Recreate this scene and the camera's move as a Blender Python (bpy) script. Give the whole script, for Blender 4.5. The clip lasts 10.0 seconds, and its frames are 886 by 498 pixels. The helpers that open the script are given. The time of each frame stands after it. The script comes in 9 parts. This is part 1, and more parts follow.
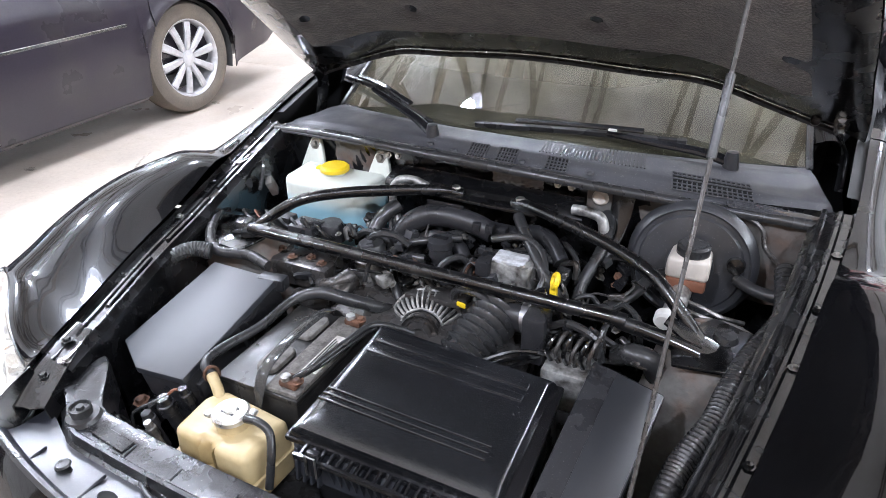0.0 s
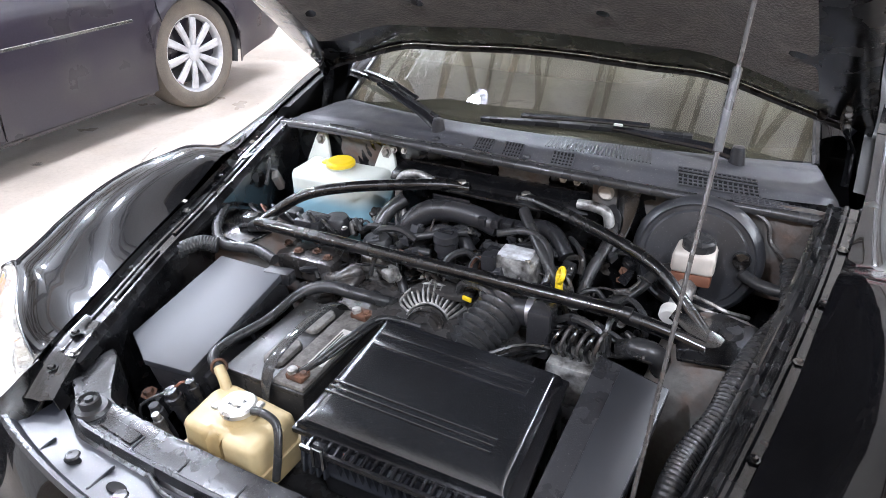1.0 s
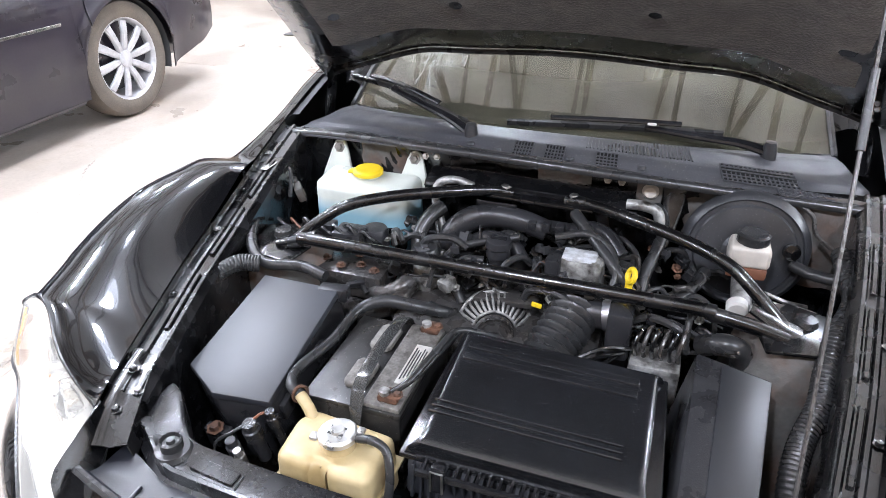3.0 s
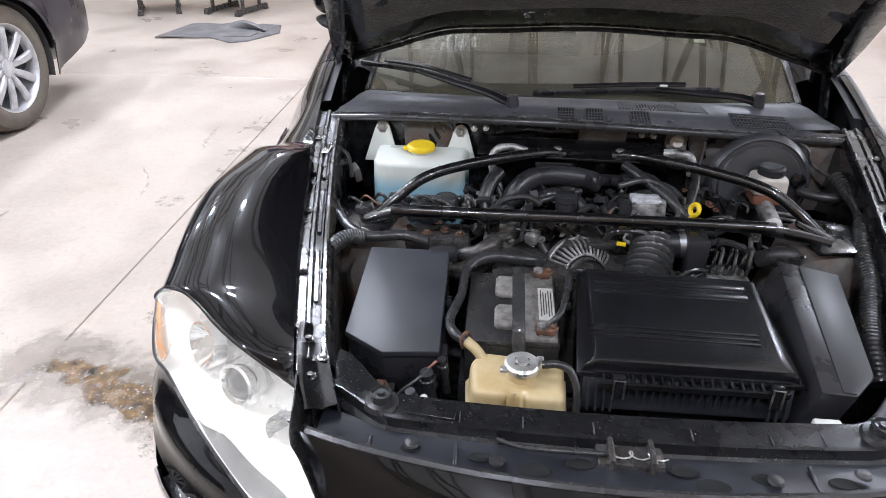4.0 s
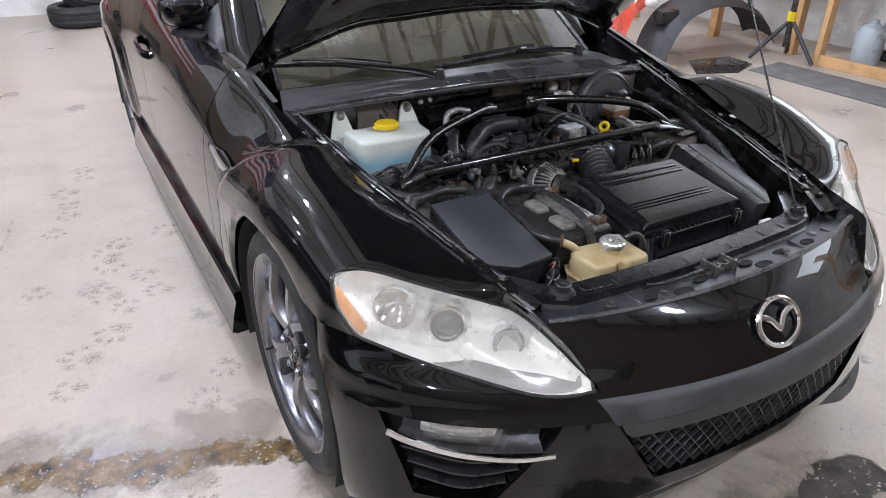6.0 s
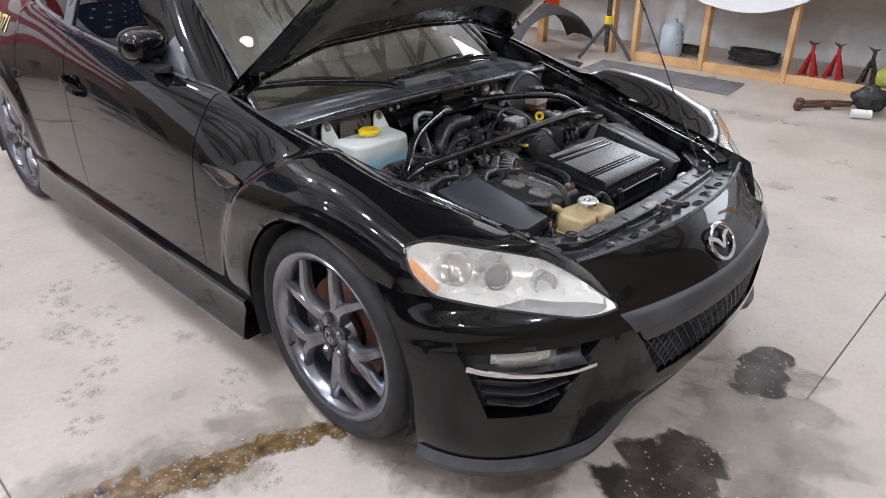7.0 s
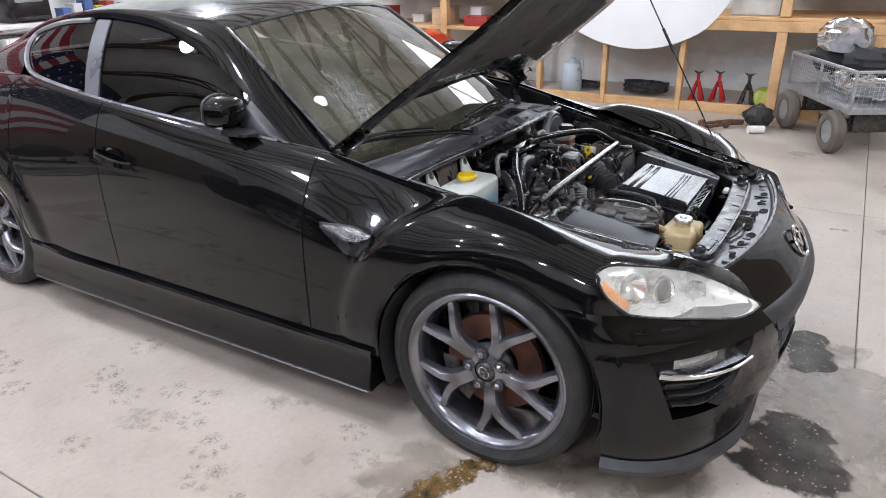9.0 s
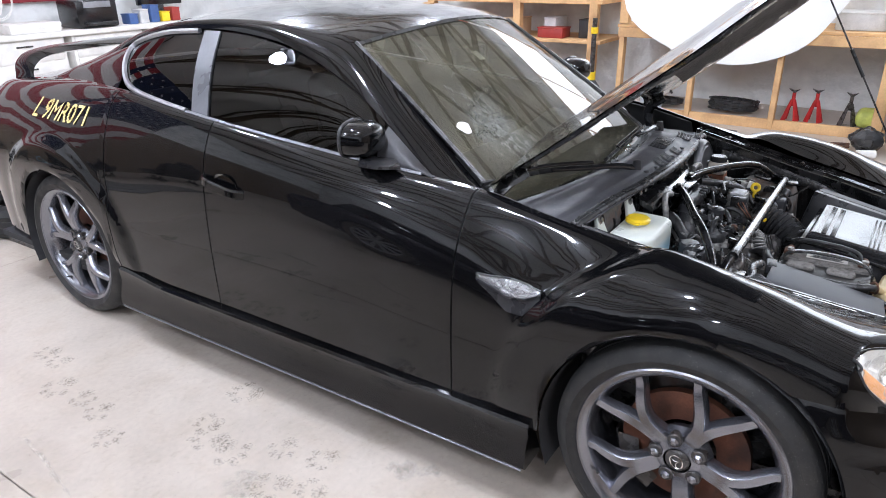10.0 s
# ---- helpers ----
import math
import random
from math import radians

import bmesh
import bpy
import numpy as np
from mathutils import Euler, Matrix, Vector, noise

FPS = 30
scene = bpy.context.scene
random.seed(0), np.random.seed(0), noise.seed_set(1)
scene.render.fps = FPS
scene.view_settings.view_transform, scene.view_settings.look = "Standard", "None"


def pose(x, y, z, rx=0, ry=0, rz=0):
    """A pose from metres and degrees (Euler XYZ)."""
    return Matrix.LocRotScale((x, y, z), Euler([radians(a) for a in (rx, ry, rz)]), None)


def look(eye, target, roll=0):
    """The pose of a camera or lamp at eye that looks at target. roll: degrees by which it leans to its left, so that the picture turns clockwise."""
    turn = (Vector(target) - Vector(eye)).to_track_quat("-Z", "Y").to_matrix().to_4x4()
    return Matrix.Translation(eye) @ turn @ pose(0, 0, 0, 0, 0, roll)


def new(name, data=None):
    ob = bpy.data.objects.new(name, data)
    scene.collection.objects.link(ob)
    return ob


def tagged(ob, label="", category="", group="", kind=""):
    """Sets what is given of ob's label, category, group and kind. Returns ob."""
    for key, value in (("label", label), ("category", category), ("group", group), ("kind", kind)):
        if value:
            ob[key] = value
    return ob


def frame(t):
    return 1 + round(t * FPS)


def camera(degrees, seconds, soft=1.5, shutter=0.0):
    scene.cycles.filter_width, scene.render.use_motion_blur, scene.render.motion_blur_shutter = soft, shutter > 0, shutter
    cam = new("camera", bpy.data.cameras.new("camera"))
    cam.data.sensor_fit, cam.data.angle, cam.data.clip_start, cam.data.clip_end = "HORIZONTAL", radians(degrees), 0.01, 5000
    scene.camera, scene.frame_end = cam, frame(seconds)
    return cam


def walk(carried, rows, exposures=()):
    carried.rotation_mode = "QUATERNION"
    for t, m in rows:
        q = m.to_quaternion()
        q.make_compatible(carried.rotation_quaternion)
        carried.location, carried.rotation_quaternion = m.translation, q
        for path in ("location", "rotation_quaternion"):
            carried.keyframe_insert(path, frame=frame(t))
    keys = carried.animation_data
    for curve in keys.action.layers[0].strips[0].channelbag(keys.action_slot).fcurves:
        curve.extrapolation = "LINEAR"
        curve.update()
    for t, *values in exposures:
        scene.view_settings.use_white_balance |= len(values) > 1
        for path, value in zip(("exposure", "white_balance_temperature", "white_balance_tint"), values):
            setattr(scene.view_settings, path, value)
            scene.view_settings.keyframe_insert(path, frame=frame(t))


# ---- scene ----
cam = camera(66.2, 10.0, soft=0.7)
PATH = [
    (0, (0.525, -0.977, 1.417), (-0.272, 0.581, 0.448), -1.2),
    (0.5, (0.521, -0.981, 1.414), (-0.271, 0.576, 0.439), -1.0),
    (1, (0.525, -0.983, 1.416), (-0.281, 0.564, 0.437), -1.3),
    (1.5, (0.525, -0.985, 1.415), (-0.284, 0.554, 0.426), -1.4),
    (2, (0.503, -1.001, 1.416), (-0.292, 0.538, 0.417), -1.0),
    (2.2, (0.477, -1.02, 1.42), (-0.295, 0.539, 0.433), -0.7),
    (3.5, (0.024, -1.157, 1.419), (-0.356, 0.538, 0.428), 0.0),
    (4, (-0.219, -1.323, 1.415), (-0.369, 0.409, 0.426), 0.4),
    (4.5, (-0.46, -1.377, 1.403), (-0.395, 0.358, 0.411), 1.2),
    (5, (-0.695, -1.344, 1.417), (-0.409, 0.376, 0.436), -1.6),
    (5.5, (-0.949, -1.393, 1.41), (-0.361, 0.26, 0.45), -0.5),
    (6, (-1.225, -1.414, 1.416), (-0.336, 0.097, 0.454), 0.9),
    (6.2, (-1.34, -1.4, 1.415), (-0.352, 0.051, 0.455), 1.2),
    (7.3, (-1.94, -1.356, 1.466), (-0.578, -0.195, 0.572), -0.3),
    (7.5, (-2.022, -1.297, 1.464), (-0.62, -0.18, 0.577), -0.4),
    (8, (-2.156, -1.125, 1.498), (-0.722, -0.049, 0.611), -2.1),
    (8.5, (-2.322, -0.988, 1.51), (-0.817, 0.037, 0.685), -2.3),
    (9, (-2.389, -0.792, 1.501), (-0.818, 0.151, 0.698), -1.3),
    (9.5, (-2.315, -0.518, 1.506), (-0.77, 0.486, 0.729), -1.4),
    (10, (-2.302, -0.275, 1.502), (-0.771, 0.748, 0.72), -0.8),
]
EXPOSURES = [(0.0, 1.16, 6100, 10), (2.0, 1.24, 6100, 10), (3.5, 1.22, 6150, 10), (4.0, 0.56, 6200, 10), (4.5, 0.38, 6180, 10), (5.0, 0.2, 6180, 10), (6.0, 0.13, 6180, 10),
             (7.5, 0.08, 6300, 10), (9.0, 0.1, 6250, 10), (10.0, 0.36, 6080, 10)]
walk(cam, [(t, look(eye, target, roll)) for t, eye, target, roll in PATH], EXPOSURES)

# ---- exposure and light ----
world = bpy.data.worlds.new("world")
scene.world = world
world.use_nodes = True
world.node_tree.nodes["Background"].inputs[0].default_value = (0.9, 0.95, 1.0, 1)
world.node_tree.nodes["Background"].inputs[1].default_value = 0.02
LAMP_WATTS = 166.0
LAMP_SPOTS = [(-6.8, -0.6), (-6.8, 4.2), (-3.8, -3.2), (-3.9, 0.6), (-4.3, 3.0), (-0.6, -2.95), (-2.08, 0.72),
              (2.1, -2.6), (3.3, 2.9), (2.5, 5.0), (-1.45, 1.95), (-1.5, 4.2)]


# ---- building blocks ----
def catmull(pts, n):
    """n points spread along a smooth curve through pts."""
    pts = [Vector(p) for p in pts]
    out = []
    m = len(pts) - 1
    for k in range(n):
        f = k / (n - 1) * m
        i = min(int(f), m - 1)
        t = f - i
        p1, p2 = pts[i], pts[i + 1]
        p0 = pts[i - 1] if i else p1 * 2 - p2
        p3 = pts[i + 2] if i + 2 <= m else p2 * 2 - p1
        out.append(0.5 * (2 * p1 + (p2 - p0) * t + (2 * p0 - 5 * p1 + 4 * p2 - p3) * t * t
                          + (3 * p1 - p0 - 3 * p2 + p3) * t * t * t))
    return out


def table(rows, y):
    """A smooth value from rows of (y, a, b, ...), held at both ends."""
    if y <= rows[0][0]:
        return Vector(rows[0][1:])
    if y >= rows[-1][0]:
        return Vector(rows[-1][1:])
    i = max(k for k in range(len(rows) - 1) if rows[k][0] <= y)
    t = (y - rows[i][0]) / (rows[i + 1][0] - rows[i][0])
    p1, p2 = Vector(rows[i][1:]), Vector(rows[i + 1][1:])
    span = rows[i + 1][0] - rows[i][0]
    m1 = (p2 - Vector(rows[i - 1][1:])) / (rows[i + 1][0] - rows[i - 1][0]) if i else (p2 - p1) / span
    m2 = ((Vector(rows[i + 2][1:]) - p1) / (rows[i + 2][0] - rows[i][0]) if i + 2 < len(rows) else (p2 - p1) / span)
    t2, t3 = t * t, t * t * t
    return (p1 * (2 * t3 - 3 * t2 + 1) + m1 * span * (t3 - 2 * t2 + t) + p2 * (3 * t2 - 2 * t3) + m2 * span * (t3 - t2))


def clamp(v, a=0.0, b=1.0):
    return max(a, min(b, v))


def smooth(a, b, v):
    t = clamp((v - a) / (b - a))
    return t * t * (3 - 2 * t)


def mix(a, b, t):
    return a + (b - a) * t


class Shape:
    """Vertices and faces of one part, gathered piece by piece."""

    def __init__(self):
        self.v, self.f = [], []

    def add(self, verts, faces, m=None):
        n = len(self.v)
        self.v += [tuple(m @ Vector(p)) if m else tuple(p) for p in verts]
        self.f += [tuple(i + n for i in f) for f in faces]
        return self

    def grid(self, rows, closed=False, flip=False):
        """A sheet through rows of points."""
        nv = len(rows[0])
        verts = [p for r in rows for p in r]
        faces = []
        for i in range(len(rows) - 1):
            for j in range(nv if closed else nv - 1):
                k = (j + 1) % nv
                q = (i * nv + j, i * nv + k, (i + 1) * nv + k, (i + 1) * nv + j)
                faces.append(q[::-1] if flip else q)
        return self.add(verts, faces)

    def tube(self, pts, r, seg=10, n=0, ripple=0.0, pitch=0.012, caps=True, flat=1.0):
        """A round hose or bar through pts; r is a number or a function of 0..1."""
        line = catmull(pts, n) if n else [Vector(p) for p in pts]
        if ripple:
            length = sum((line[i + 1] - line[i]).length for i in range(len(line) - 1))
            line = catmull(line, max(8, int(length / pitch * 4)))
        rows = []
        side = None
        total = len(line)
        for i, p in enumerate(line):
            d = (line[min(i + 1, total - 1)] - line[max(i - 1, 0)]).normalized()
            if side is None:
                side = d.orthogonal().normalized()
            side = (side - d * side.dot(d)).normalized()
            up = d.cross(side)
            rad = r(i / (total - 1)) if callable(r) else r
            if ripple:
                rad *= 1 + ripple * (0.5 - 0.5 * math.cos(i * math.pi / 2 + 0.4))
            rows.append([p + (side * math.cos(a) + up * flat * math.sin(a)) * rad
                         for a in (2 * math.pi * k / seg for k in range(seg))])
        start = len(self.v)
        self.grid(rows, closed=True)
        if caps:
            self.f.append(tuple(start + k for k in range(seg))[::-1])
            self.f.append(tuple(start + (total - 1) * seg + k for k in range(seg)))
        return self

    def lathe(self, profile, m, seg=32, arc=2 * math.pi):
        """A profile of (radius, height) turned round z, then posed by m."""
        full = arc > 6.28
        rows = [[m @ Vector((r * math.cos(a), r * math.sin(a), h))
                 for a in (arc * k / (seg if full else seg - 1) for k in range(seg))] for r, h in profile]
        return self.grid(rows, closed=full)

    def box(self, c, s, m=None, bevel=0.0, seg=2):
        """A box at c of size s, with rounded edges."""
        bm = bmesh.new()
        bmesh.ops.create_cube(bm, size=1)
        for p in bm.verts:
            p.co = Vector((p.co.x * s[0], p.co.y * s[1], p.co.z * s[2]))
        if bevel:
            bmesh.ops.bevel(bm, geom=bm.edges[:], offset=min(bevel, 0.45 * min(s)), segments=seg, affect="EDGES", profile=0.5)
        bm.verts.index_update()
        mm = (m or Matrix()) @ Matrix.Translation(c) if m else Matrix.Translation(c)
        self.add([p.co for p in bm.verts], [tuple(p.index for p in f.verts) for f in bm.faces], mm)
        bm.free()
        return self

    def prism(self, outline, z0, z1, bevel=0.0, taper=0.0, m=None, seg=2):
        """An outline in x and y pulled up from z0 to z1; taper shrinks its top."""
        bm = bmesh.new()
        n = len(outline)
        cx, cy = sum(p[0] for p in outline) / n, sum(p[1] for p in outline) / n
        low = [bm.verts.new((p[0], p[1], z0)) for p in outline]
        top = [bm.verts.new((cx + (p[0] - cx) * (1 - taper), cy + (p[1] - cy) * (1 - taper), z1)) for p in outline]
        bm.faces.new(low[::-1])
        bm.faces.new(top)
        for i in range(n):
            bm.faces.new((low[i], low[(i + 1) % n], top[(i + 1) % n], top[i]))
        bmesh.ops.recalc_face_normals(bm, faces=bm.faces[:])
        if bevel:
            bmesh.ops.bevel(bm, geom=bm.edges[:], offset=bevel, segments=seg, affect="EDGES", profile=0.5)
        bm.verts.index_update()
        self.add([p.co for p in bm.verts], [tuple(p.index for p in f.verts) for f in bm.faces], m)
        bm.free()
        return self

    def moved(self, m):
        self.v = [tuple(m @ Vector(p)) for p in self.v]
        return self


def relax(shape, where, turns=8):
    """Evens out the inner vertices that where(p) picks; edges stay."""
    near = [set() for _ in shape.v]
    count = {}
    for f in shape.f:
        for a, b in zip(f, f[1:] + f[:1]):
            near[a].add(b)
            near[b].add(a)
            count[min(a, b), max(a, b)] = count.get((min(a, b), max(a, b)), 0) + 1
    fixed = {i for e, n in count.items() if n == 1 for i in e}
    free = [i for i, p in enumerate(shape.v) if i not in fixed and where(p)]
    v = [Vector(p) for p in shape.v]
    for _ in range(turns):
        new_v = {i: v[i].lerp(sum((v[k] for k in near[i]), Vector()) / len(near[i]), 0.6) for i in free}
        for i, p in new_v.items():
            v[i] = p
    shape.v = [tuple(p) for p in v]
    return shape


def weld(shape, dist=0.0008):
    bm = bmesh.new()
    vs = [bm.verts.new(p) for p in shape.v]
    for f in shape.f:
        try:
            bm.faces.new([vs[i] for i in f])
        except ValueError:
            pass
    bmesh.ops.remove_doubles(bm, verts=bm.verts[:], dist=dist)
    bm.verts.index_update()
    shape.v = [tuple(p.co) for p in bm.verts]
    shape.f = [tuple(p.index for p in f.verts) for f in bm.faces]
    bm.free()
    return shape


def thing(name, at, label, category, group="", kind=""):
    ob = new(name)
    ob.empty_display_size = 0.05
    ob.location = at
    return tagged(ob, label, category, group, kind)


def lay(ob, shape, material, flat=False):
    data = ob.data
    data.from_pydata(shape.v, [], shape.f)
    data.materials.append(material)
    data.update()
    if not flat:
        data.polygons.foreach_set("use_smooth", [True] * len(data.polygons))
        data.set_sharp_from_angle(angle=radians(38))
    return ob


def world_of(ob):
    m = ob.matrix_parent_inverse @ ob.matrix_basis
    return world_of(ob.parent) @ m if ob.parent else m


def part(name, shape, material, parent, label="", flat=False, thick=0.0):
    """One mesh, given in the world's metres, under a thing or a part."""
    ob = lay(new(name, bpy.data.meshes.new(name)), shape, material, flat)
    if parent is not None:
        ob.parent = parent
        ob.matrix_parent_inverse = world_of(parent).inverted()
    if thick:
        rim = {}
        for f in ob.data.polygons:
            for e in f.edge_keys:
                rim[e] = rim.get(e, 0) + 1
        for e in ob.data.edges:
            if rim[e.key] == 1:
                e.use_edge_sharp = True
        s = ob.modifiers.new("thickness", "SOLIDIFY")
        s.thickness, s.offset = thick, -1
    return tagged(ob, label)


def whole(name, shape, material, label, category, group="", kind="", flat=False):
    """A thing that is one mesh."""
    return tagged(part(name, shape, material, None, "", flat), label, category, group, kind)


# ---- materials ----
def surface(name, colour, rough=0.5, metal=0.0, var=0.18, scale=6.0, bump=0.1, fine=90.0, coat=0.0, second=None, spread=0.5,
            rvar=0.12, spec=0.5, depth=0.003, stretch=(1, 1, 1), transmission=0.0, sheen=0.0, fleck=0.0, fleck_scale=420.0):
    """A material with colour patches, fine grain, and gloss that varies."""
    mt = bpy.data.materials.new(name)
    mt.use_nodes = True
    nt = mt.node_tree
    b = nt.nodes["Principled BSDF"]
    tc = nt.nodes.new("ShaderNodeTexCoord")
    mp = nt.nodes.new("ShaderNodeMapping")
    mp.inputs["Scale"].default_value = stretch
    nt.links.new(tc.outputs["Object"], mp.inputs[0])
    big, small = nt.nodes.new("ShaderNodeTexNoise"), nt.nodes.new("ShaderNodeTexNoise")
    big.inputs["Scale"].default_value, big.inputs["Detail"].default_value = scale, 6
    small.inputs["Scale"].default_value, small.inputs["Detail"].default_value = fine, 4
    for n in (big, small):
        nt.links.new(mp.outputs[0], n.inputs["Vector"])
    ramp = nt.nodes.new("ShaderNodeValToRGB")
    lo, hi = [max(0, c * (1 - var)) for c in colour], [min(1, c * (1 + var)) for c in colour]
    if second:
        lo = second
    ramp.color_ramp.elements[0].position, ramp.color_ramp.elements[1].position = spread - 0.15, spread + 0.15
    ramp.color_ramp.elements[0].color, ramp.color_ramp.elements[1].color = (*lo, 1), (*hi, 1)
    nt.links.new(big.outputs["Fac"], ramp.inputs[0])
    grain = nt.nodes.new("ShaderNodeMixRGB")
    grain.blend_type = "MULTIPLY"
    grain.inputs[0].default_value = min(1, var * 2)
    gr = nt.nodes.new("ShaderNodeMapRange")
    gr.inputs["From Min"].default_value, gr.inputs["From Max"].default_value = 0.3, 0.7
    gr.inputs["To Min"].default_value, gr.inputs["To Max"].default_value = 0.75, 1.1
    nt.links.new(small.outputs["Fac"], gr.inputs["Value"])
    nt.links.new(ramp.outputs[0], grain.inputs[1])
    nt.links.new(gr.outputs[0], grain.inputs[2])
    if fleck:
        # sparse pale specks of dust
        dust, cut, spot = nt.nodes.new("ShaderNodeTexNoise"), nt.nodes.new("ShaderNodeMapRange"), nt.nodes.new("ShaderNodeMixRGB")
        dust.inputs["Scale"].default_value, dust.inputs["Detail"].default_value = fleck_scale, 2
        nt.links.new(tc.outputs["Object"], dust.inputs["Vector"])
        cut.inputs["From Min"].default_value, cut.inputs["From Max"].default_value = 0.66, 0.72
        cut.inputs["To Max"].default_value = fleck
        nt.links.new(dust.outputs["Fac"], cut.inputs["Value"])
        nt.links.new(cut.outputs[0], spot.inputs[0])
        nt.links.new(grain.outputs[0], spot.inputs[1])
        spot.inputs[2].default_value = (0.42, 0.40, 0.37, 1)
        nt.links.new(spot.outputs[0], b.inputs["Base Color"])
    else:
        nt.links.new(grain.outputs[0], b.inputs["Base Color"])
    rr = nt.nodes.new("ShaderNodeMapRange")
    rr.inputs["From Min"].default_value, rr.inputs["From Max"].default_value = 0.3, 0.7
    rr.inputs["To Min"].default_value, rr.inputs["To Max"].default_value = max(0, rough - rvar), min(1, rough + rvar)
    nt.links.new(big.outputs["Fac"], rr.inputs["Value"])
    nt.links.new(rr.outputs[0], b.inputs["Roughness"])
    if bump:
        bp = nt.nodes.new("ShaderNodeBump")
        bp.inputs["Strength"].default_value, bp.inputs["Distance"].default_value = bump, depth
        nt.links.new(small.outputs["Fac"], bp.inputs["Height"])
        nt.links.new(bp.outputs[0], b.inputs["Normal"])
    b.inputs["Metallic"].default_value = metal
    b.inputs["Specular IOR Level"].default_value = spec
    b.inputs["Coat Weight"].default_value, b.inputs["Coat Roughness"].default_value = coat, 0.03
    b.inputs["Transmission Weight"].default_value = transmission
    b.inputs["Sheen Weight"].default_value = sheen
    return mt


def glass(name, tint, rough=0.0, haze=0.0, haze_colour=(0.8, 0.8, 0.78), ior=1.5):
    """A thin pane: clear, tinted, glossy, with some white haze on it."""
    mt = bpy.data.materials.new(name)
    mt.use_nodes = True
    nt = mt.node_tree
    nt.nodes.remove(nt.nodes["Principled BSDF"])
    out = nt.nodes["Material Output"]
    clear, gloss, fog = (nt.nodes.new("ShaderNodeBsdfTransparent"), nt.nodes.new("ShaderNodeBsdfGlossy"), nt.nodes.new("ShaderNodeBsdfDiffuse"))
    clear.inputs[0].default_value = (*tint, 1)
    gloss.inputs["Roughness"].default_value = rough
    fog.inputs[0].default_value = (*haze_colour, 1)
    fres = nt.nodes.new("ShaderNodeFresnel")
    fres.inputs[0].default_value = ior
    a, c = nt.nodes.new("ShaderNodeMixShader"), nt.nodes.new("ShaderNodeMixShader")
    nz = nt.nodes.new("ShaderNodeTexNoise")
    tc = nt.nodes.new("ShaderNodeTexCoord")
    nt.links.new(tc.outputs["Object"], nz.inputs["Vector"])
    nz.inputs["Scale"].default_value, nz.inputs["Detail"].default_value = 9, 5
    mr = nt.nodes.new("ShaderNodeMapRange")
    mr.inputs["From Min"].default_value, mr.inputs["From Max"].default_value = 0.35, 0.7
    mr.inputs["To Min"].default_value, mr.inputs["To Max"].default_value = haze * 0.6, haze * 1.3
    nt.links.new(nz.outputs["Fac"], mr.inputs["Value"])
    nt.links.new(mr.outputs[0], c.inputs[0])
    nt.links.new(clear.outputs[0], c.inputs[1])
    nt.links.new(fog.outputs[0], c.inputs[2])
    nt.links.new(fres.outputs[0], a.inputs[0])
    nt.links.new(c.outputs[0], a.inputs[1])
    nt.links.new(gloss.outputs[0], a.inputs[2])
    nt.links.new(a.outputs[0], out.inputs[0])
    return mt


def glow(name, colour, strength):
    mt = bpy.data.materials.new(name)
    mt.use_nodes = True
    b = mt.node_tree.nodes["Principled BSDF"]
    b.inputs["Base Color"].default_value = (0.8, 0.8, 0.8, 1)
    b.inputs["Emission Color"].default_value = (*colour, 1)
    b.inputs["Emission Strength"].default_value = strength
    return mt


PAINT = surface("black_paint", (0.003, 0.003, 0.0035), 0.23, var=0.4, scale=3, bump=0.0, coat=1.0, rvar=0.05, spec=0.06)
PAINT.node_tree.nodes["Principled BSDF"].inputs["Coat IOR"].default_value = 1.41
PAINT_INNER = surface("bay_paint", (0.005, 0.005, 0.0055), 0.24, var=0.5, scale=20, bump=0.03, fine=140, coat=0.8, rvar=0.15, fleck=0.12)
PAINT_INNER.node_tree.nodes["Principled BSDF"].inputs["Coat Roughness"].default_value = 0.14
PLASTIC = surface("black_plastic", (0.024, 0.024, 0.026), 0.3, var=0.3, scale=14, bump=0.12, fine=420, rvar=0.12, spec=0.45, fleck=0.15)
PLASTIC_SATIN = surface("satin_plastic", (0.012, 0.012, 0.0135), 0.21, var=0.3, scale=9, bump=0.04, fine=300, rvar=0.04, spec=0.62, fleck=0.05)
SHROUD = surface("shroud_plastic", (0.020, 0.021, 0.027), 0.34, var=0.3, scale=12, bump=0.05, fine=200, rvar=0.06, spec=0.9, fleck=0.1)
SUPPORT = surface("scuffed_gloss_plastic", (0.006, 0.006, 0.0066), 0.27, var=0.5, scale=18, bump=0.10, fine=90, coat=0.0, rvar=0.12, second=(0.016, 0.0155, 0.015), spread=0.32, fleck=0.22, fleck_scale=260)
PILLAR_GREY = surface("pillar_film", (0.13, 0.135, 0.145), 0.34, 0.3, var=0.1, scale=12, bump=0.03)
LID_PLASTIC = surface("air_lid_plastic", (0.009, 0.0095, 0.011), 0.22, var=0.3, scale=9, bump=0.05, fine=300, rvar=0.04, spec=0.8, fleck=0.08)
COVER_PLASTIC = surface("cover_plastic", (0.016, 0.017, 0.020), 0.42, var=0.2, scale=9, bump=0.04, fine=420, rvar=0.02, spec=0.7)
FUSE_PLASTIC = surface("fuse_cover_plastic", (0.022, 0.024, 0.030), 0.52, var=0.2, scale=9, bump=0.04, fine=420, rvar=0.015, spec=1.0)
PLASTIC_GREY = surface("grey_lip", (0.042, 0.042, 0.045), 0.5, var=0.3, scale=16, bump=0.15, fine=220)
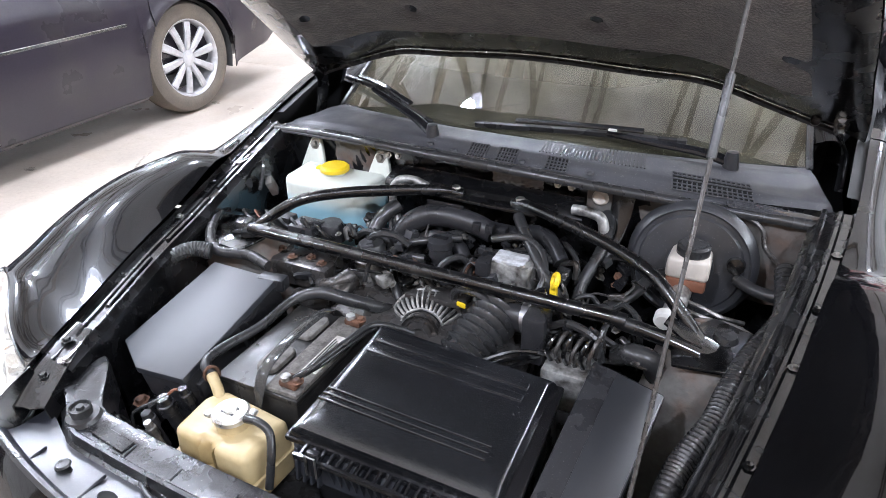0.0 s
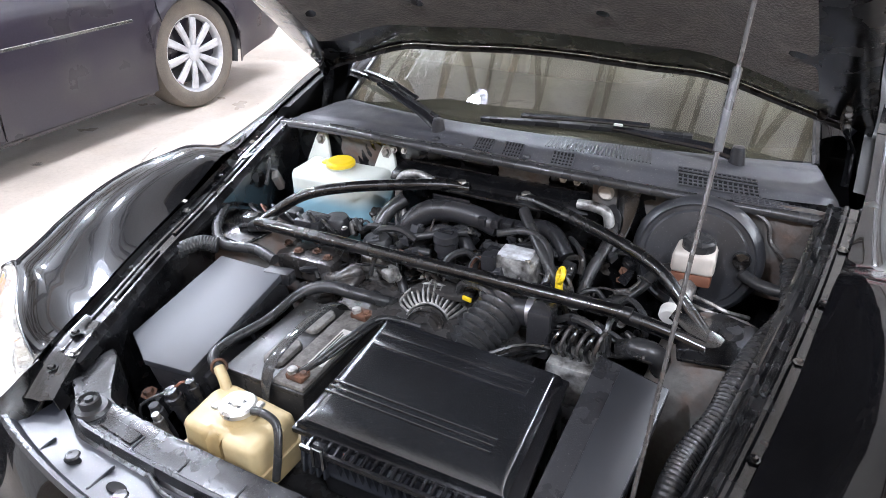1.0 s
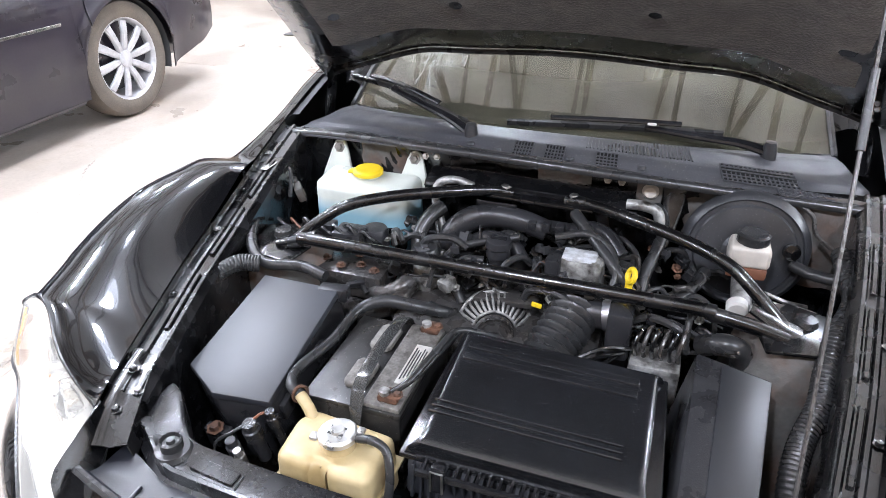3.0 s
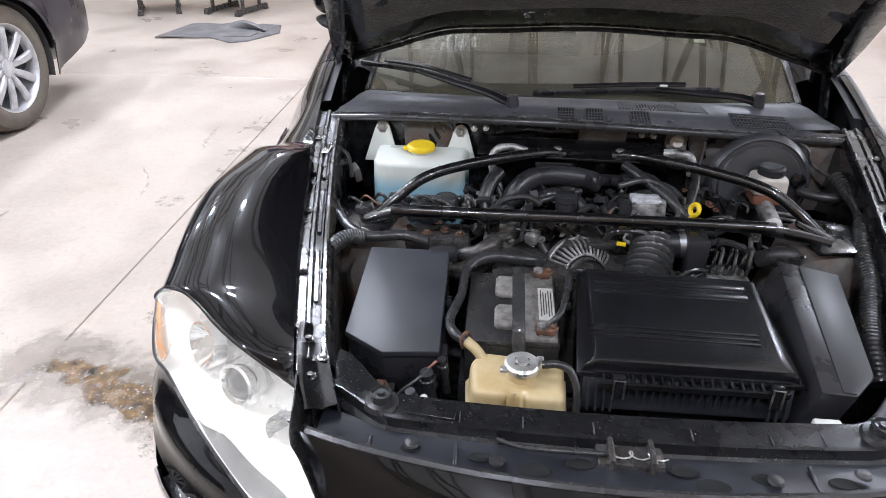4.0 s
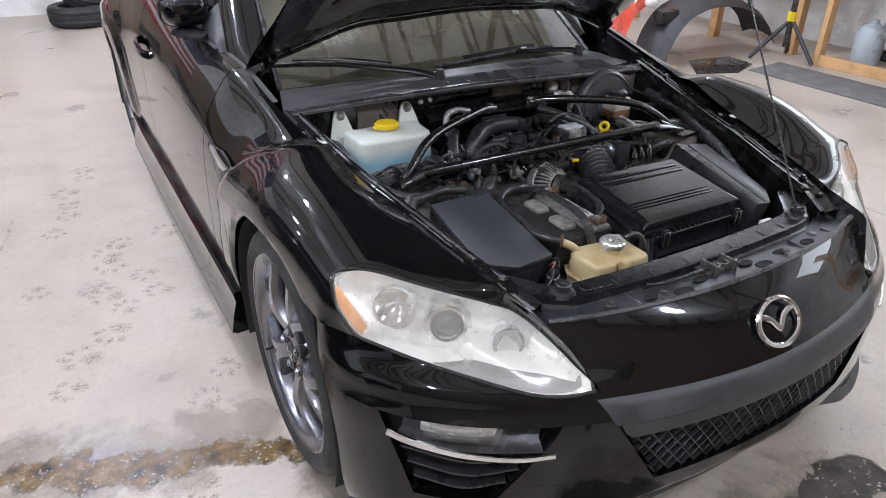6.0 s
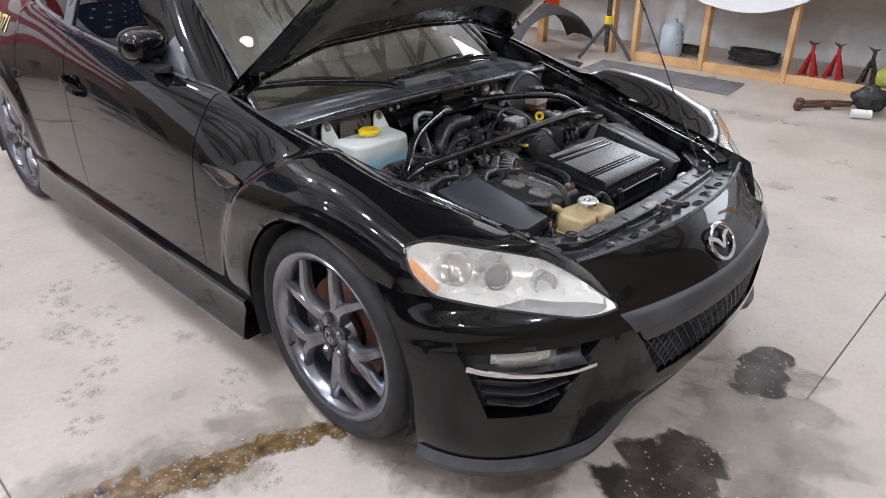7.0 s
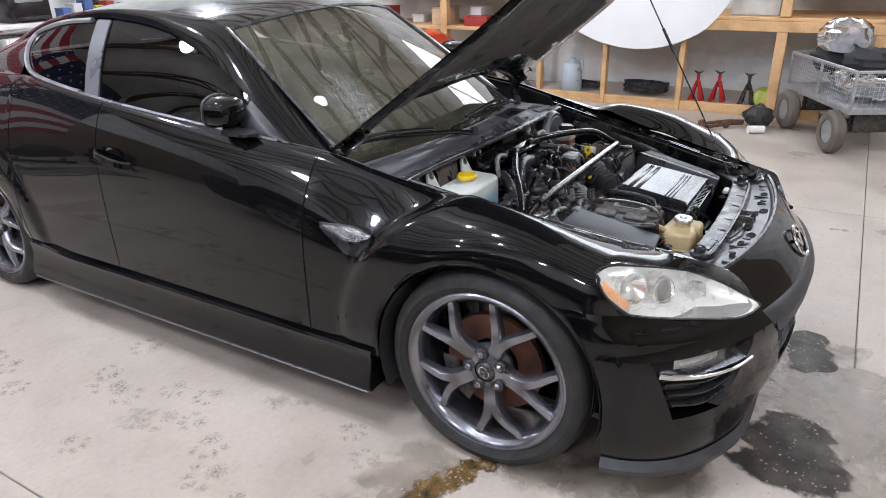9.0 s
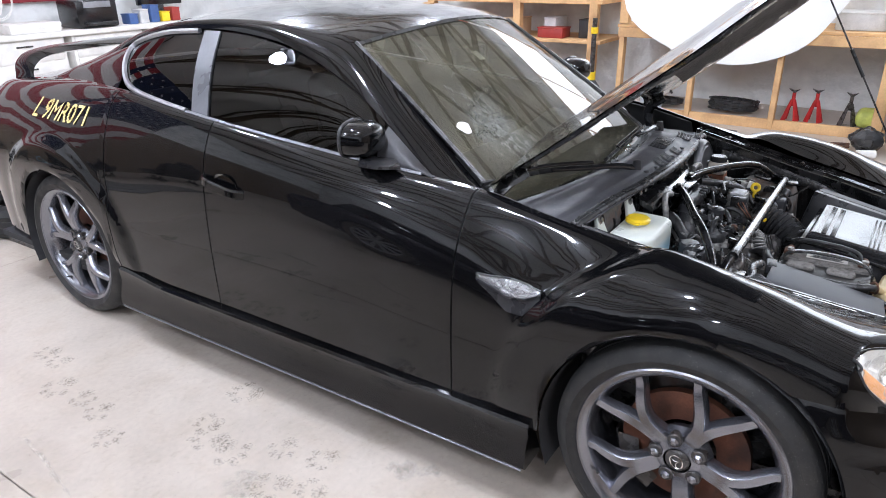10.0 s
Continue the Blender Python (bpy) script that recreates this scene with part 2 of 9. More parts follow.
COWL = surface("sun_faded_cowl", (0.045, 0.045, 0.050), 0.5, var=0.3, scale=14, bump=0.14, fine=260, second=(0.075, 0.073, 0.070), spread=0.36, fleck=0.3, fleck_scale=300)
# near-black base colour painted for the shade inside openings and slots
SHADE_BLACK = surface("opening_shade_black", (0.003, 0.003, 0.003), 0.9, var=0.1, bump=0)
RUBBER = surface("rubber", (0.022, 0.022, 0.0225), 0.28, var=0.35, scale=16, bump=0.12, fine=160, second=(0.040, 0.038, 0.035), spread=0.34, fleck=0.12)
TYRE = surface("tyre_rubber", (0.013, 0.013, 0.013), 0.62, var=0.3, scale=20, bump=0.2, fine=150, second=(0.028, 0.026, 0.024), spread=0.38, fleck=0.12, fleck_scale=200)
GUNMETAL = surface("gunmetal", (0.27, 0.275, 0.305), 0.24, 0.9, var=0.04, scale=20, bump=0.0, fine=200, rvar=0.02)
CHROME = surface("chrome", (0.72, 0.72, 0.72), 0.12, 1.0, var=0.08, scale=18, bump=0.02, rvar=0.06)
SATIN_METAL = surface("satin_trim", (0.40, 0.40, 0.42), 0.38, 0.9, var=0.1, scale=12, bump=0.03)
ALLOY_DULL = surface("dull_alloy", (0.30, 0.295, 0.28), 0.45, 0.5, var=0.35, scale=60, bump=0.3, fine=160, second=(0.05, 0.045, 0.04), spread=0.42)
ALUMINIUM = surface("cast_aluminium", (0.36, 0.355, 0.34), 0.45, 0.6, var=0.4, scale=45, bump=0.4, fine=160, second=(0.06, 0.052, 0.045), spread=0.46)
DARK_METAL = surface("oily_metal", (0.055, 0.052, 0.050), 0.28, 0.45, var=0.45, scale=30, bump=0.3, fine=120, second=(0.085, 0.066, 0.052), spread=0.34, fleck=0.25, fleck_scale=250)
RUST = surface("rust", (0.12, 0.058, 0.034), 0.8, 0.15, var=0.4, scale=45, bump=0.5, fine=220, second=(0.06, 0.035, 0.025), spread=0.5)
DISC = surface("rusty_disc", (0.15, 0.06, 0.035), 0.6, 0.35, var=0.35, scale=12, bump=0.2, fine=200, second=(0.07, 0.035, 0.025))
ZINC = surface("zinc_bolt", (0.30, 0.29, 0.27), 0.4, 0.9, var=0.3, scale=60, bump=0.1)
FELT = surface("hood_felt", (0.06, 0.059, 0.061), 0.95, var=0.55, scale=26, bump=0.9, fine=190, second=(0.14, 0.135, 0.13), spread=0.40, spec=0.2, sheen=0.25, depth=0.004, fleck=0.22, fleck_scale=240)
SOUND_MAT = surface("sound_deadening", (0.10, 0.095, 0.088), 0.9, var=0.35, scale=16, bump=0.7, fine=70, second=(0.13, 0.075, 0.05), spread=0.4)
TANK_WHITE = surface("washer_plastic", (0.74, 0.77, 0.70), 0.4, var=0.06, scale=8, bump=0.05, transmission=0.12)
TANK_TOP, TANK_LEVEL = 0.742, 0.706


def filled(mt, low, z0, z1):
    """Tints a translucent tank below the level of its fluid."""
    nt = mt.node_tree
    b = nt.nodes["Principled BSDF"]
    upper = b.inputs["Base Color"].links[0].from_socket
    geo, sep, mr, mx = nt.nodes.new("ShaderNodeNewGeometry"), nt.nodes.new("ShaderNodeSeparateXYZ"), nt.nodes.new("ShaderNodeMapRange"), nt.nodes.new("ShaderNodeMixRGB")
    nt.links.new(geo.outputs["Position"], sep.inputs[0])
    nt.links.new(sep.outputs["Z"], mr.inputs["Value"])
    mr.inputs["From Min"].default_value, mr.inputs["From Max"].default_value = z0, z1
    nt.links.new(mr.outputs[0], mx.inputs[0])
    mx.inputs[1].default_value = (*low, 1)
    nt.links.new(upper, mx.inputs[2])
    nt.links.new(mx.outputs[0], b.inputs["Base Color"])


TANK_WASH = surface("half_full_washer_plastic", (0.74, 0.77, 0.70), 0.38, var=0.06, scale=8, bump=0.05, transmission=0.12)
filled(TANK_WASH, (0.34, 0.58, 0.68), TANK_LEVEL, TANK_TOP)
TANK_BLUE = surface("washer_fluid_plastic", (0.36, 0.58, 0.68), 0.38, var=0.12, scale=9, bump=0.05, transmission=0.12)
TANK_TAN = surface("aged_tank", (0.47, 0.37, 0.20), 0.42, var=0.14, scale=10, bump=0.08, second=(0.42, 0.29, 0.12), spread=0.36, transmission=0.08)
YELLOW = surface("yellow_plastic", (0.85, 0.60, 0.02), 0.4, var=0.1, scale=20, bump=0.04)
CAP_METAL = surface("cap_metal", (0.62, 0.61, 0.58), 0.35, 0.75, var=0.15, scale=40, bump=0.1)
WHITE_METAL = surface("oxidised_alloy", (0.52, 0.53, 0.55), 0.6, 0.15, var=0.25, scale=50, bump=0.25, fine=150, second=(0.22, 0.21, 0.2), spread=0.4)
WHITE_PLASTIC = surface("white_plastic", (0.74, 0.72, 0.68), 0.5, var=0.08, scale=10, bump=0.06)
RESERVOIR = surface("reservoir_plastic", (0.55, 0.50, 0.44), 0.42, var=0.15, scale=16, bump=0.05)
FLUID_RED = surface("brown_fluid", (0.20, 0.085, 0.05), 0.4, var=0.15, scale=16, bump=0.05)
BOOSTER = surface("booster_enamel", (0.034, 0.035, 0.039), 0.42, var=0.3, scale=12, bump=0.04, fine=160, rvar=0.06, spec=1.0, coat=0.25, fleck=0.2, fleck_scale=260)
BATTERY_TOP = surface("dusty_battery", (0.14, 0.132, 0.12), 0.85, var=0.5, scale=60, bump=0.5, fine=220, second=(0.07, 0.062, 0.053), spread=0.4)
BATTERY_BLACK = surface("battery_case", (0.014, 0.0135, 0.013), 0.36, var=0.3, scale=20, bump=0.1, second=(0.05, 0.047, 0.043), spread=0.36, fleck=0.25, fleck_scale=300)
LABEL = surface("paper_label", (0.62, 0.60, 0.56), 0.7, var=0.15, scale=40, bump=0.05)
INK = surface("ink", (0.05, 0.05, 0.05), 0.7, var=0.1, bump=0)
CLOTH_DARK = surface("dark_cloth", (0.03, 0.03, 0.032), 0.9, var=0.25, scale=20, bump=0.4, fine=300)
GLASS_CLEAR = glass("windscreen_glass", (0.72, 0.79, 0.72), haze=0.10, haze_colour=(0.62, 0.58, 0.40), ior=1.95)
GLASS_TINT = glass("tinted_glass", (0.10, 0.10, 0.10), ior=1.52)
GLASS_LAMP = glass("hazed_lens", (0.90, 0.88, 0.82), 0.10, haze=0.24, haze_colour=(0.88, 0.855, 0.78), ior=1.30)
GLASS_FOG = glass("fog_lens", (0.9, 0.9, 0.9), 0.05, haze=0.12)
GLASS_MARKER = glass("marker_lens", (0.85, 0.85, 0.85), 0.04, haze=0.05)
GLASS_CRACK = glass("broken_glass", (0.75, 0.8, 0.78), 0.25, haze=0.35)
GLASS_CRAZE = surface("crazed_glass", (0.62, 0.66, 0.60), 0.35, var=0.2, scale=30, bump=0.6, fine=120)


def crazed(mt):
    """Thin bright crack lines between small cells; clear elsewhere."""
    nt = mt.node_tree
    tc, cell, cut = nt.nodes.new("ShaderNodeTexCoord"), nt.nodes.new("ShaderNodeTexVoronoi"), nt.nodes.new("ShaderNodeMapRange")
    cell.feature = "DISTANCE_TO_EDGE"
    cell.inputs["Scale"].default_value = 95
    nt.links.new(tc.outputs["Object"], cell.inputs["Vector"])
    cut.inputs["From Min"].default_value, cut.inputs["From Max"].default_value = 0.10, 0.02
    nt.links.new(cell.outputs["Distance"], cut.inputs["Value"])
    at, nz, mul, add = nt.nodes.new("ShaderNodeAttribute"), nt.nodes.new("ShaderNodeTexNoise"), nt.nodes.new("ShaderNodeMath"), nt.nodes.new("ShaderNodeMath")
    at.attribute_name = "fade"
    nz.inputs["Scale"].default_value, nz.inputs["Detail"].default_value = 14, 5
    nt.links.new(tc.outputs["Object"], nz.inputs["Vector"])
    mr = nt.nodes.new("ShaderNodeMapRange")
    mr.inputs["From Min"].default_value, mr.inputs["From Max"].default_value = 0.22, 0.46
    mul.operation = "MULTIPLY"
    nt.links.new(at.outputs["Fac"], mul.inputs[0])
    nt.links.new(nz.outputs["Fac"], mul.inputs[1])
    nt.links.new(mul.outputs[0], mr.inputs["Value"])
    add.operation = "MULTIPLY_ADD"
    add.inputs[1].default_value, add.inputs[2].default_value = 0.16, 0.035
    nt.links.new(cut.outputs[0], add.inputs[0])
    both = nt.nodes.new("ShaderNodeMath")
    both.operation = "MULTIPLY"
    nt.links.new(add.outputs[0], both.inputs[0])
    nt.links.new(mr.outputs[0], both.inputs[1])
    clear, m = nt.nodes.new("ShaderNodeBsdfTransparent"), nt.nodes.new("ShaderNodeMixShader")
    nt.links.new(both.outputs[0], m.inputs[0])
    nt.links.new(clear.outputs[0], m.inputs[1])
    nt.links.new(nt.nodes["Principled BSDF"].outputs[0], m.inputs[2])
    nt.links.new(m.outputs[0], nt.nodes["Material Output"].inputs[0])


crazed(GLASS_CRAZE)
STRAP = glass("clear_strap", (0.30, 0.30, 0.30), 0.10, haze=0.05)
AMBER = surface("amber_reflector", (0.85, 0.33, 0.015), 0.35, var=0.10, scale=30, bump=0.02, coat=0.3)
FACETED = surface("faceted_reflector", (0.55, 0.55, 0.56), 0.18, 0.9, var=0.3, scale=60, bump=0.9, fine=70, depth=0.006)
REFLECTOR = surface("lamp_reflector", (0.84, 0.83, 0.80), 0.30, 0.35, var=0.08, scale=12, bump=0.10, fine=24)
LAMP_APRON = surface("lamp_apron", (0.20, 0.20, 0.20), 0.45, 0.2, var=0.15, scale=14, bump=0.05)
# building materials
CONCRETE = surface("sealed_concrete", (0.455, 0.403, 0.345), 0.40, var=0.14, scale=2.2, bump=0.16, fine=48, second=(0.390, 0.343, 0.291), spread=0.40, rvar=0.16, depth=0.002)


def weathered(mt):
    """Broad tan stains, trowel mottling and fine dark specks over the slab colour."""
    nt = mt.node_tree
    b = nt.nodes["Principled BSDF"]
    last = b.inputs["Base Color"].links[0].from_socket
    tc = nt.nodes.new("ShaderNodeTexCoord")
    for scale, detail, lo, hi, f0, f1, tint in ((0.55, 5, 0.0, 0.30, 0.47, 0.66, (0.80, 0.74, 0.66)), (6.5, 9, 0.0, 0.40, 0.50, 0.66, (0.84, 0.79, 0.72)),
                                                (30.0, 6, 0.0, 0.32, 0.55, 0.70, (0.72, 0.67, 0.60)), (210.0, 2, 0.0, 0.6, 0.68, 0.73, (0.40, 0.36, 0.31))):
        nz, mr, mx = nt.nodes.new("ShaderNodeTexNoise"), nt.nodes.new("ShaderNodeMapRange"), nt.nodes.new("ShaderNodeMixRGB")
        nz.inputs["Scale"].default_value, nz.inputs["Detail"].default_value = scale, detail
        nz.inputs["Roughness"].default_value, nz.inputs["Distortion"].default_value = 0.62, 0.35
        nt.links.new(tc.outputs["Object"], nz.inputs["Vector"])
        mr.inputs["From Min"].default_value, mr.inputs["From Max"].default_value = f0, f1
        mr.inputs["To Min"].default_value, mr.inputs["To Max"].default_value = lo, hi
        nt.links.new(nz.outputs["Fac"], mr.inputs["Value"])
        mx.blend_type = "MULTIPLY"
        nt.links.new(mr.outputs[0], mx.inputs[0])
        nt.links.new(last, mx.inputs[1])
        mx.inputs[2].default_value = (*tint, 1)
        last = mx.outputs[0]
    nt.links.new(last, b.inputs["Base Color"])


weathered(CONCRETE)
JOINT = surface("joint_filler", (0.22, 0.19, 0.155), 0.9, var=0.3, scale=20, bump=0.3)
SHEETING = surface("white_sheeting", (0.66, 0.66, 0.64), 0.45, var=0.12, scale=2.6, bump=0.9, fine=5.0, second=(0.46, 0.46, 0.45), spread=0.4, depth=0.05)
PLYWOOD = surface("plywood", (0.17, 0.125, 0.085), 0.6, var=0.15, scale=2.0, bump=0.1, fine=60, stretch=(6, 6, 0.7), second=(0.14, 0.10, 0.065))
LUMBER = surface("lumber", (0.58, 0.36, 0.17), 0.65, var=0.18, scale=5, bump=0.2, fine=60, second=(0.44, 0.25, 0.11), spread=0.42)
TRUSS_WOOD = surface("old_truss_timber", (0.11, 0.075, 0.045), 0.75, var=0.2, scale=4, bump=0.2, fine=40)
ROOF_LINER = surface("roof_liner", (0.74, 0.71, 0.66), 0.6, var=0.12, scale=1.2, bump=0.3, fine=6, depth=0.03)
LAMP_BODY = surface("lamp_housing", (0.08, 0.08, 0.085), 0.45, 0.6, var=0.1, bump=0.03)

# ---- the building ----
X0, X1, Y0, Y1, EAVES = -9.0, 5.6, -9.0, 7.65, 4.3
floor = tagged(part("floor", Shape().box(((X0 + X1) / 2, (Y0 + Y1) / 2, -0.11), (X1 - X0, Y1 - Y0, 0.16)), JOINT, None, flat=True),
               "pale sealed concrete floor cut into slabs by dark joints", "floor", kind="structure")
CUT_X, CUT_Y = [X0, -6.2, -1.65, 2.14, X1], [Y0, -5.6, -1.01, 3.6, Y1]
for i in range(4):
    for j in range(4):
        a, b, c, d = CUT_X[i] + 0.0016, CUT_X[i + 1] - 0.0016, CUT_Y[j] + 0.0016, CUT_Y[j + 1] - 0.0016
        part("slab", Shape().box(((a + b) / 2, (c + d) / 2, -0.02), (b - a, d - c, 0.04), bevel=0.003, seg=1), CONCRETE, floor, flat=True)
WALL_T = 0.16
for name, c, s, mat_ in (
        ("wall_north", ((X0 + X1) / 2, Y1 + WALL_T / 2, EAVES / 2), (X1 - X0 + 2 * WALL_T, WALL_T, EAVES), SHEETING),
        ("wall_east", (X1 + WALL_T / 2, (Y0 + Y1) / 2, EAVES / 2), (WALL_T, Y1 - Y0, EAVES), SHEETING),
        ("wall_west", (X0 - WALL_T / 2, (Y0 + Y1) / 2, EAVES / 2), (WALL_T, Y1 - Y0, EAVES), SHEETING)):
    whole(name, Shape().box(c, s), mat_, "white plastic sheeting over an insulated workshop wall", "wall", kind="structure", flat=True)
# unseen wall, added close and dark so the car's nose reflects less light
whole("added_wall_south", Shape().box(((X0 + X1) / 2, -5.3, 2.60), (X1 - X0, WALL_T, 5.20)), PLYWOOD, "added unseen dark plywood wall that darkens reflections in the nose", "wall", kind="structure", flat=True)
# plywood lining at the foot of the far wall
lining = thing("wall_lining", (-5.1, Y1 - 0.02, 0), "tan plywood sheets lining the foot of the wall", "wall lining", kind="structure")
for k in range(6):
    part("plywood_sheet", Shape().box((X0 + 0.62 + k * 1.24, Y1 - 0.012, 1.22), (1.236, 0.018, 2.44), bevel=0.002, seg=1), PLYWOOD, lining)
# roof: two pitched sheets on timber trusses that run along the car
RIDGE, MID = 6.4, (Y0 + Y1) / 2
roof = Shape()
for ya, yb in ((Y0 - 0.2, MID), (Y1 + 0.2, MID)):
    roof.box((0, 0, 0), (X1 - X0 + 0.5, math.hypot(yb - ya, RIDGE - EAVES), 0.05),
             Matrix.Translation(((X0 + X1) / 2, (ya + yb) / 2, (EAVES + RIDGE) / 2 + 0.03)) @ Matrix.Rotation(math.atan2(RIDGE - EAVES, yb - ya), 4, "X"))
for x in (X0 - 0.02, X1 + 0.02):
    roof.add([(x, Y0 - 0.2, EAVES - 0.02), (x, Y1 + 0.2, EAVES - 0.02), (x, MID, RIDGE + 0.02)], [(0, 1, 2)])
whole("ceiling", roof, ROOF_LINER, "pale lined underside of the pitched workshop roof", "ceiling", kind="structure", flat=True)


def timber(a, b, w, d, shape=None):
    a, b = Vector(a), Vector(b)
    m = Matrix.Translation((a + b) / 2) @ (b - a).to_track_quat("Z", "Y").to_matrix().to_4x4()
    return (shape or Shape()).box((0, 0, 0), (d, w, (b - a).length), m)


for k in range(11):
    x = X0 + 0.50 + k * 1.35
    truss = thing("roof_truss", (x, MID, EAVES), "dark timber roof truss with crossing webs", "truss", "roof trusses", "structure")
    part("bottom_chord", timber((x, Y0, EAVES), (x, Y1, EAVES), 0.14, 0.045), TRUSS_WOOD, truss, flat=True)
    for s, ye in ((-1, Y0), (1, Y1)):
        part("rafter", timber((x + 0.01, ye, EAVES + 0.08), (x + 0.01, MID, RIDGE - 0.06), 0.14, 0.045), TRUSS_WOOD, truss, flat=True)
        half = abs(ye - MID)
        for f0, f1 in ((0.86, 0.72), (0.58, 0.72), (0.58, 0.44), (0.30, 0.44), (0.30, 0.16), (0.02, 0.16)):
            yb, yt = MID + s * half * f0, MID + s * half * f1
            part("web", timber((x - 0.02, yb, EAVES + 0.05), (x - 0.02, yt, EAVES + (RIDGE - EAVES) * (1 - f1) - 0.05), 0.12, 0.045), TRUSS_WOOD, truss, flat=True)

# hanging lamps
for k, (x, y) in enumerate(LAMP_SPOTS):
    lamp = thing("high_bay_lamp", (x, y, 4.0), "round black high bay lamp hanging from the trusses, lit", "lamp", "high bay lamps")
    part("housing", Shape().lathe([(0.02, 0.16), (0.10, 0.15), (0.12, 0.06), (0.17, 0.04), (0.175, 0.0), (0.15, 0.0)], Matrix.Translation((x, y, 4.02)), 24), LAMP_BODY, lamp)
    part("cable", Shape().tube([(x, y, 4.17), (x, y, EAVES + (RIDGE - EAVES) * (1 - abs(y - MID) / (Y1 - MID)) + 0.02)], 0.006, 6), LAMP_BODY, lamp)
    light = bpy.data.lights.new("lamp_light", "POINT")
    light.shadow_soft_size, light.energy, light.color = 0.12, LAMP_WATTS, (0.86, 0.89, 1.0)
    new("lamp_light", light).matrix_world = Matrix.Translation((x, y, 3.87))

# the flag on the far wall, seen in the car's polished side
FLAG_RED = surface("flag_red", (0.24, 0.022, 0.03), 0.85, var=0.12, scale=3, bump=0.15, fine=200)
FLAG_WHITE = surface("flag_white", (0.52, 0.50, 0.47), 0.85, var=0.06, scale=3, bump=0.15, fine=200)
FLAG_BLUE = surface("flag_blue", (0.014, 0.019, 0.05), 0.85, var=0.12, scale=3, bump=0.15, fine=200)
FX, FZ, FW, FH, FY = -4.25, 1.15, 6.4, 3.1, Y1 - 0.06
flag = thing("flag", (FX + FW / 2, FY, FZ), "large striped flag with a starred blue canton on the wall", "flag")


def cloth_strip(xa, xb, za, zb, off, n=14):
    rows = []
    for i in range(n + 1):
        x = mix(xa, xb, i / n)
        w = 0.012 * math.sin(x * 5.1) + 0.008 * math.sin(x * 11.0)
        rows.append([(x, FY - off + w, za), (x, FY - off + w, zb)])
    return Shape().grid(rows)


for k in range(13):
    part("stripe", cloth_strip(FX, FX + FW, FZ + k * FH / 13, FZ + (k + 1) * FH / 13, 0.0), FLAG_WHITE if k % 2 else FLAG_RED, flag)
part("canton", cloth_strip(FX, FX + 0.4 * FW, FZ + 6 * FH / 13, FZ + FH, 0.006), FLAG_BLUE, flag)
stars = Shape()
for r in range(9):
    for c in range(6 - r % 2):
        cx, cz = FX + 0.4 * FW * ((2 * c + 1 + r % 2) / 12), FZ + FH * (6 / 13 + 7 / 13 * (r + 1) / 10)
        w = FY - 0.012 + 0.012 * math.sin(cx * 5.1) + 0.008 * math.sin(cx * 11.0)
        stars.add([(cx + (0.05 if q % 2 == 0 else 0.02) * math.sin(q * math.pi / 5), w, cz + (0.05 if q % 2 == 0 else 0.02) * math.cos(q * math.pi / 5))
                   for q in range(10)], [tuple(range(10))])
part("stars", stars, FLAG_WHITE, flag)
# ---- the black coupe ----
car = thing("coupe", (0, 1.35, 0), "black four-seat sports coupe with its bonnet propped open", "car")
# half sections of the side, from the top edge down to the sill: y, then nine pairs of x and z
SIDE = [
    (-0.32, .577, .715, .645, .730, .715, .741, .775, .740, .822, .724, .848, .690, .862, .640, .866, .5, .866, .27),
    (-0.15, .613, .747, .670, .768, .730, .784, .787, .783, .832, .762, .857, .722, .866, .660, .867, .5, .866, .27),
    (0.0, .641, .770, .692, .788, .742, .799, .793, .793, .834, .768, .858, .728, .867, .665, .868, .5, .867, .27),
    (0.2, .674, .809, .714, .813, .752, .799, .796, .768, .831, .728, .854, .682, .864, .625, .867, .5, .867, .27),
    (0.42, .700, .855, .729, .850, .755, .824, .786, .785, .818, .738, .846, .69, .862, .62, .867, .5, .866, .27),
    (0.66, .715, .905, .746, .900, .774, .874, .804, .832, .833, .78, .855, .715, .866, .62, .87, .5, .87, .27),
    (1.1, .755, .945, .775, .942, .80, .92, .83, .875, .853, .81, .866, .73, .872, .62, .872, .5, .868, .27),
    (1.7, .765, .995, .785, .99, .81, .955, .838, .895, .858, .82, .868, .73, .872, .62, .872, .5, .866, .27),
    (2.2, .735, 1.04, .76, 1.03, .795, .985, .83, .91, .855, .83, .87, .74, .877, .63, .878, .5, .868, .27),
    (2.5, .70, 1.05, .735, 1.035, .785, .985, .83, .91, .865, .83, .885, .74, .888, .63, .882, .5, .872, .27),
    (2.75, .66, 1.045, .71, 1.03, .77, .98, .825, .91, .865, .83, .886, .74, .889, .63, .88, .5, .87, .27),
    (3.1, .62, 1.02, .68, 1.01, .745, .97, .80, .905, .84, .82, .86, .73, .86, .62, .85, .5, .84, .27),
    (3.4, .57, .99, .64, .985, .70, .95, .76, .89, .80, .81, .82, .72, .82, .62, .81, .5, .80, .27),
    (3.58, .48, .96, .55, .95, .61, .92, .66, .87, .70, .80, .72, .71, .72, .62, .71, .5, .70, .30),
]
ARCH, HUB_Z, AXLES = 0.375, 0.318, (0.0, 2.70)


def arch_z(y):
    """Height of the wheel-arch lip at y, or the sill."""
    for a in AXLES:
        if abs(y - a) < ARCH:
            return max(0.285, HUB_Z + math.sqrt(ARCH ** 2 - (y - a) ** 2))
    return 0.285


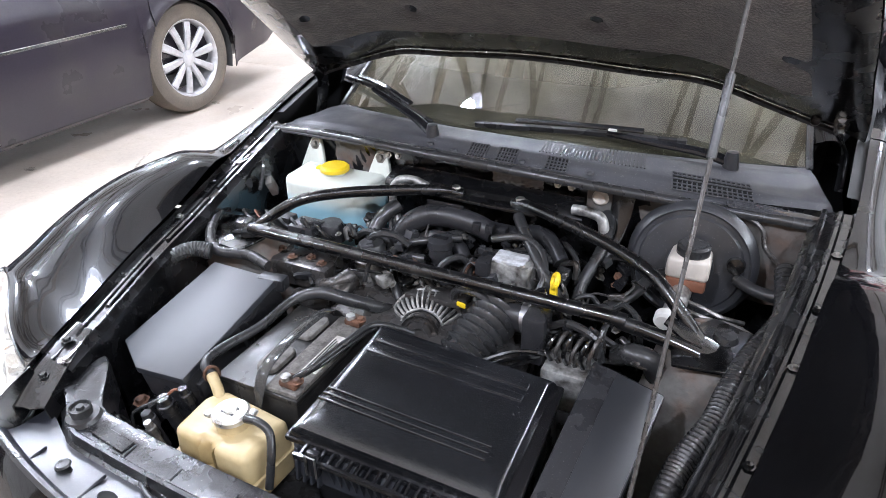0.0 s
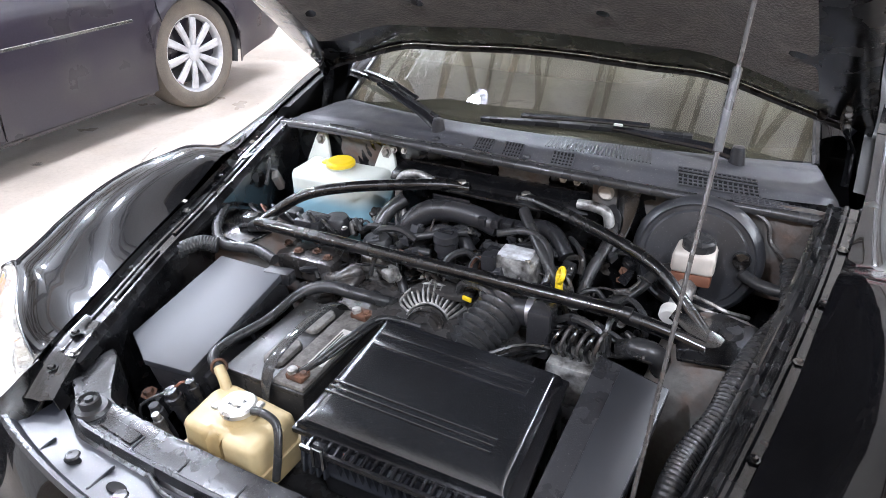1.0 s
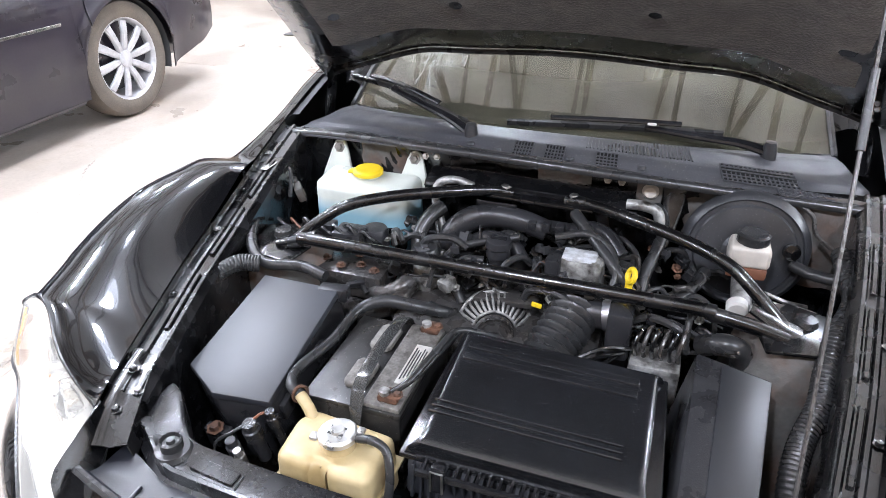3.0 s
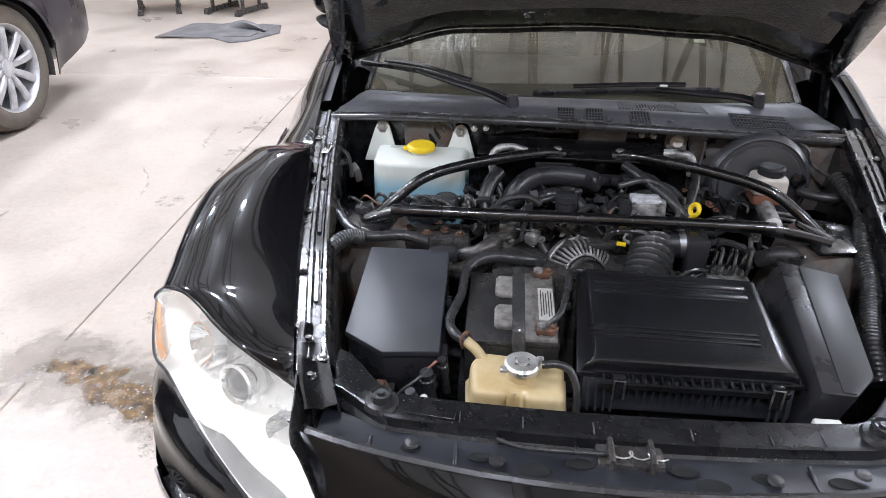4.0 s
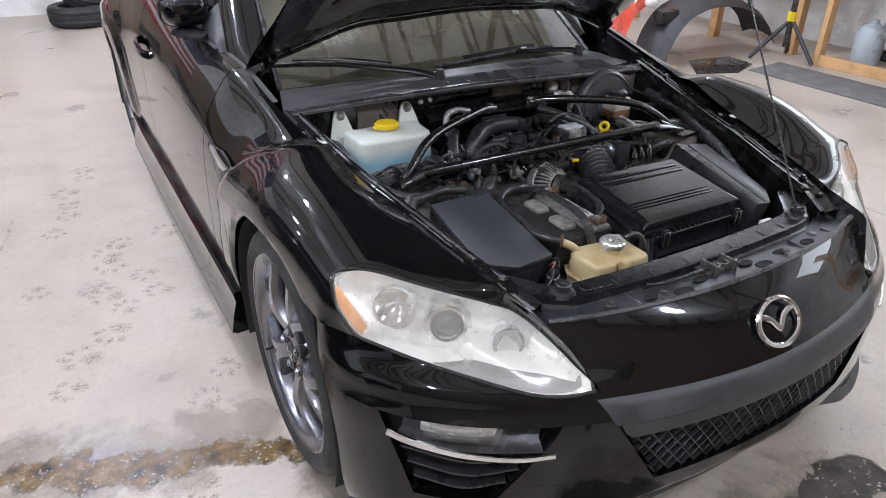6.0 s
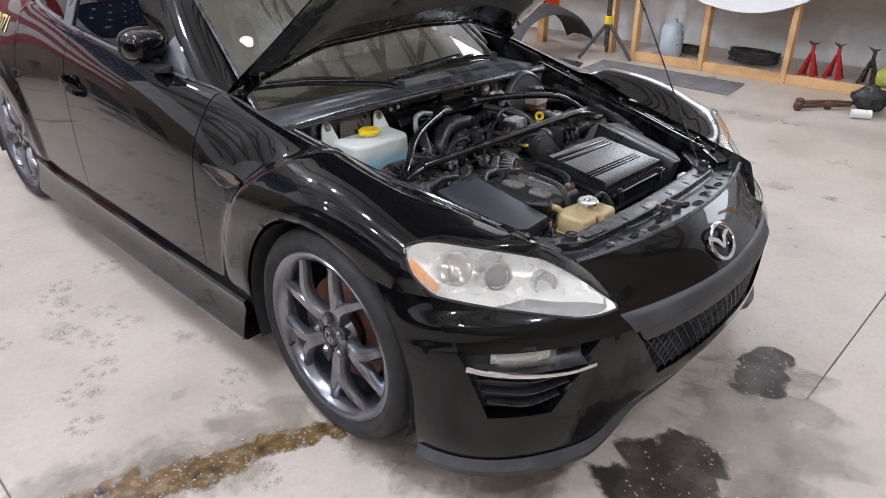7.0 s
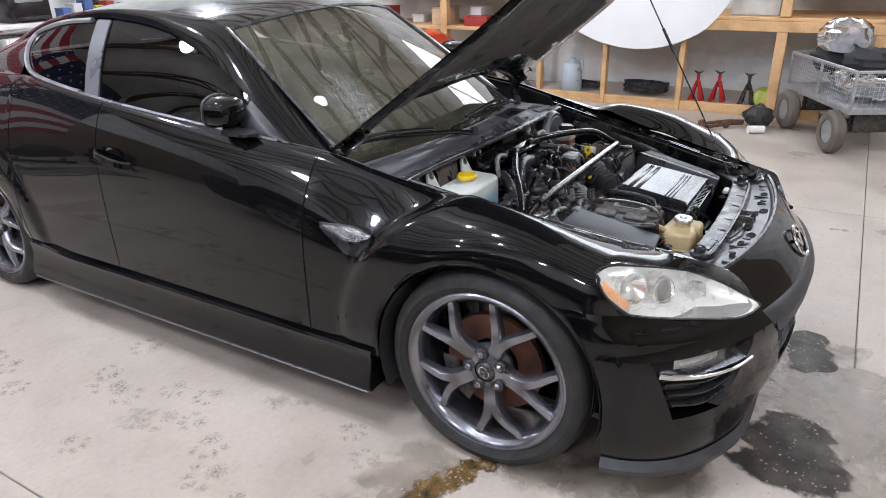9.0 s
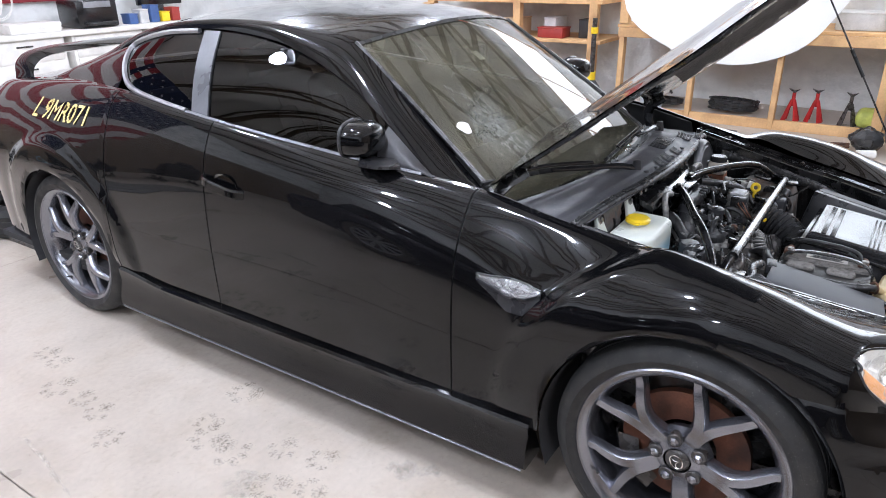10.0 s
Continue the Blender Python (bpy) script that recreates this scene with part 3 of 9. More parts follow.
def side_line(y, s, n=34, bottom=None):
    """Points down the body side at y."""
    row = table(SIDE, y)
    pts = catmull([(row[2 * k], 0, row[2 * k + 1]) for k in range(9)], 70)
    zb = arch_z(y) if bottom is None else bottom
    keep = [p for p in pts if p.z > zb]
    low = next((p for p in pts if p.z <= zb), pts[-1])
    if keep:
        t = (keep[-1].z - zb) / max(1e-6, keep[-1].z - low.z)
        keep.append(keep[-1].lerp(low, clamp(t)))
    out = []
    for k in range(n):
        f = k / (n - 1) * (len(keep) - 1)
        i = min(int(f), len(keep) - 2)
        p = keep[i].lerp(keep[i + 1], f - i)
        q = keep[min(i + 1, len(keep) - 1)] - keep[max(0, i - 1)]
        out_dir = Vector((-q.z, 0, q.x)).normalized()
        bulge = 0.0
        for a in AXLES:
            r = math.hypot(y - a, p.z - HUB_Z)
            lip = smooth(0.362, 0.385, r)
            if a == 0.0:
                high = mix(0.020, 0.040, smooth(0.50, 0.70, p.z)) * smooth(-0.30, 0.20, y)
                bulge += high * (1 - smooth(0.488, 0.545, r)) * lip * smooth(0.25, 0.42, p.z) * smooth(0.57, 0.74, p.x)
            else:
                bulge += 0.020 * (1 - smooth(0.475, 0.535, r)) * lip * smooth(0.25, 0.42, p.z) * smooth(0.5, 0.88, p.x)
        p = p + out_dir * bulge
        out.append(Vector((s * p.x, y, p.z)))
    return out


def stations(a, b, n=44):
    """Even stations from a to b, closer together at the foot of the wheel arches."""
    ys = {round(mix(a, b, k / n), 4) for k in range(n + 1)} | {a + 0.003, b - 0.003}
    for ax in AXLES:
        for k in range(0, 21):
            y = ax - ARCH * math.cos(math.pi * k / 20)
            if a <= y <= b:
                ys.add(round(y, 4))
    return sorted(ys)


def side_panel(a, b, s, **kw):
    return Shape().grid([side_line(y, s, **kw) for y in stations(a, b)], flip=s > 0)


for s in (-1, 1):
    door = part("front_door", side_panel(0.660, 1.691, s), PAINT, car, "glossy black front door", thick=0.0015)
    rear = part("rear_door", side_panel(1.696, 2.291, s), PAINT, car, "glossy black rear-hinged door", thick=0.0015)
    part("rear_quarter", side_panel(2.296, 3.58, s), PAINT, car, "glossy black rear quarter panel", thick=0.0015)
    # side skirt
    rows = []
    for k in range(41):
        y = mix(0.392, 2.31, k / 40)
        rise = 0.05 * smooth(2.0, 2.31, y)
        rows.append([(s * 0.862, y, 0.306 + 0.6 * rise), (s * 0.886, y, 0.308 + 0.55 * rise), (s * 0.894, y, 0.300 + 0.5 * rise), (s * 0.889, y, 0.272), (s * 0.903, y, 0.22),
                     (s * 0.912, y, 0.172), (s * 0.90, y, 0.160), (s * 0.80, y, 0.165)])
    skirt = Shape().grid(rows, flip=s < 0)
    for r in (rows[0], rows[-1]):
        skirt.add(r, [tuple(range(8))])
    sill = part("side_skirt", skirt, PAINT, car, "black side skirt with a stepped ledge", thick=0.0)
    part("skirt_lip", Shape().tube([(s * 0.909, mix(0.40, 2.30, k / 20), 0.163) for k in range(21)], 0.004, 6), PILLAR_GREY, sill, "thin grey strip along the lower edge")

# ---- greenhouse ----
TOP = [(0.80, .716, .905), (1.059, .667, 1.075), (1.25, .625, 1.165), (1.5, .578, 1.238), (1.7, .556, 1.266), (1.92, .546, 1.276), (2.2, .545, 1.258), (2.45, .56, 1.20), (2.62, .62, 1.10)]
RAIL = [(0.70, .612, .862), (0.95, .572, 1.045), (1.25, .523, 1.255), (1.5, .507, 1.300), (1.75, .50, 1.314), (2.0, .495, 1.306), (2.3, .49, 1.268), (2.6, .50, 1.18), (2.9, .545, 1.065), (3.06, .585, 1.02)]


def belt(y):
    row = table(SIDE, y)
    return Vector((row[0], row[1]))


def house(y, v, s, lift=0.0):
    """A point of the side glass's surface: y along the belt, v from the belt to the roof rail."""
    yt = y + 0.13 * v * smooth(1.0, 1.6, y)
    b, t = belt(y), table(TOP, yt)
    p = b.lerp(t, v)
    bow = 0.018 * math.sin(math.pi * v)
    return Vector((s * (p.x + bow * 0.78 + lift), yt, p.y + bow * 0.3))


for s in (-1, 1):
    glass_front = Shape().grid([[house(mix(0.86, 1.745, i / 22), mix(0.02, 0.97, j / 8), s, -0.006) for j in range(9)] for i in range(23)], flip=s > 0)
    part("front_side_window", glass_front, GLASS_TINT, car, "dark tinted front side window")
    glass_rear = Shape().grid([[house(mix(1.835, 2.285, i / 14), mix(0.03 + 0.10 * (i / 14) ** 6, 0.95 - 0.10 * (i / 14) ** 4, j / 8), s, -0.006) for j in range(9)] for i in range(15)], flip=s > 0)
    part("rear_side_window", glass_rear, GLASS_TINT, car, "dark tinted rear quarter window")
    part("door_pillar", Shape().grid([[house(mix(1.745, 1.835, i / 3), mix(0.0, 0.98, j / 8), s, 0.004) for j in range(9)] for i in range(4)], flip=s > 0), PILLAR_GREY, car, "satin grey door pillar cover", thick=0.006)
    # bright strips along the window edges
    part("window_trim", Shape().tube([house(mix(0.84, 1.86, k / 24), 0.0, s, 0.006) for k in range(25)], 0.008, 6, flat=1.0), PILLAR_GREY, car, "satin grey strip under the side window")
    frame_pts = [house(1.87, 0.97, s), house(2.05, 0.97, s), house(2.20, 0.94, s), house(2.275, 0.84, s), house(2.295, 0.60, s), house(2.29, 0.32, s), house(2.26, 0.12, s), house(2.18, 0.03, s), house(2.0, 0.0, s), house(1.87, 0.0, s)]
    part("window_frame", Shape().tube(frame_pts, 0.011, 6, n=50), SATIN_METAL, car, "satin grey frame round the rear side window")
    # pillar and roof rail, in body colour
    rows = []
    for k in range(49):
        y = mix(0.70, 2.60, k / 48)
        t, r = table(TOP, y), table(RAIL, y)
        if y < 0.80:
            t = mix(Vector((.668, .868)), t, (y - 0.70) / 0.10)
        row = []
        for j in range(7):
            v = j / 6
            bow = 0.016 * math.sin(math.pi * v)
            row.append(Vector((s * (mix(t.x, r.x, v) + bow * 0.6), y, mix(t.y, r.y, v) + bow * 0.8)))
        rows.append(row)
    part("roof_pillar", Shape().grid(rows, flip=s > 0), PAINT, car, "glossy black windscreen pillar and roof rail", thick=0.004)
    # rear pillar down to the boot
    rows = []
    for k in range(27):
        y = mix(2.34, 3.06, k / 26)
        b, r = belt(y), table(RAIL, y)
        row = []
        for j in range(9):
            v = j / 8
            bow = 0.03 * math.sin(math.pi * v) * smooth(3.06, 2.8, y)
            row.append(Vector((s * (mix(b.x, r.x, v) + bow * 0.5), y, mix(b.y, r.y, v) + bow * 0.6)))
        rows.append(row)
    part("rear_pillar", Shape().grid(rows, flip=s > 0), PAINT, car, "glossy black rear roof pillar", thick=0.004)

screen_rows, N = [], 24
for i in range(13):
    v = i / 12
    row = []
    for j in range(N + 1):
        u = -1 + 2 * j / N
        c = 1 - u * u
        lo = Vector((0.616 * u, 0.630 - 0.122 * c, 0.826 + 0.028 * c))
        hi = Vector((0.520 * u, 1.250 - 0.085 * c, 1.254 + 0.048 * c))
        p = lo.lerp(hi, v)
        row.append(p + Vector((0, -0.003, 0.0055)) * math.sin(math.pi * v))
    screen_rows.append(row)
part("windscreen", Shape().grid(screen_rows), GLASS_CLEAR, car, "curved windscreen, cracked and dusty, with rain drops")
part("screen_band", Shape().grid([[p.lerp(q, f) + Vector((0, -0.002, 0.003)) for p, q in zip(screen_rows[-2], screen_rows[-1])] for f in (0.75, 1.0)]), RUBBER, car)
for s in (-1, 1):
    part("screen_seal", Shape().tube([r[-1 if s > 0 else 0] + Vector((0, -0.002, 0.002)) for r in screen_rows], 0.008, 6), RUBBER, car)

roof_rows = []
for i in range(17):
    v = i / 16
    row = []
    for j in range(N + 1):
        u = -1 + 2 * j / N
        c = 1 - u * u
        ye = mix(1.25, 2.30, v)
        r = table(RAIL, ye)
        row.append(Vector((r.x * u, ye + mix(-0.085, 0.10, v) * c, r.y + mix(0.048, 0.05, v) * c - 0.02 * (v * v) * c)))
    roof_rows.append(row)
part("roof", Shape().grid(roof_rows), PAINT, car, "glossy black roof panel", thick=0.004)
back_rows = []
for i in range(9):
    v = i / 8
    row = []
    for j in range(N + 1):
        u = -1 + 2 * j / N
        c = 1 - u * u
        ye = mix(2.31, 3.0, v)
        r = table(RAIL, ye)
        row.append(Vector((r.x * u, ye + mix(0.10, 0.06, v) * c, r.y + mix(0.03, 0.02, v) * c)))
    back_rows.append(row)
part("rear_window", Shape().grid(back_rows), GLASS_TINT, car, "dark tinted rear window")
boot = []
for i in range(9):
    y = mix(3.01, 3.58, i / 8)
    b = belt(y)
    boot.append([Vector((b.x * u * 0.995, y + 0.05 * (1 - u * u), b.y + 0.012 * (1 - u * u))) for u in (-1 + 2 * j / N for j in range(N + 1))])
part("boot_lid", Shape().grid(boot), PAINT, car, "glossy black boot lid", thick=0.004)
tail = [[Vector((p[0].x * f, p[0].y + 0.05 * (1 - f * f), p[0].z)) for f in (1, 0.5, 0, -0.5, -1)] for p in [[q] for q in side_line(3.58, 1, bottom=0.30)]]
part("rear_bumper", Shape().grid(tail, flip=True), PAINT, car, "glossy black rear bumper", thick=0.004)
wing = Shape()
WING = [(-0.60, 3.32, 0.985), (-0.56, 3.36, 1.06), (-0.46, 3.38, 1.105), (-0.2, 3.39, 1.118), (0.2, 3.39, 1.118), (0.46, 3.38, 1.105), (0.56, 3.36, 1.06), (0.60, 3.32, 0.985)]
line = catmull(WING, 50)
rows = []
for p in line:
    rows.append([p + Vector((0, dy, dz)) for dy, dz in ((-0.085, -0.012), (-0.04, 0.010), (0.04, 0.014), (0.085, 0.006), (0.03, -0.012), (-0.05, -0.022))])
part("rear_wing", Shape().grid(rows, closed=True), PAINT, car, "glossy black arched boot spoiler")

# ---- front bumper: superellipse in plan, split in blocks round its openings ----
BUMP = [(0.14, .845, .445, 2.5), (0.20, .862, .460, 2.4), (0.28, .872, .478, 2.2), (0.40, .876, .494, 2.05), (0.49, .874, .493, 2.0), (0.545, .868, .472, 1.80), (0.585, .860, .445, 1.66), (0.625, .845, .405, 1.72), (0.668, .800, .335, 2.1)]
Y_SIDE = -0.30


def nose(phi, z, s, push=0.0):
    """The bumper's skin: phi from 0 at the middle to 90 at the side, and on along the arch."""
    w, a, n = table(BUMP, z)
    f = min(phi, 90.0)
    x = w * math.sin(radians(f)) ** (2 / n)
    y = Y_SIDE - a * max(0.0, math.cos(radians(f))) ** (2 / n)
    if phi > 90:
        y += (phi - 90) * 0.01
    out = Vector((x / w, (y - Y_SIDE) / a if a else 0, 0))
    out = out.normalized() if out.length > 0 else out
    push += (0.010 * math.exp(-((z - 0.553) / 0.022) ** 2) - 0.006 * math.exp(-((z - 0.512) / 0.016) ** 2)) * smooth(20, 50, phi) * smooth(92, 70, phi)
    mid = (1 - smooth(0.30, 0.55, x)) * smooth(0.27, 0.13, z)
    return Vector((s * (x + out.x * push), y + out.y * push + 0.03 * mid, z + 0.065 * mid))


def phi_of_x(x, z):
    w, a, n = table(BUMP, z)
    return math.degrees(math.asin(clamp(x / w) ** (n / 2)))


def phi_end(z):
    """Where the skin meets the front wheel arch."""
    ya = math.sqrt(max(0.0, ARCH ** 2 - (z - HUB_Z) ** 2)) if abs(z - HUB_Z) < ARCH else 0.0
    ya = ya if z > HUB_Z else ARCH
    w, a, n = table(BUMP, z)
    if ya <= -Y_SIDE:
        return 90 + (-Y_SIDE - ya) / 0.01
    return math.degrees(math.acos(clamp((ya + Y_SIDE) / a) ** (n / 2)))


GRILLE = lambda z: mix(0.315, 0.430, (z - 0.31) / 0.185)
INLET_IN = lambda z: mix(0.67, 0.53, (z - 0.27) / 0.22)
INLET_OUT = lambda z: mix(0.765, 0.815, (z - 0.27) / 0.22)
Z_ROWS = (0.155, 0.310, 0.495)


def block(s, fa, fb, za, zb, nu, nv, push=0.0):
    rows = []
    for j in range(nv + 1):
        z = mix(za, zb, j / nv)
        rows.append([nose(mix(fa(z), fb(z), i / nu), z, s, push) for i in range(nu + 1)])
    return rows


LENS_LOW = [(0.44, .545), (0.50, .545), (0.55, .550), (0.60, .560), (0.65, .572), (0.70, .583), (0.75, .596), (0.79, .610), (0.825, .624)]


def under_light(phi):
    """Height at which the skin ends below the headlight."""
    w, a, n = table(BUMP, 0.56)
    return table([(x, z, 0.0) for x, z in LENS_LOW], w * math.sin(radians(min(phi, 90.0))) ** (2 / n))[0]


def cheek_block(s, fa, fb, za, nu, nv):
    rows = []
    for j in range(nv + 1):
        row = []
        for i in range(nu + 1):
            z = mix(za, under_light(mix(fa(0.545), fb(0.56), i / nu)), j / nv)
            row.append(nose(mix(fa(z), fb(z), i / nu), z, s))
        rows.append(row)
    return rows


edges = [lambda z: 0.0, lambda z: phi_of_x(GRILLE(min(z, 0.495)), z), lambda z: phi_of_x(INLET_IN(min(z, 0.495)), z), lambda z: phi_of_x(INLET_OUT(min(z, 0.495)), z), phi_end]
skin = Shape()
for s in (-1, 1):
    for c in range(4):
        for r in range(2):
            if r == 1 and c in (0, 2):
                continue
            skin.grid(block(s, edges[c], edges[c + 1], Z_ROWS[r], Z_ROWS[r + 1], 10, 8), flip=s < 0)
        if c:
            skin.grid(cheek_block(s, edges[c], edges[c + 1], Z_ROWS[2], 12, 8), flip=s < 0)
        else:
            skin.grid(block(s, edges[0], edges[1], Z_ROWS[2], 0.545, 10, 8), flip=s < 0)
    # the nose above, up to the inner ends of the headlights
    top_edge = lambda z: phi_of_x(table([(0.545, 0.436, 0.0), (0.565, 0.446, 0.0), (0.60, 0.468, 0.0), (0.64, 0.495, 0.0), (0.668, 0.505, 0.0)], z)[0], z)
    skin.grid(block(s, edges[0], top_edge, 0.545, 0.656, 22, 12), flip=s < 0)
    # walls of the openings, running back
    for fa, z0, z1 in ((edges[1], 0.310, 0.495), (edges[2], 0.310, 0.495), (edges[3], 0.310, 0.495)):
        skin.grid([[nose(fa(z), z, s) + Vector((0, d, 0)) for d in (0, 0.03, 0.07)] for z in (mix(z0, z1, j / 8) for j in range(9))])
    for ca, cb in ((0, 1), (2, 3)):
        for z in (0.310, 0.495):
            skin.grid([[nose(mix(edges[ca](z), edges[cb](z), i / 10), z, s) + Vector((0, d, 0)) for d in (0, 0.03, 0.07)] for i in range(11)])
bumper = part("front_bumper", weld(skin), PAINT, car, "glossy black front bumper with scuffs")
lip = Shape()
for s in (-1, 1):
    rows = []
    for j in range(41):
        rows.append([nose(mix(0, phi_end(0.155), j / 40), 0.16, s, 0.002) + Vector((0, 0, 0.012)), nose(mix(0, phi_end(0.155), j / 40), 0.15, s, 0.022), nose(mix(0, phi_end(0.155), j / 40), 0.14, s, 0.018) + Vector((0, 0, -0.01)), nose(mix(0, phi_end(0.155), j / 40), 0.14, s, -0.10) + Vector((0, 0, -0.005))])
    lip.grid(rows, flip=s > 0)
part("chin_lip", lip, PLASTIC_GREY, bumper, "scuffed grey chin spoiler lip", thick=0.004)
part("grille_band", Shape().grid([[nose(phi_of_x(abs(x) * mix(0.9, 1.0, smooth(0.43, 0.48, z)), z), z, 1 if x >= 0 else -1, d) for z, d in ((0.448, -0.012), (0.454, 0.0), (0.468, 0.0015), (0.486, 0.0015), (0.499, 0.0008))] for x in (0.415 * (-1 + 2 * k / 48) for k in range(49))]), PLASTIC_GREY, bumper, "rough grey band over the grille", thick=0.003)


def ribbon(shape, pts, widths, depths, face):
    """A bar with a chamfered rectangular section along pts; face: the way its broad side looks."""
    pts = [Vector(p) for p in pts]
    face = Vector(face)
    rows = []
    for i, p in enumerate(pts):
        d = (pts[min(i + 1, len(pts) - 1)] - pts[max(i - 1, 0)]).normalized()
        side = d.cross(face).normalized()
        out = side.cross(d).normalized()
        f = i / (len(pts) - 1)
        w = (mix(widths[0], widths[1], f)) / 2
        h = mix(depths[0], depths[1], f)
        rows.append([p + side * a * w + out * b * h for a, b in ((-1, -0.7), (-1, -0.2), (-0.62, 0.16), (0.62, 0.16), (1, -0.2), (1, -0.7))])
    n = len(shape.v)
    shape.grid(rows, closed=True)
    shape.f.append(tuple(n + k for k in range(6)))
    shape.f.append(tuple(n + (len(pts) - 1) * 6 + k for k in range(6))[::-1])
    return shape


# ---- wheels ----
def build_wheel(s, y, front):
    """Ten arms in five forked spokes, low tyre, rusty brake disc."""
    m = Matrix.Translation((s * 0.755, y, 0.331)) @ Matrix.Rotation(math.pi / 2 * s, 4, "Y") @ Matrix.Rotation(radians(30.5 if front else 55), 4, "Z")
    # in the wheel's own frame z points outwards, 0.105 is the outer face
    rim = Shape().lathe([(0.255, -0.10), (0.244, -0.095), (0.228, -0.05), (0.225, 0.06), (0.238, 0.085), (0.246, 0.098), (0.260, 0.104), (0.267, 0.100), (0.267, 0.088), (0.25, 0.075)], m, 64)
    wheel = part("wheel", rim, GUNMETAL, car, "gunmetal alloy wheel with forked spokes and kerb rash")
    edge = Shape().lathe([(0.258, 0.1042), (0.2625, 0.1058), (0.2675, 0.1022)], m, 64)
    part("rim_edge", edge, GUNMETAL, wheel, "scraped bare rim edge")
    prof = [(0.250, -0.095), (0.270, -0.108), (0.295, -0.113), (0.318, -0.102), (0.327, -0.085)]
    for a in (-0.058, -0.02, 0.02, 0.058):
        prof += [(0.331, a - 0.006), (0.322, a - 0.004), (0.322, a + 0.004), (0.331, a + 0.006)]
    prof += [(0.327, 0.088), (0.318, 0.102), (0.300, 0.112), (0.290, 0.1145), (0.288, 0.1125), (0.276, 0.110), (0.268, 0.103), (0.260, 0.094)]
    tyre = Shape().lathe(prof, m, 80)
    part("tyre", tyre, TYRE, wheel, "low-profile black tyre with worn shoulder")
    blocks = Shape()
    for k in range(72):
        for sgn in (-1, 1):
            blocks.box((0, 0.3195, sgn * 0.078), (0.010, 0.012, 0.03), m @ Matrix.Rotation(2 * math.pi * k / 72, 4, "Z"), bevel=0.002, seg=1)
    tagged(part("tread_blocks", blocks, TYRE, wheel), kind="stuff")
    for k in range(5):
        base = m @ Matrix.Rotation(2 * math.pi * k / 5, 4, "Z")
        sp = Shape()
        for q in (-1, 1):
            pts = []
            for i in range(15):
                f = i / 14
                r = mix(0.045, 0.252, f)
                ang = q * radians(18.5) * smooth(0.22, 1.0, f) + q * radians(5) * (1 - f)
                z = 0.066 + 0.020 * math.sin(math.pi * min(1, f * 1.15)) + 0.016 * f
                pts.append(base @ Vector((r * math.sin(ang), r * math.cos(ang), z)))
            ribbon(sp, pts, (0.046, 0.027), (0.042, 0.028), base.to_3x3() @ Vector((0, 0, 1)))
        part("spoke", sp, GUNMETAL, wheel)
        nut = Matrix.Rotation(math.pi / 5, 4, "Z")
        part("lug_nut", Shape().lathe([(0.0, 0.098), (0.007, 0.097), (0.0125, 0.091), (0.0125, 0.062)], base @ nut @ Matrix.Translation((0, 0.057, 0)), 6), GUNMETAL, wheel, "bright lug nut on a dark disc painted as the shade of its well")
        # raised dark disc painted as the shade of the recess round the nut
        part("nut_well_shade", Shape().lathe([(0.0, 0.0865), (0.017, 0.0865), (0.019, 0.084), (0.019, 0.06)], base @ nut @ Matrix.Translation((0, 0.057, 0)), 20), DARK_METAL, wheel)
    part("hub", Shape().lathe([(0.035, 0.086), (0.045, 0.082), (0.072, 0.07), (0.082, 0.05), (0.07, 0.02)], m, 40), GUNMETAL, wheel)
    part("centre_cap", Shape().lathe([(0.0, 0.091), (0.02, 0.0905), (0.027, 0.088), (0.031, 0.084)], m, 32), DARK_METAL, wheel, "dark centre cap")
    ring = [m @ Vector((0.019 * math.cos(a), 0.015 * math.sin(a), 0.0925)) for a in (2 * math.pi * k / 24 for k in range(25))]
    part("cap_mark", Shape().tube(ring, 0.0018, 5).tube([m @ Vector(p) for p in ((-0.015, 0.007, 0.0925), (-0.005, 0.004, 0.0925), (0, -0.006, 0.0925), (0.005, 0.004, 0.0925), (0.015, 0.007, 0.0925))], 0.0018, 5), CHROME, wheel, "bright mark on the centre cap")
    part("brake_disc", Shape().lathe([(0.08, 0.02), (0.085, 0.022), (0.162, 0.022), (0.162, 0.0), (0.08, 0.0)], m, 48), DISC, wheel, "rust-brown brake disc")
    part("brake_caliper", Shape().lathe([(0.11, 0.05), (0.165, 0.05), (0.178, 0.03), (0.178, -0.02), (0.11, -0.02)], m @ Matrix.Rotation(radians(60), 4, "Z"), 12, arc=1.1), DARK_METAL, wheel, "dull grey brake caliper")
    part("valve_stem", Shape().tube([m @ Vector((0.0, 0.236, 0.085)), m @ Vector((0.0, 0.224, 0.108))], 0.004, 6), RUBBER, wheel)


for s in (-1, 1):
    for y, front in ((0.0, True), (2.70, False)):
        build_wheel(s, y, front)
        arch = Shape()
        rows = []
        for k in range(25):
            a = math.pi * (-0.12 + 1.24 * k / 24)
            rows.append([(s * x, y + (ARCH - 0.006) * math.cos(a), HUB_Z + (ARCH - 0.006) * math.sin(a)) for x in (0.872, 0.80, 0.70, 0.60)])
        part("arch_liner", arch.grid(rows), CLOTH_DARK, car, "black wheel-arch liner")

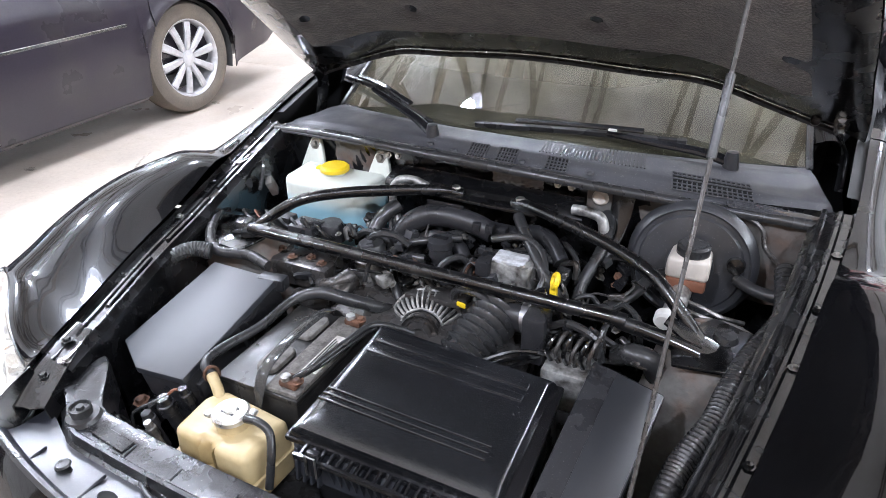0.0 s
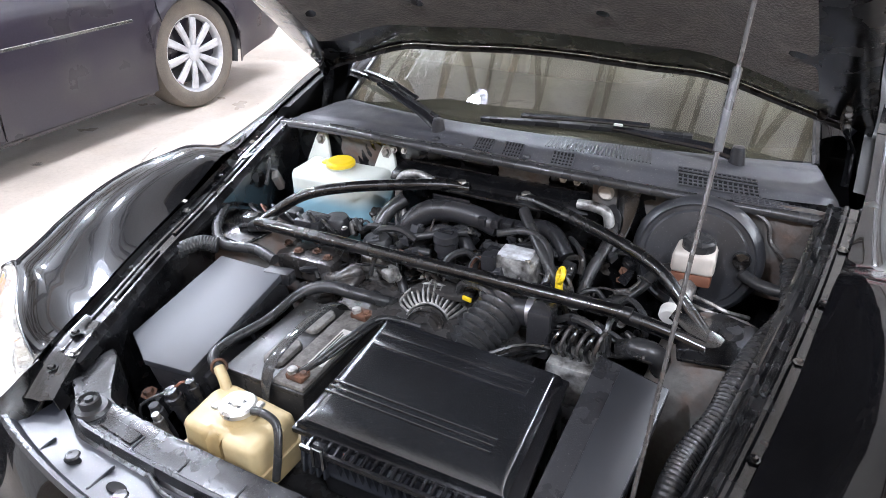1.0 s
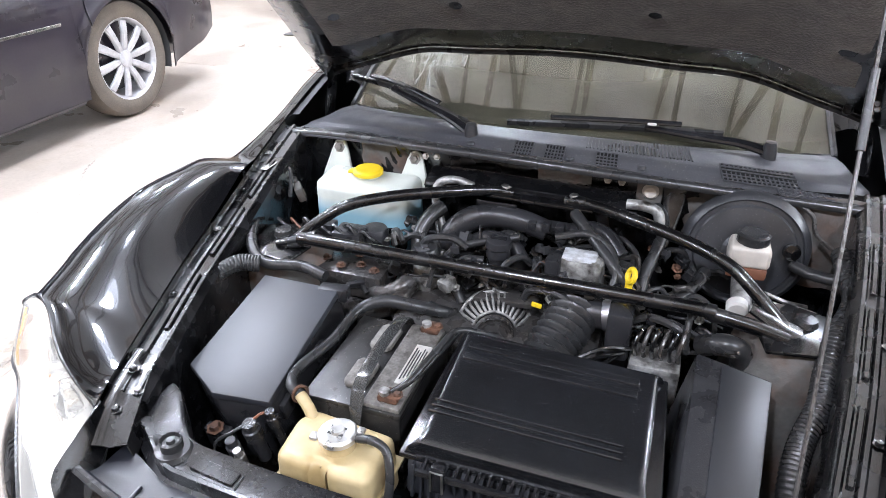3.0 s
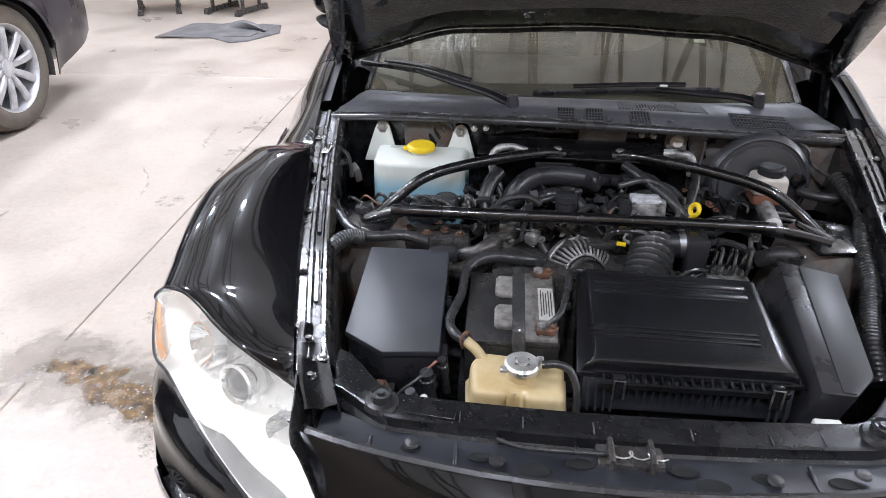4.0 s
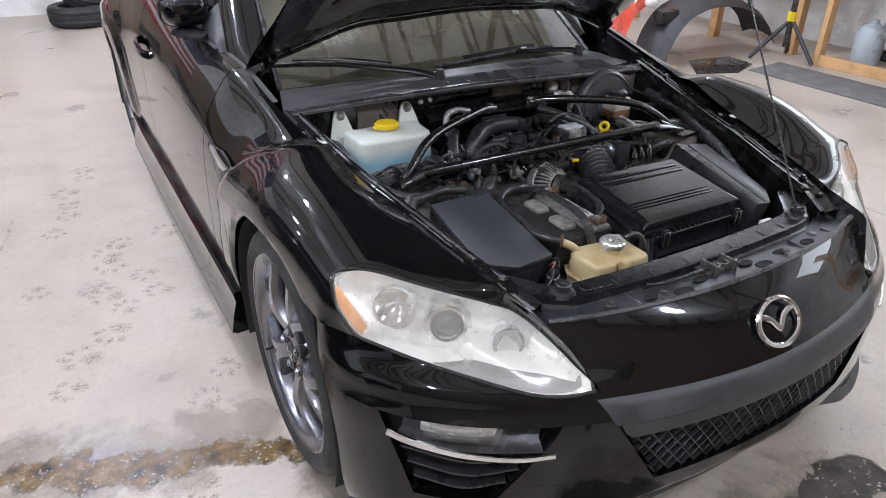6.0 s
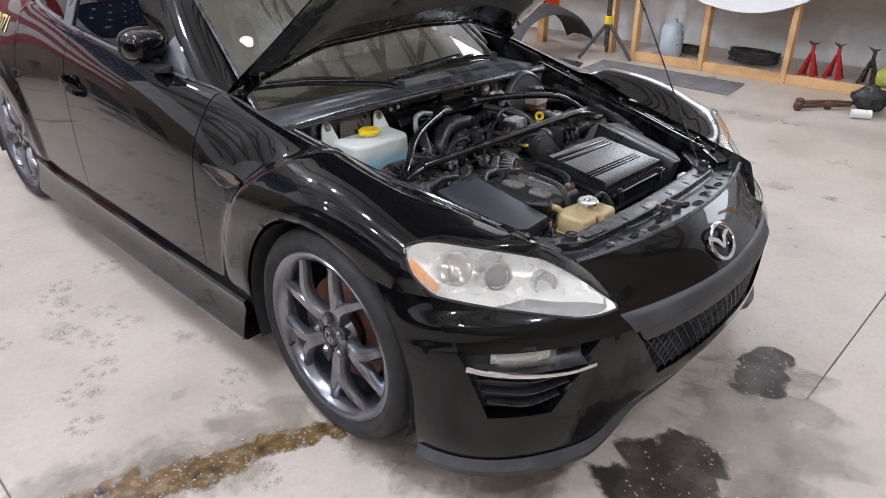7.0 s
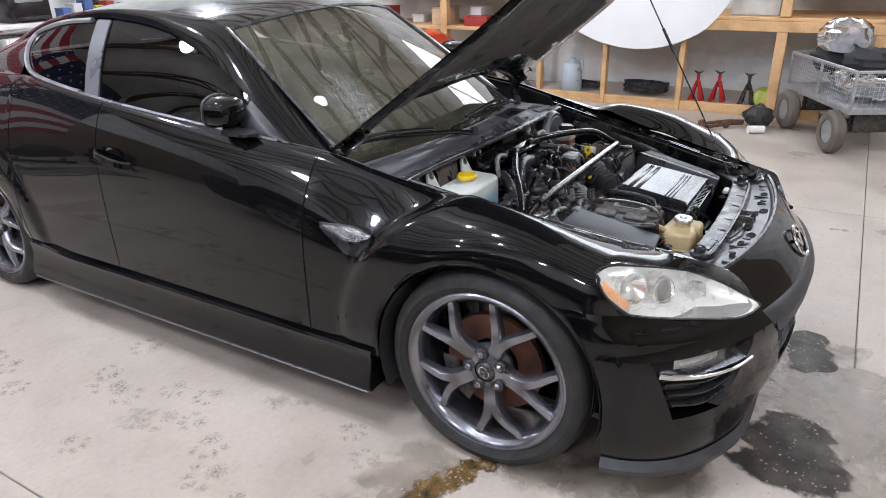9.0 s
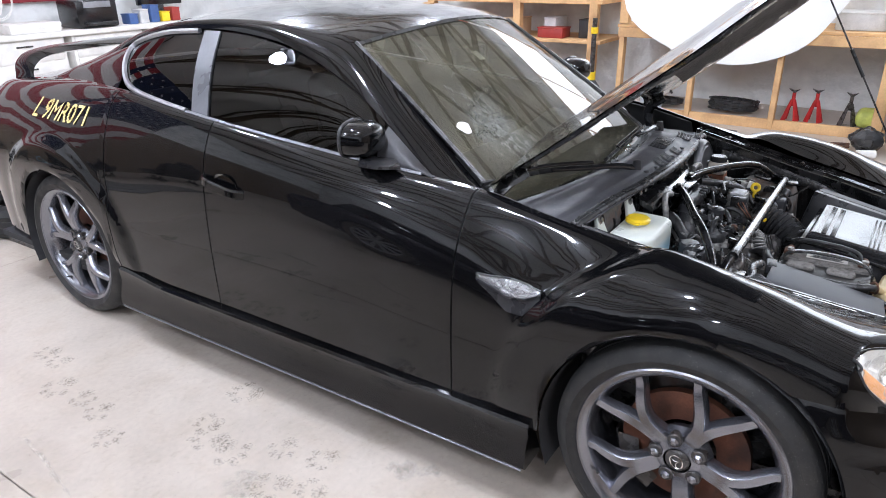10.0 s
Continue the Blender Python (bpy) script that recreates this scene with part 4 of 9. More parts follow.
# ---- headlights ----
def light_edges(s):
    top = catmull([(0.825, -0.312, 0.726), (0.795, -0.322, 0.733), (0.750, -0.350, 0.727), (0.700, -0.393, 0.713), (0.650, -0.427, 0.697), (0.600, -0.450, 0.678), (0.550, -0.470, 0.657), (0.510, -0.497, 0.640), (0.482, -0.580, 0.612), (0.448, -0.668, 0.560)], 25)
    low = [Vector(p) for p in ((0.834, -0.326, 0.706), (0.838, -0.350, 0.672), (0.824, -0.395, 0.634))]
    for x, z in ((0.79, 0.612), (0.72, 0.590), (0.64, 0.571), (0.56, 0.553), (0.50, 0.547), (0.450, 0.550)):
        low.append(nose(phi_of_x(x, z), z, 1, 0.003))
    return top, catmull(low, 25)


def light_point(i, v, inset=0.0):
    k = min(int(i), 23)
    t, l = LIGHT_TOP[k].lerp(LIGHT_TOP[k + 1], i - k), LIGHT_LOW[k].lerp(LIGHT_LOW[k + 1], i - k)
    p = t.lerp(l, v)
    bow = 0.022 * math.sin(math.pi * v) * (0.35 + 0.65 * math.sin(math.pi * clamp(i / 24 * 0.9 + 0.1)))
    return p + Vector((0.55, -0.75, 0.25)) * (bow - inset)


LIGHT_TOP, LIGHT_LOW = light_edges(1)
for s in (-1, 1):
    fl = Matrix.Diagonal((s, 1, 1, 1))
    # front fender, with its tip round the light
    skin = Shape().grid([side_line(y, s, bottom=max(arch_z(y), 0.625) if y < -0.15 else None) for y in stations(-0.32, 0.655)], flip=s > 0)
    sec = side_line(-0.32, 1, bottom=0.625)
    edge = max(k for k, p in enumerate(sec) if p.x <= 0.833 and p.z > 0.7)
    inner = catmull([(0.577, -0.32, 0.715), (0.557, -0.40, 0.702), (0.534, -0.485, 0.687)], 25)
    brow = catmull(LIGHT_TOP[:18], 25)
    rows = []
    for i in range(25):
        t = i / 24
        row = []
        for j in range(edge + 1):
            f = j / edge
            gap = sec[j] - inner[0].lerp(brow[0], f)
            row.append(fl @ (inner[i].lerp(brow[i], f) + gap * (1 - t) ** 1.5 * (1 if i == 0 or j < edge else (1 - t) ** 4)))
        rows.append(row)
    skin.grid(rows, flip=s < 0)
    down = sec[edge:]
    cheek = catmull([LIGHT_TOP[0]] + LIGHT_LOW[:11], len(down))
    rows = []
    for j, q in enumerate(down):
        e = cheek[j]
        rows.append([fl @ q.lerp(e, i / 4) for i in range(5)])
    skin.grid(rows, flip=s > 0)
    part("front_fender", relax(weld(skin), lambda p: p[1] < -0.22 and p[2] > 0.6), PAINT, car, "glossy black flared front fender", thick=0.0015)
    lens = Shape().grid([[fl @ light_point(i, j / 12) for j in range(13)] for i in range(25)], flip=s > 0)
    light = part("headlight", lens, GLASS_LAMP, car, "swept headlight with a yellowed, hazed lens")
    light.visible_shadow = False
    part("housing", Shape().grid([[fl @ (light_point(i, j / 8) + Vector((-0.045, 0.07, -0.02)) * math.sin(math.pi * j / 8) * math.sin(math.pi * clamp(i / 24 + 0.02))) for j in range(9)] for i in range(25)], flip=s > 0), REFLECTOR, light, "silvered reflector bowl")
    part("amber_reflector", Shape().grid([[fl @ (light_point(i, mix(mix(0.50, 0.80, (i - 1.6) / 5.6), 0.93, j / 8), 0.004)) for j in range(9)] for i in (1.6, 2.3, 3.0, 3.7, 4.4, 5.1, 5.8, 6.5, 7.2)], flip=s > 0), AMBER, light, "amber side reflector", thick=0.004)
    pm = fl @ Matrix.Translation(light_point(12.5, 0.50, 0.046)) @ Vector((0.45, -0.85, 0.22)).to_track_quat("Z", "Y").to_matrix().to_4x4()
    part("projector", Shape().lathe([(0.030, -0.002), (0.034, 0.004), (0.040, 0.002), (0.044, -0.008), (0.044, -0.03)], pm, 28), CHROME, light, "bright ring round the projector lamp")
    part("projector_lens", Shape().lathe([(0.0, 0.008), (0.012, 0.006), (0.022, 0.001), (0.030, -0.008)], pm, 24), PLASTIC_SATIN, light, "dark round projector lens")
    pm = fl @ Matrix.Translation(light_point(8.5, 0.48, 0.046)) @ Vector((0.6, -0.75, 0.25)).to_track_quat("Z", "Y").to_matrix().to_4x4()
    part("reflector_bowl", Shape().lathe([(0.0, -0.03), (0.012, -0.024), (0.028, -0.012), (0.040, 0.006), (0.044, 0.006), (0.044, -0.02)], pm, 28), CHROME, light)
    pm = fl @ Matrix.Translation(light_point(17, 0.5, 0.042)) @ Vector((0.4, -0.9, 0.2)).to_track_quat("Z", "Y").to_matrix().to_4x4()
    part("reflector_bowl", Shape().lathe([(0.0, -0.03), (0.012, -0.02), (0.024, -0.008), (0.030, 0.004), (0.033, 0.004), (0.033, -0.02)], pm, 24), FACETED, light)
    part("grey_apron", Shape().grid([[fl @ light_point(i, mix(0.74 - 0.06 * smooth(16, 22, i) - 0.62 * smooth(22.2, 23.6, i) + 0.25 * (1 - smooth(12, 15, i)), 0.995, j / 5), 0.003 + 0.003 * math.sin(math.pi * j / 5)) for j in range(6)] for i in (12.5 + 11.4 * k / 22 for k in range(23))], flip=s > 0), LAMP_APRON, light, "dull grey apron inside the lens", thick=0.002)
    seal = [fl @ light_point(i, 0.0) for i in range(25)] + [fl @ light_point(24, j / 6) for j in range(1, 7)] + [fl @ light_point(i, 1.0) for i in range(23, -1, -1)] + [fl @ light_point(0, 1 - j / 6) for j in range(1, 7)]
    part("light_seal", Shape().tube(seal, 0.0035, 5), RUBBER, light)
    # fog lamp, bright bar and vanes in the lower inlet
    inlet = part("inlet_backing", Shape().grid([[nose(mix(phi_of_x(INLET_IN(z), z), phi_of_x(INLET_OUT(z), z), i / 8), z, s, 0) + Vector((0, 0.065, 0)) for i in range(9)] for z in (0.305, 0.36, 0.42, 0.495)], flip=s < 0), PLASTIC, car, "black lower inlet")
    bar = [nose(phi_of_x(x, z), z, s, 0.006) for x, z in ((0.805, 0.457), (0.77, 0.446), (0.70, 0.433), (0.61, 0.426), (0.54, 0.432))]
    part("bright_bar", ribbon(Shape(), catmull(bar, 24), (0.016, 0.010), (0.010, 0.008), (s * 0.6, -0.8, 0.15)), CHROME, inlet, "satin chrome bar across the inlet")
    part("inlet_shelf", Shape().grid([[nose(mix(phi_of_x(0.55, z), phi_of_x(0.80, z), i / 10), z, s, d) for i in range(11)] for z, d in ((0.44, 0.0), (0.452, -0.03), (0.49, -0.05))], flip=s < 0), PLASTIC, inlet, thick=0.004)
    fog = []
    for j in range(7):
        z = mix(0.448, 0.490, j / 6)
        fog.append([nose(mix(phi_of_x(0.645 - 0.012 * j / 6, z), phi_of_x(0.762 - 0.004 * j / 6, z), i / 8), z, s, -0.012 + 0.008 * math.sin(math.pi * i / 8) * math.sin(math.pi * j / 6)) for i in range(9)])
    part("fog_lamp", Shape().grid(fog, flip=s < 0), GLASS_FOG, inlet, "clear wedge-shaped fog lamp")
    part("fog_bowl", Shape().grid([[p + Vector((-s * 0.004, 0.02, 0)) for p in r] for r in fog], flip=s < 0), REFLECTOR, inlet)
    for k in range(3):
        z = 0.345 + 0.034 * k
        vane = [nose(phi_of_x(x, zz), zz, s, -0.012) for x, zz in ((INLET_OUT(z) - 0.005, z + 0.006), (mix(INLET_IN(z), INLET_OUT(z), 0.5), z - 0.008), (INLET_IN(z) + 0.005, z + 0.012))]
        part("vane", ribbon(Shape(), catmull(vane, 14), (0.008, 0.008), (0.03, 0.03), (s * 0.5, -0.86, 0)), PLASTIC, inlet)
    # marker lamp behind the front wheel
    mk = [side_line(y, s, n=80, bottom=0.3) for y in (0.580, 0.535, 0.485, 0.435, 0.392)]

    def on_side(line, z):
        return min(line, key=lambda p: abs(p.z - z))
    tops, lows = (0.712, 0.717, 0.718, 0.714, 0.704), (0.704, 0.690, 0.673, 0.671, 0.696)
    mk_rows = [[on_side(l, mix(a, b, j / 3)) + Vector((s * 0.009, 0, 0.003)) for j in range(4)] for l, a, b in zip(mk, tops, lows)]
    marker = part("side_marker", Shape().grid(mk_rows, flip=s < 0), GLASS_MARKER, car, "clear wedge-shaped side marker lamp")
    part("marker_back", Shape().grid([[p - Vector((s * 0.004, 0, 0)) for p in r] for r in mk_rows], flip=s < 0), FACETED, marker, "faceted silver reflector")
    part("marker_bezel", Shape().tube([r[0] for r in mk_rows] + [r[-1] for r in mk_rows[::-1]] + [mk_rows[0][0]], 0.003, 6), PLASTIC, marker, "black bezel")
    vent_low = (0.694, 0.667, 0.634, 0.630, 0.686)
    part("vent", Shape().grid([[on_side(l, mix(a, b, j / 3)) + Vector((s * 0.002, 0, 0)) for j in range(4)] for l, a, b in zip(mk, lows, vent_low)], flip=s < 0), PLASTIC, marker, "black vent below the marker", thick=0.003)
    # door mirror
    mm = Matrix.Translation((s * 0.79, 1.035, 1.020)) @ Matrix.Rotation(radians(-8 * s), 4, "Z")
    rows = []
    for i in range(15):
        a = math.pi * i / 14
        rows.append([mm @ Vector((s * 0.074 * math.copysign(abs(math.cos(b)) ** 0.7, math.cos(b)) * math.sin(a) ** 0.45, -0.075 * math.cos(a), 0.052 * math.copysign(abs(math.sin(b)) ** 0.7, math.sin(b)) * math.sin(a) ** 0.45)) for b in (2 * math.pi * k / 24 for k in range(24))])
    mirror = part("door_mirror", Shape().grid(rows[:9], closed=True), PAINT, car, "glossy black door mirror")
    part("mirror_rim", Shape().tube([p for p in rows[8]] + [rows[8][0]], 0.006, 6), PLASTIC, mirror)
    part("mirror_glass", Shape().add([p - Vector((0, 0.006, 0)) for p in rows[8]], [tuple(range(24))]), CHROME, mirror, "mirror glass")
    part("mirror_foot", ribbon(Shape(), catmull([(s * 0.81, 1.015, 0.968), (s * 0.775, 0.975, 0.958), (s * 0.735, 0.945, 0.955)], 8), (0.10, 0.13), (0.02, 0.02), (0, 0, 1)), PLASTIC, mirror, "black mirror foot")
    part("mirror_triangle", Shape().grid([[house(mix(0.80, 1.0, i / 5), mix(0.0, 1.0, j / 4), s, 0.004) for j in range(5)] for i in range(6)], flip=s > 0), PLASTIC_GREY, car, "satin grey triangle at the mirror", thick=0.006)
    # door handle in its recess
    hy, hz = 1.585, 0.800
    line = side_line(hy, s, n=80)
    hp = on_side(line, hz)
    hm = Matrix.Translation(hp) @ Matrix.Rotation(s * math.pi / 2, 4, "Y")
    cup = part("handle_cup", Shape().lathe([(0.048, 0.002), (0.042, -0.002), (0.03, -0.012), (0.0, -0.016)], hm @ Matrix.Diagonal((0.95, 1.35, 1, 1)), 28), PAINT_INNER, car, "recess behind the handle")
    part("door_handle", ribbon(Shape(), catmull([hp + Vector((s * 0.002, -0.095, -0.018)), hp + Vector((s * 0.028, -0.060, -0.010)), hp + Vector((s * 0.034, 0.02, 0.004)), hp + Vector((s * 0.026, 0.080, 0.013)), hp + Vector((s * 0.002, 0.11, 0.018))], 16), (0.032, 0.030), (0.018, 0.016), (s, 0, 0.1)), PAINT, cup, "glossy black door handle")

# ---- grille and badge ----
strip = Shape()
for s in (-1, 1):
    strip.grid([[nose(mix(0, phi_of_x(mix(0.425, 0.452, (z - 0.485) / 0.05), z), i / 20), z, s, d * (1 - 0.9 * smooth(0.86, 1.0, i / 20))) for i in range(21)] for z, d in ((0.482, -0.03), (0.484, 0.004), (0.492, 0.010), (0.522, 0.010), (0.533, 0.006), (0.536, -0.004))], flip=s < 0)
strip = part("grille_strip", weld(strip), PLASTIC_GREY, car, "dull dark plastic strip above the grille")
back = Shape()
for s in (-1, 1):
    back.grid([[nose(mix(0, phi_of_x(GRILLE(z), z), i / 10), z, s) + Vector((0, 0.10, 0)) for i in range(11)] for z in (0.305, 0.38, 0.495)], flip=s < 0)
part("radiator", weld(back), DARK_METAL, car, "dark radiator core behind the grille")


def grille_bar(xa, za, xb, zb):
    pts = []
    for i in range(7):
        x, z = mix(xa, xb, i / 6), mix(za, zb, i / 6)
        pts.append(nose(phi_of_x(abs(x), z), z, 1 if x >= 0 else -1, -0.012))
    return ribbon(Shape(), pts, (0.0042, 0.0042), (0.012, 0.012), (0, -1, 0))


for k in range(-19, 20):
    for slant in (-1, 1):
        x0 = k * 0.034
        za, zb = 0.312, 0.493
        xa, xb = x0, x0 + slant * 0.150
        ok = [t for t in (j / 40 for j in range(41)) if abs(mix(xa, xb, t)) < GRILLE(mix(za, zb, t)) - 0.004]
        if len(ok) > 4:
            a, b = min(ok), max(ok)
            part("grille_bar", grille_bar(mix(xa, xb, a), mix(za, zb, a), mix(xa, xb, b), mix(za, zb, b)), PLASTIC, strip)
bz = 0.594
bm_ = Matrix.Translation(nose(0, bz, 1, 0.004)) @ Matrix.Rotation(radians(90 - 34), 4, "X")
ring = [bm_ @ Vector((0.063 * math.cos(a), 0.050 * math.sin(a), 0.004)) for a in (2 * math.pi * k / 48 for k in range(49))]
badge = part("badge", Shape().tube(ring, 0.0062, 8), CHROME, car, "chrome oval badge on the nose")
arms = [(-0.055, 0.020), (-0.040, 0.018), (-0.020, 0.009), (-0.005, -0.011), (0, -0.016), (0.005, -0.011), (0.020, 0.009), (0.040, 0.018), (0.055, 0.020)]
part("badge_wing", ribbon(Shape(), [bm_ @ Vector((x, y, 0.005)) for x, y in arms], (0.014, 0.014), (0.008, 0.008), bm_.to_3x3() @ Vector((0, 0, 1))), CHROME, badge)

# ---- bonnet, open ----
OPEN, HINGE_Y, HINGE_Z = radians(49.5), 0.645, 0.880


def hood_edge(y):
    """Half width and edge height of the shut bonnet."""
    if y > -0.32:
        r = table(SIDE, y)
        return r[0] - 0.006, r[1]
    t = clamp((y + 0.32) / -0.30)
    return mix(0.571, 0.502, t), mix(0.715, 0.668, t)


def hood(u, v, drop=0.0):
    """u across from -1 to 1, v from the rear edge to the front one; drop: below the skin."""
    c = 1 - u * u
    yr, yf = 0.645 - 0.175 * c ** 0.8, -0.600 - 0.032 * c
    y = mix(yr, yf, v)
    w, z = hood_edge(min(0.64, y))
    w -= 0.018 * smooth(0.62, 0.30, y) * smooth(-0.62, -0.30, y)
    z += (0.052 * c + 0.018 * (math.exp(-((abs(u) - 0.55) / 0.16) ** 2) - 0.1)) * smooth(1.0, 0.65, v) + 0.004 * c
    dy, dz = y - HINGE_Y, z - drop - HINGE_Z
    return Vector((w * u, HINGE_Y + dy * math.cos(OPEN) + dz * math.sin(OPEN), HINGE_Z - dy * math.sin(OPEN) + dz * math.cos(OPEN)))


us = [-1 + 2 * j / 36 for j in range(37)]
bonnet = part("bonnet", Shape().grid([[hood(u, i / 30) for u in us] for i in range(31)], flip=True), PAINT, car, "glossy black bonnet propped open")
inner = Shape().grid([[hood(u * 0.996, mix(0.004, 0.996, i / 30), 0.004 + 0.020 * smooth(0, 0.05, i / 30) * smooth(0, 0.05, 1 - i / 30) * smooth(0, 0.08, 1 - abs(u))) for u in us] for i in range(31)])
part("inner_frame", inner, PAINT_INNER, bonnet, "black pressed inner frame of the bonnet")
DIMPLES = [(-0.78, 0.24), (-0.34, 0.22), (0.28, 0.22), (0.80, 0.24), (-0.78, 0.5), (0.0, 0.42), (0.80, 0.5), (-0.7, 0.80), (0.0, 0.85), (0.7, 0.80), (-0.4, 0.62), (0.4, 0.62)]


def pad(u, v):
    d = 0.034
    for a, b in DIMPLES:
        r = math.hypot((u - a) * 0.62, (v - b) * 1.1)
        d -= 0.015 * math.exp(-(r / 0.022) ** 2)
    e = min(1 - abs(u) / 0.875, (v - 0.135) / 0.05, (0.925 - v) / 0.05)
    d -= 0.012 * (1 - smooth(0.0, 0.10, e))
    d += 0.004 * math.sin(v * 40) * math.sin(u * 3) * smooth(0.2, 0.5, e) * 0.4
    return hood(u, v, d)


part("insulation_pad", Shape().grid([[pad(0.87 * u, mix(0.14, 0.92, i / 80)) for u in (-1 + 2 * j / 100 for j in range(101))] for i in range(81)]), FELT, bonnet, "dusty black felt pad under the bonnet")
for a, b in DIMPLES:
    p, n = hood(a, b, 0.018), (hood(a, b, 0.05) - hood(a, b, 0.0)).normalized()
    part("pad_clip", Shape().lathe([(0.0, 0.003), (0.006, 0.0025), (0.0075, 0.0)], Matrix.Translation(p) @ n.to_track_quat("Z", "Y").to_matrix().to_4x4(), 12), FELT, bonnet)
part("rear_lip", Shape().tube([hood(u * 0.93, 0.018, 0.020) for u in us], 0.007, 6), RUBBER, bonnet, "rubber lip on the rear edge")
for s in (-1, 1):
    h = Shape()
    ribbon(h, catmull([(s * 0.675, 0.60, 0.80), (s * 0.672, 0.62, 0.87), (s * 0.655, 0.60, 0.915), (s * 0.635, 0.55, 0.955)], 14), (0.035, 0.04), (0.008, 0.008), (-s, -0.3, 0))
    part("bonnet_hinge", h, PAINT_INNER, bonnet, "black bonnet hinge arm")
    for q in range(2):
        part("hinge_bolt", Shape().lathe([(0, 0.006), (0.007, 0.006), (0.008, 0)], Matrix.Translation(hood(s * 0.93, 0.05 + 0.05 * q, 0.026)) @ Matrix.Rotation(math.pi + OPEN, 4, "X"), 6), ZINC, bonnet)
    part("rubber_stop", Shape().lathe([(0, 0.012), (0.009, 0.010), (0.011, 0)], Matrix.Translation(hood(s * 0.86, 0.045, 0.024)) @ Matrix.Rotation(math.pi + OPEN, 4, "X"), 10), RUBBER, bonnet)
# prop rod with its grip sleeve
rod_a, rod_b = Vector((0.458, -0.46, 0.615)), Vector((0.472, 0.005, 1.405))
rod = part("prop_rod", Shape().tube([rod_a, rod_a.lerp(rod_b, 0.03), rod_b], 0.0029, 8), DARK_METAL, car, "thin black prop rod holding the bonnet")
part("grip_sleeve", Shape().tube([rod_a.lerp(rod_b, 0.635), rod_a.lerp(rod_b, 0.638), rod_a.lerp(rod_b, 0.742), rod_a.lerp(rod_b, 0.745)], 0.0058, 10), RUBBER, rod, "dark rubber grip sleeve")

# ---- engine bay ----
def tilted(y, z, deg, sy=1.0, dz=0.0):
    """Tips a part forwards about a line across the car at y and z."""
    return Matrix.Translation((0, y, z + dz)) @ Matrix.Rotation(radians(deg), 4, "X") @ Matrix.Diagonal((1, sy, 1, 1)) @ Matrix.Translation((0, -y, -z))


def up_at(x, y, z, tilt_x=0, tilt_y=0, turn=0):
    return pose(x, y, z, tilt_x, tilt_y, turn)


def bolt(parent, p, r=0.008, material=None, face=(0, 0, 1), name="bolt"):
    m = Matrix.Translation(p) @ Vector(face).to_track_quat("Z", "Y").to_matrix().to_4x4()
    part(name, Shape().lathe([(0.0, r * 0.9), (r * 0.8, r * 0.85), (r, r * 0.5), (r, 0.15 * r), (r * 1.6, 0.12 * r), (r * 1.6, 0)], m, 6), material or ZINC, parent)


def hose(name, pts, r, material, parent, label="", n=36, seg=10, **kw):
    return part(name, Shape().tube(pts, r, seg, n=n, **kw), material, parent, label)


# pan, walls and rails
bay = part("bay_floor", Shape().box((0, -0.05, 0.25), (1.30, 1.0, 0.02)), DARK_METAL, car, "oily dark floor of the engine bay")
for s in (-1, 1):
    rows = []
    for k in range(31):
        y = mix(-0.44, 0.40, k / 30)
        w, z = hood_edge(y)
        w += 0.006
        row = []
        for dx, dz in ((0.002, -0.006), (-0.004, -0.016), (-0.018, -0.016), (-0.022, -0.011), (-0.028, -0.011), (-0.032, -0.016), (-0.046, -0.017), (-0.050, -0.012), (-0.056, -0.012), (-0.060, -0.018), (-0.070, -0.024), (-0.074, -0.06), (-0.080, -0.30), (-0.085, -0.50)):
            row.append((s * (w + dx), y, z + dz))
        rows.append(row)
    rail = part("inner_fender", Shape().grid(rows, flip=s > 0), PAINT_INNER, car, "black inner fender rail with pressed ribs")
    for k, y in enumerate((-0.36, -0.22, -0.02, 0.12, 0.27)):
        w, z = hood_edge(y)
        bolt(rail, (s * (w - 0.005), y, z - 0.014), 0.006, PAINT_INNER if k % 2 else ZINC)
    for y0, y1 in ((-0.30, -0.16), (-0.10, 0.06), (0.10, 0.24)):
        pts = []
        for i in range(9):
            w, z = hood_edge(mix(y0, y1, i / 8))
            pts.append((s * (w - 0.032), mix(y0, y1, i / 8), z - 0.012))
        part("slot_rib", ribbon(Shape(), pts, (0.010, 0.010), (0.006, 0.006), (0, 0, 1)), PAINT_INNER, rail)
    # strut tower
    tw = part("strut_tower", Shape().lathe([(0.0, 0.0), (0.03, 0.004), (0.05, -0.004), (0.075, -0.004), (0.09, -0.014), (0.105, -0.05), (0.12, -0.20), (0.13, -0.4)], up_at(s * 0.525, 0.07, 0.705, 0, s * 6), 32), SOUND_MAT, car, "dusty grey strut tower")
    for k in range(3):
        a = k * 2.09 + 0.4
        bolt(tw, (s * 0.525 + 0.062 * math.cos(a), 0.07 + 0.062 * math.sin(a), 0.701), 0.008)
    part("tower_cap", Shape().lathe([(0.0, 0.022), (0.018, 0.02), (0.022, 0.01), (0.024, 0)], up_at(s * 0.525, 0.07, 0.704), 20), RUBBER, tw)
# firewall with its sound mats
fire = Shape().grid([[(mix(-0.70, 0.70, i / 28), 0.405 - 0.05 * (1 - (i / 14 - 1) ** 2) + 0.010 * math.sin(i * 1.9) * (0.2 < j / 8 < 0.95), mix(0.30, 0.835, j / 8)) for i in range(29)] for j in range(9)])
fire = part("firewall", fire, PAINT_INNER, car, "black firewall panel")


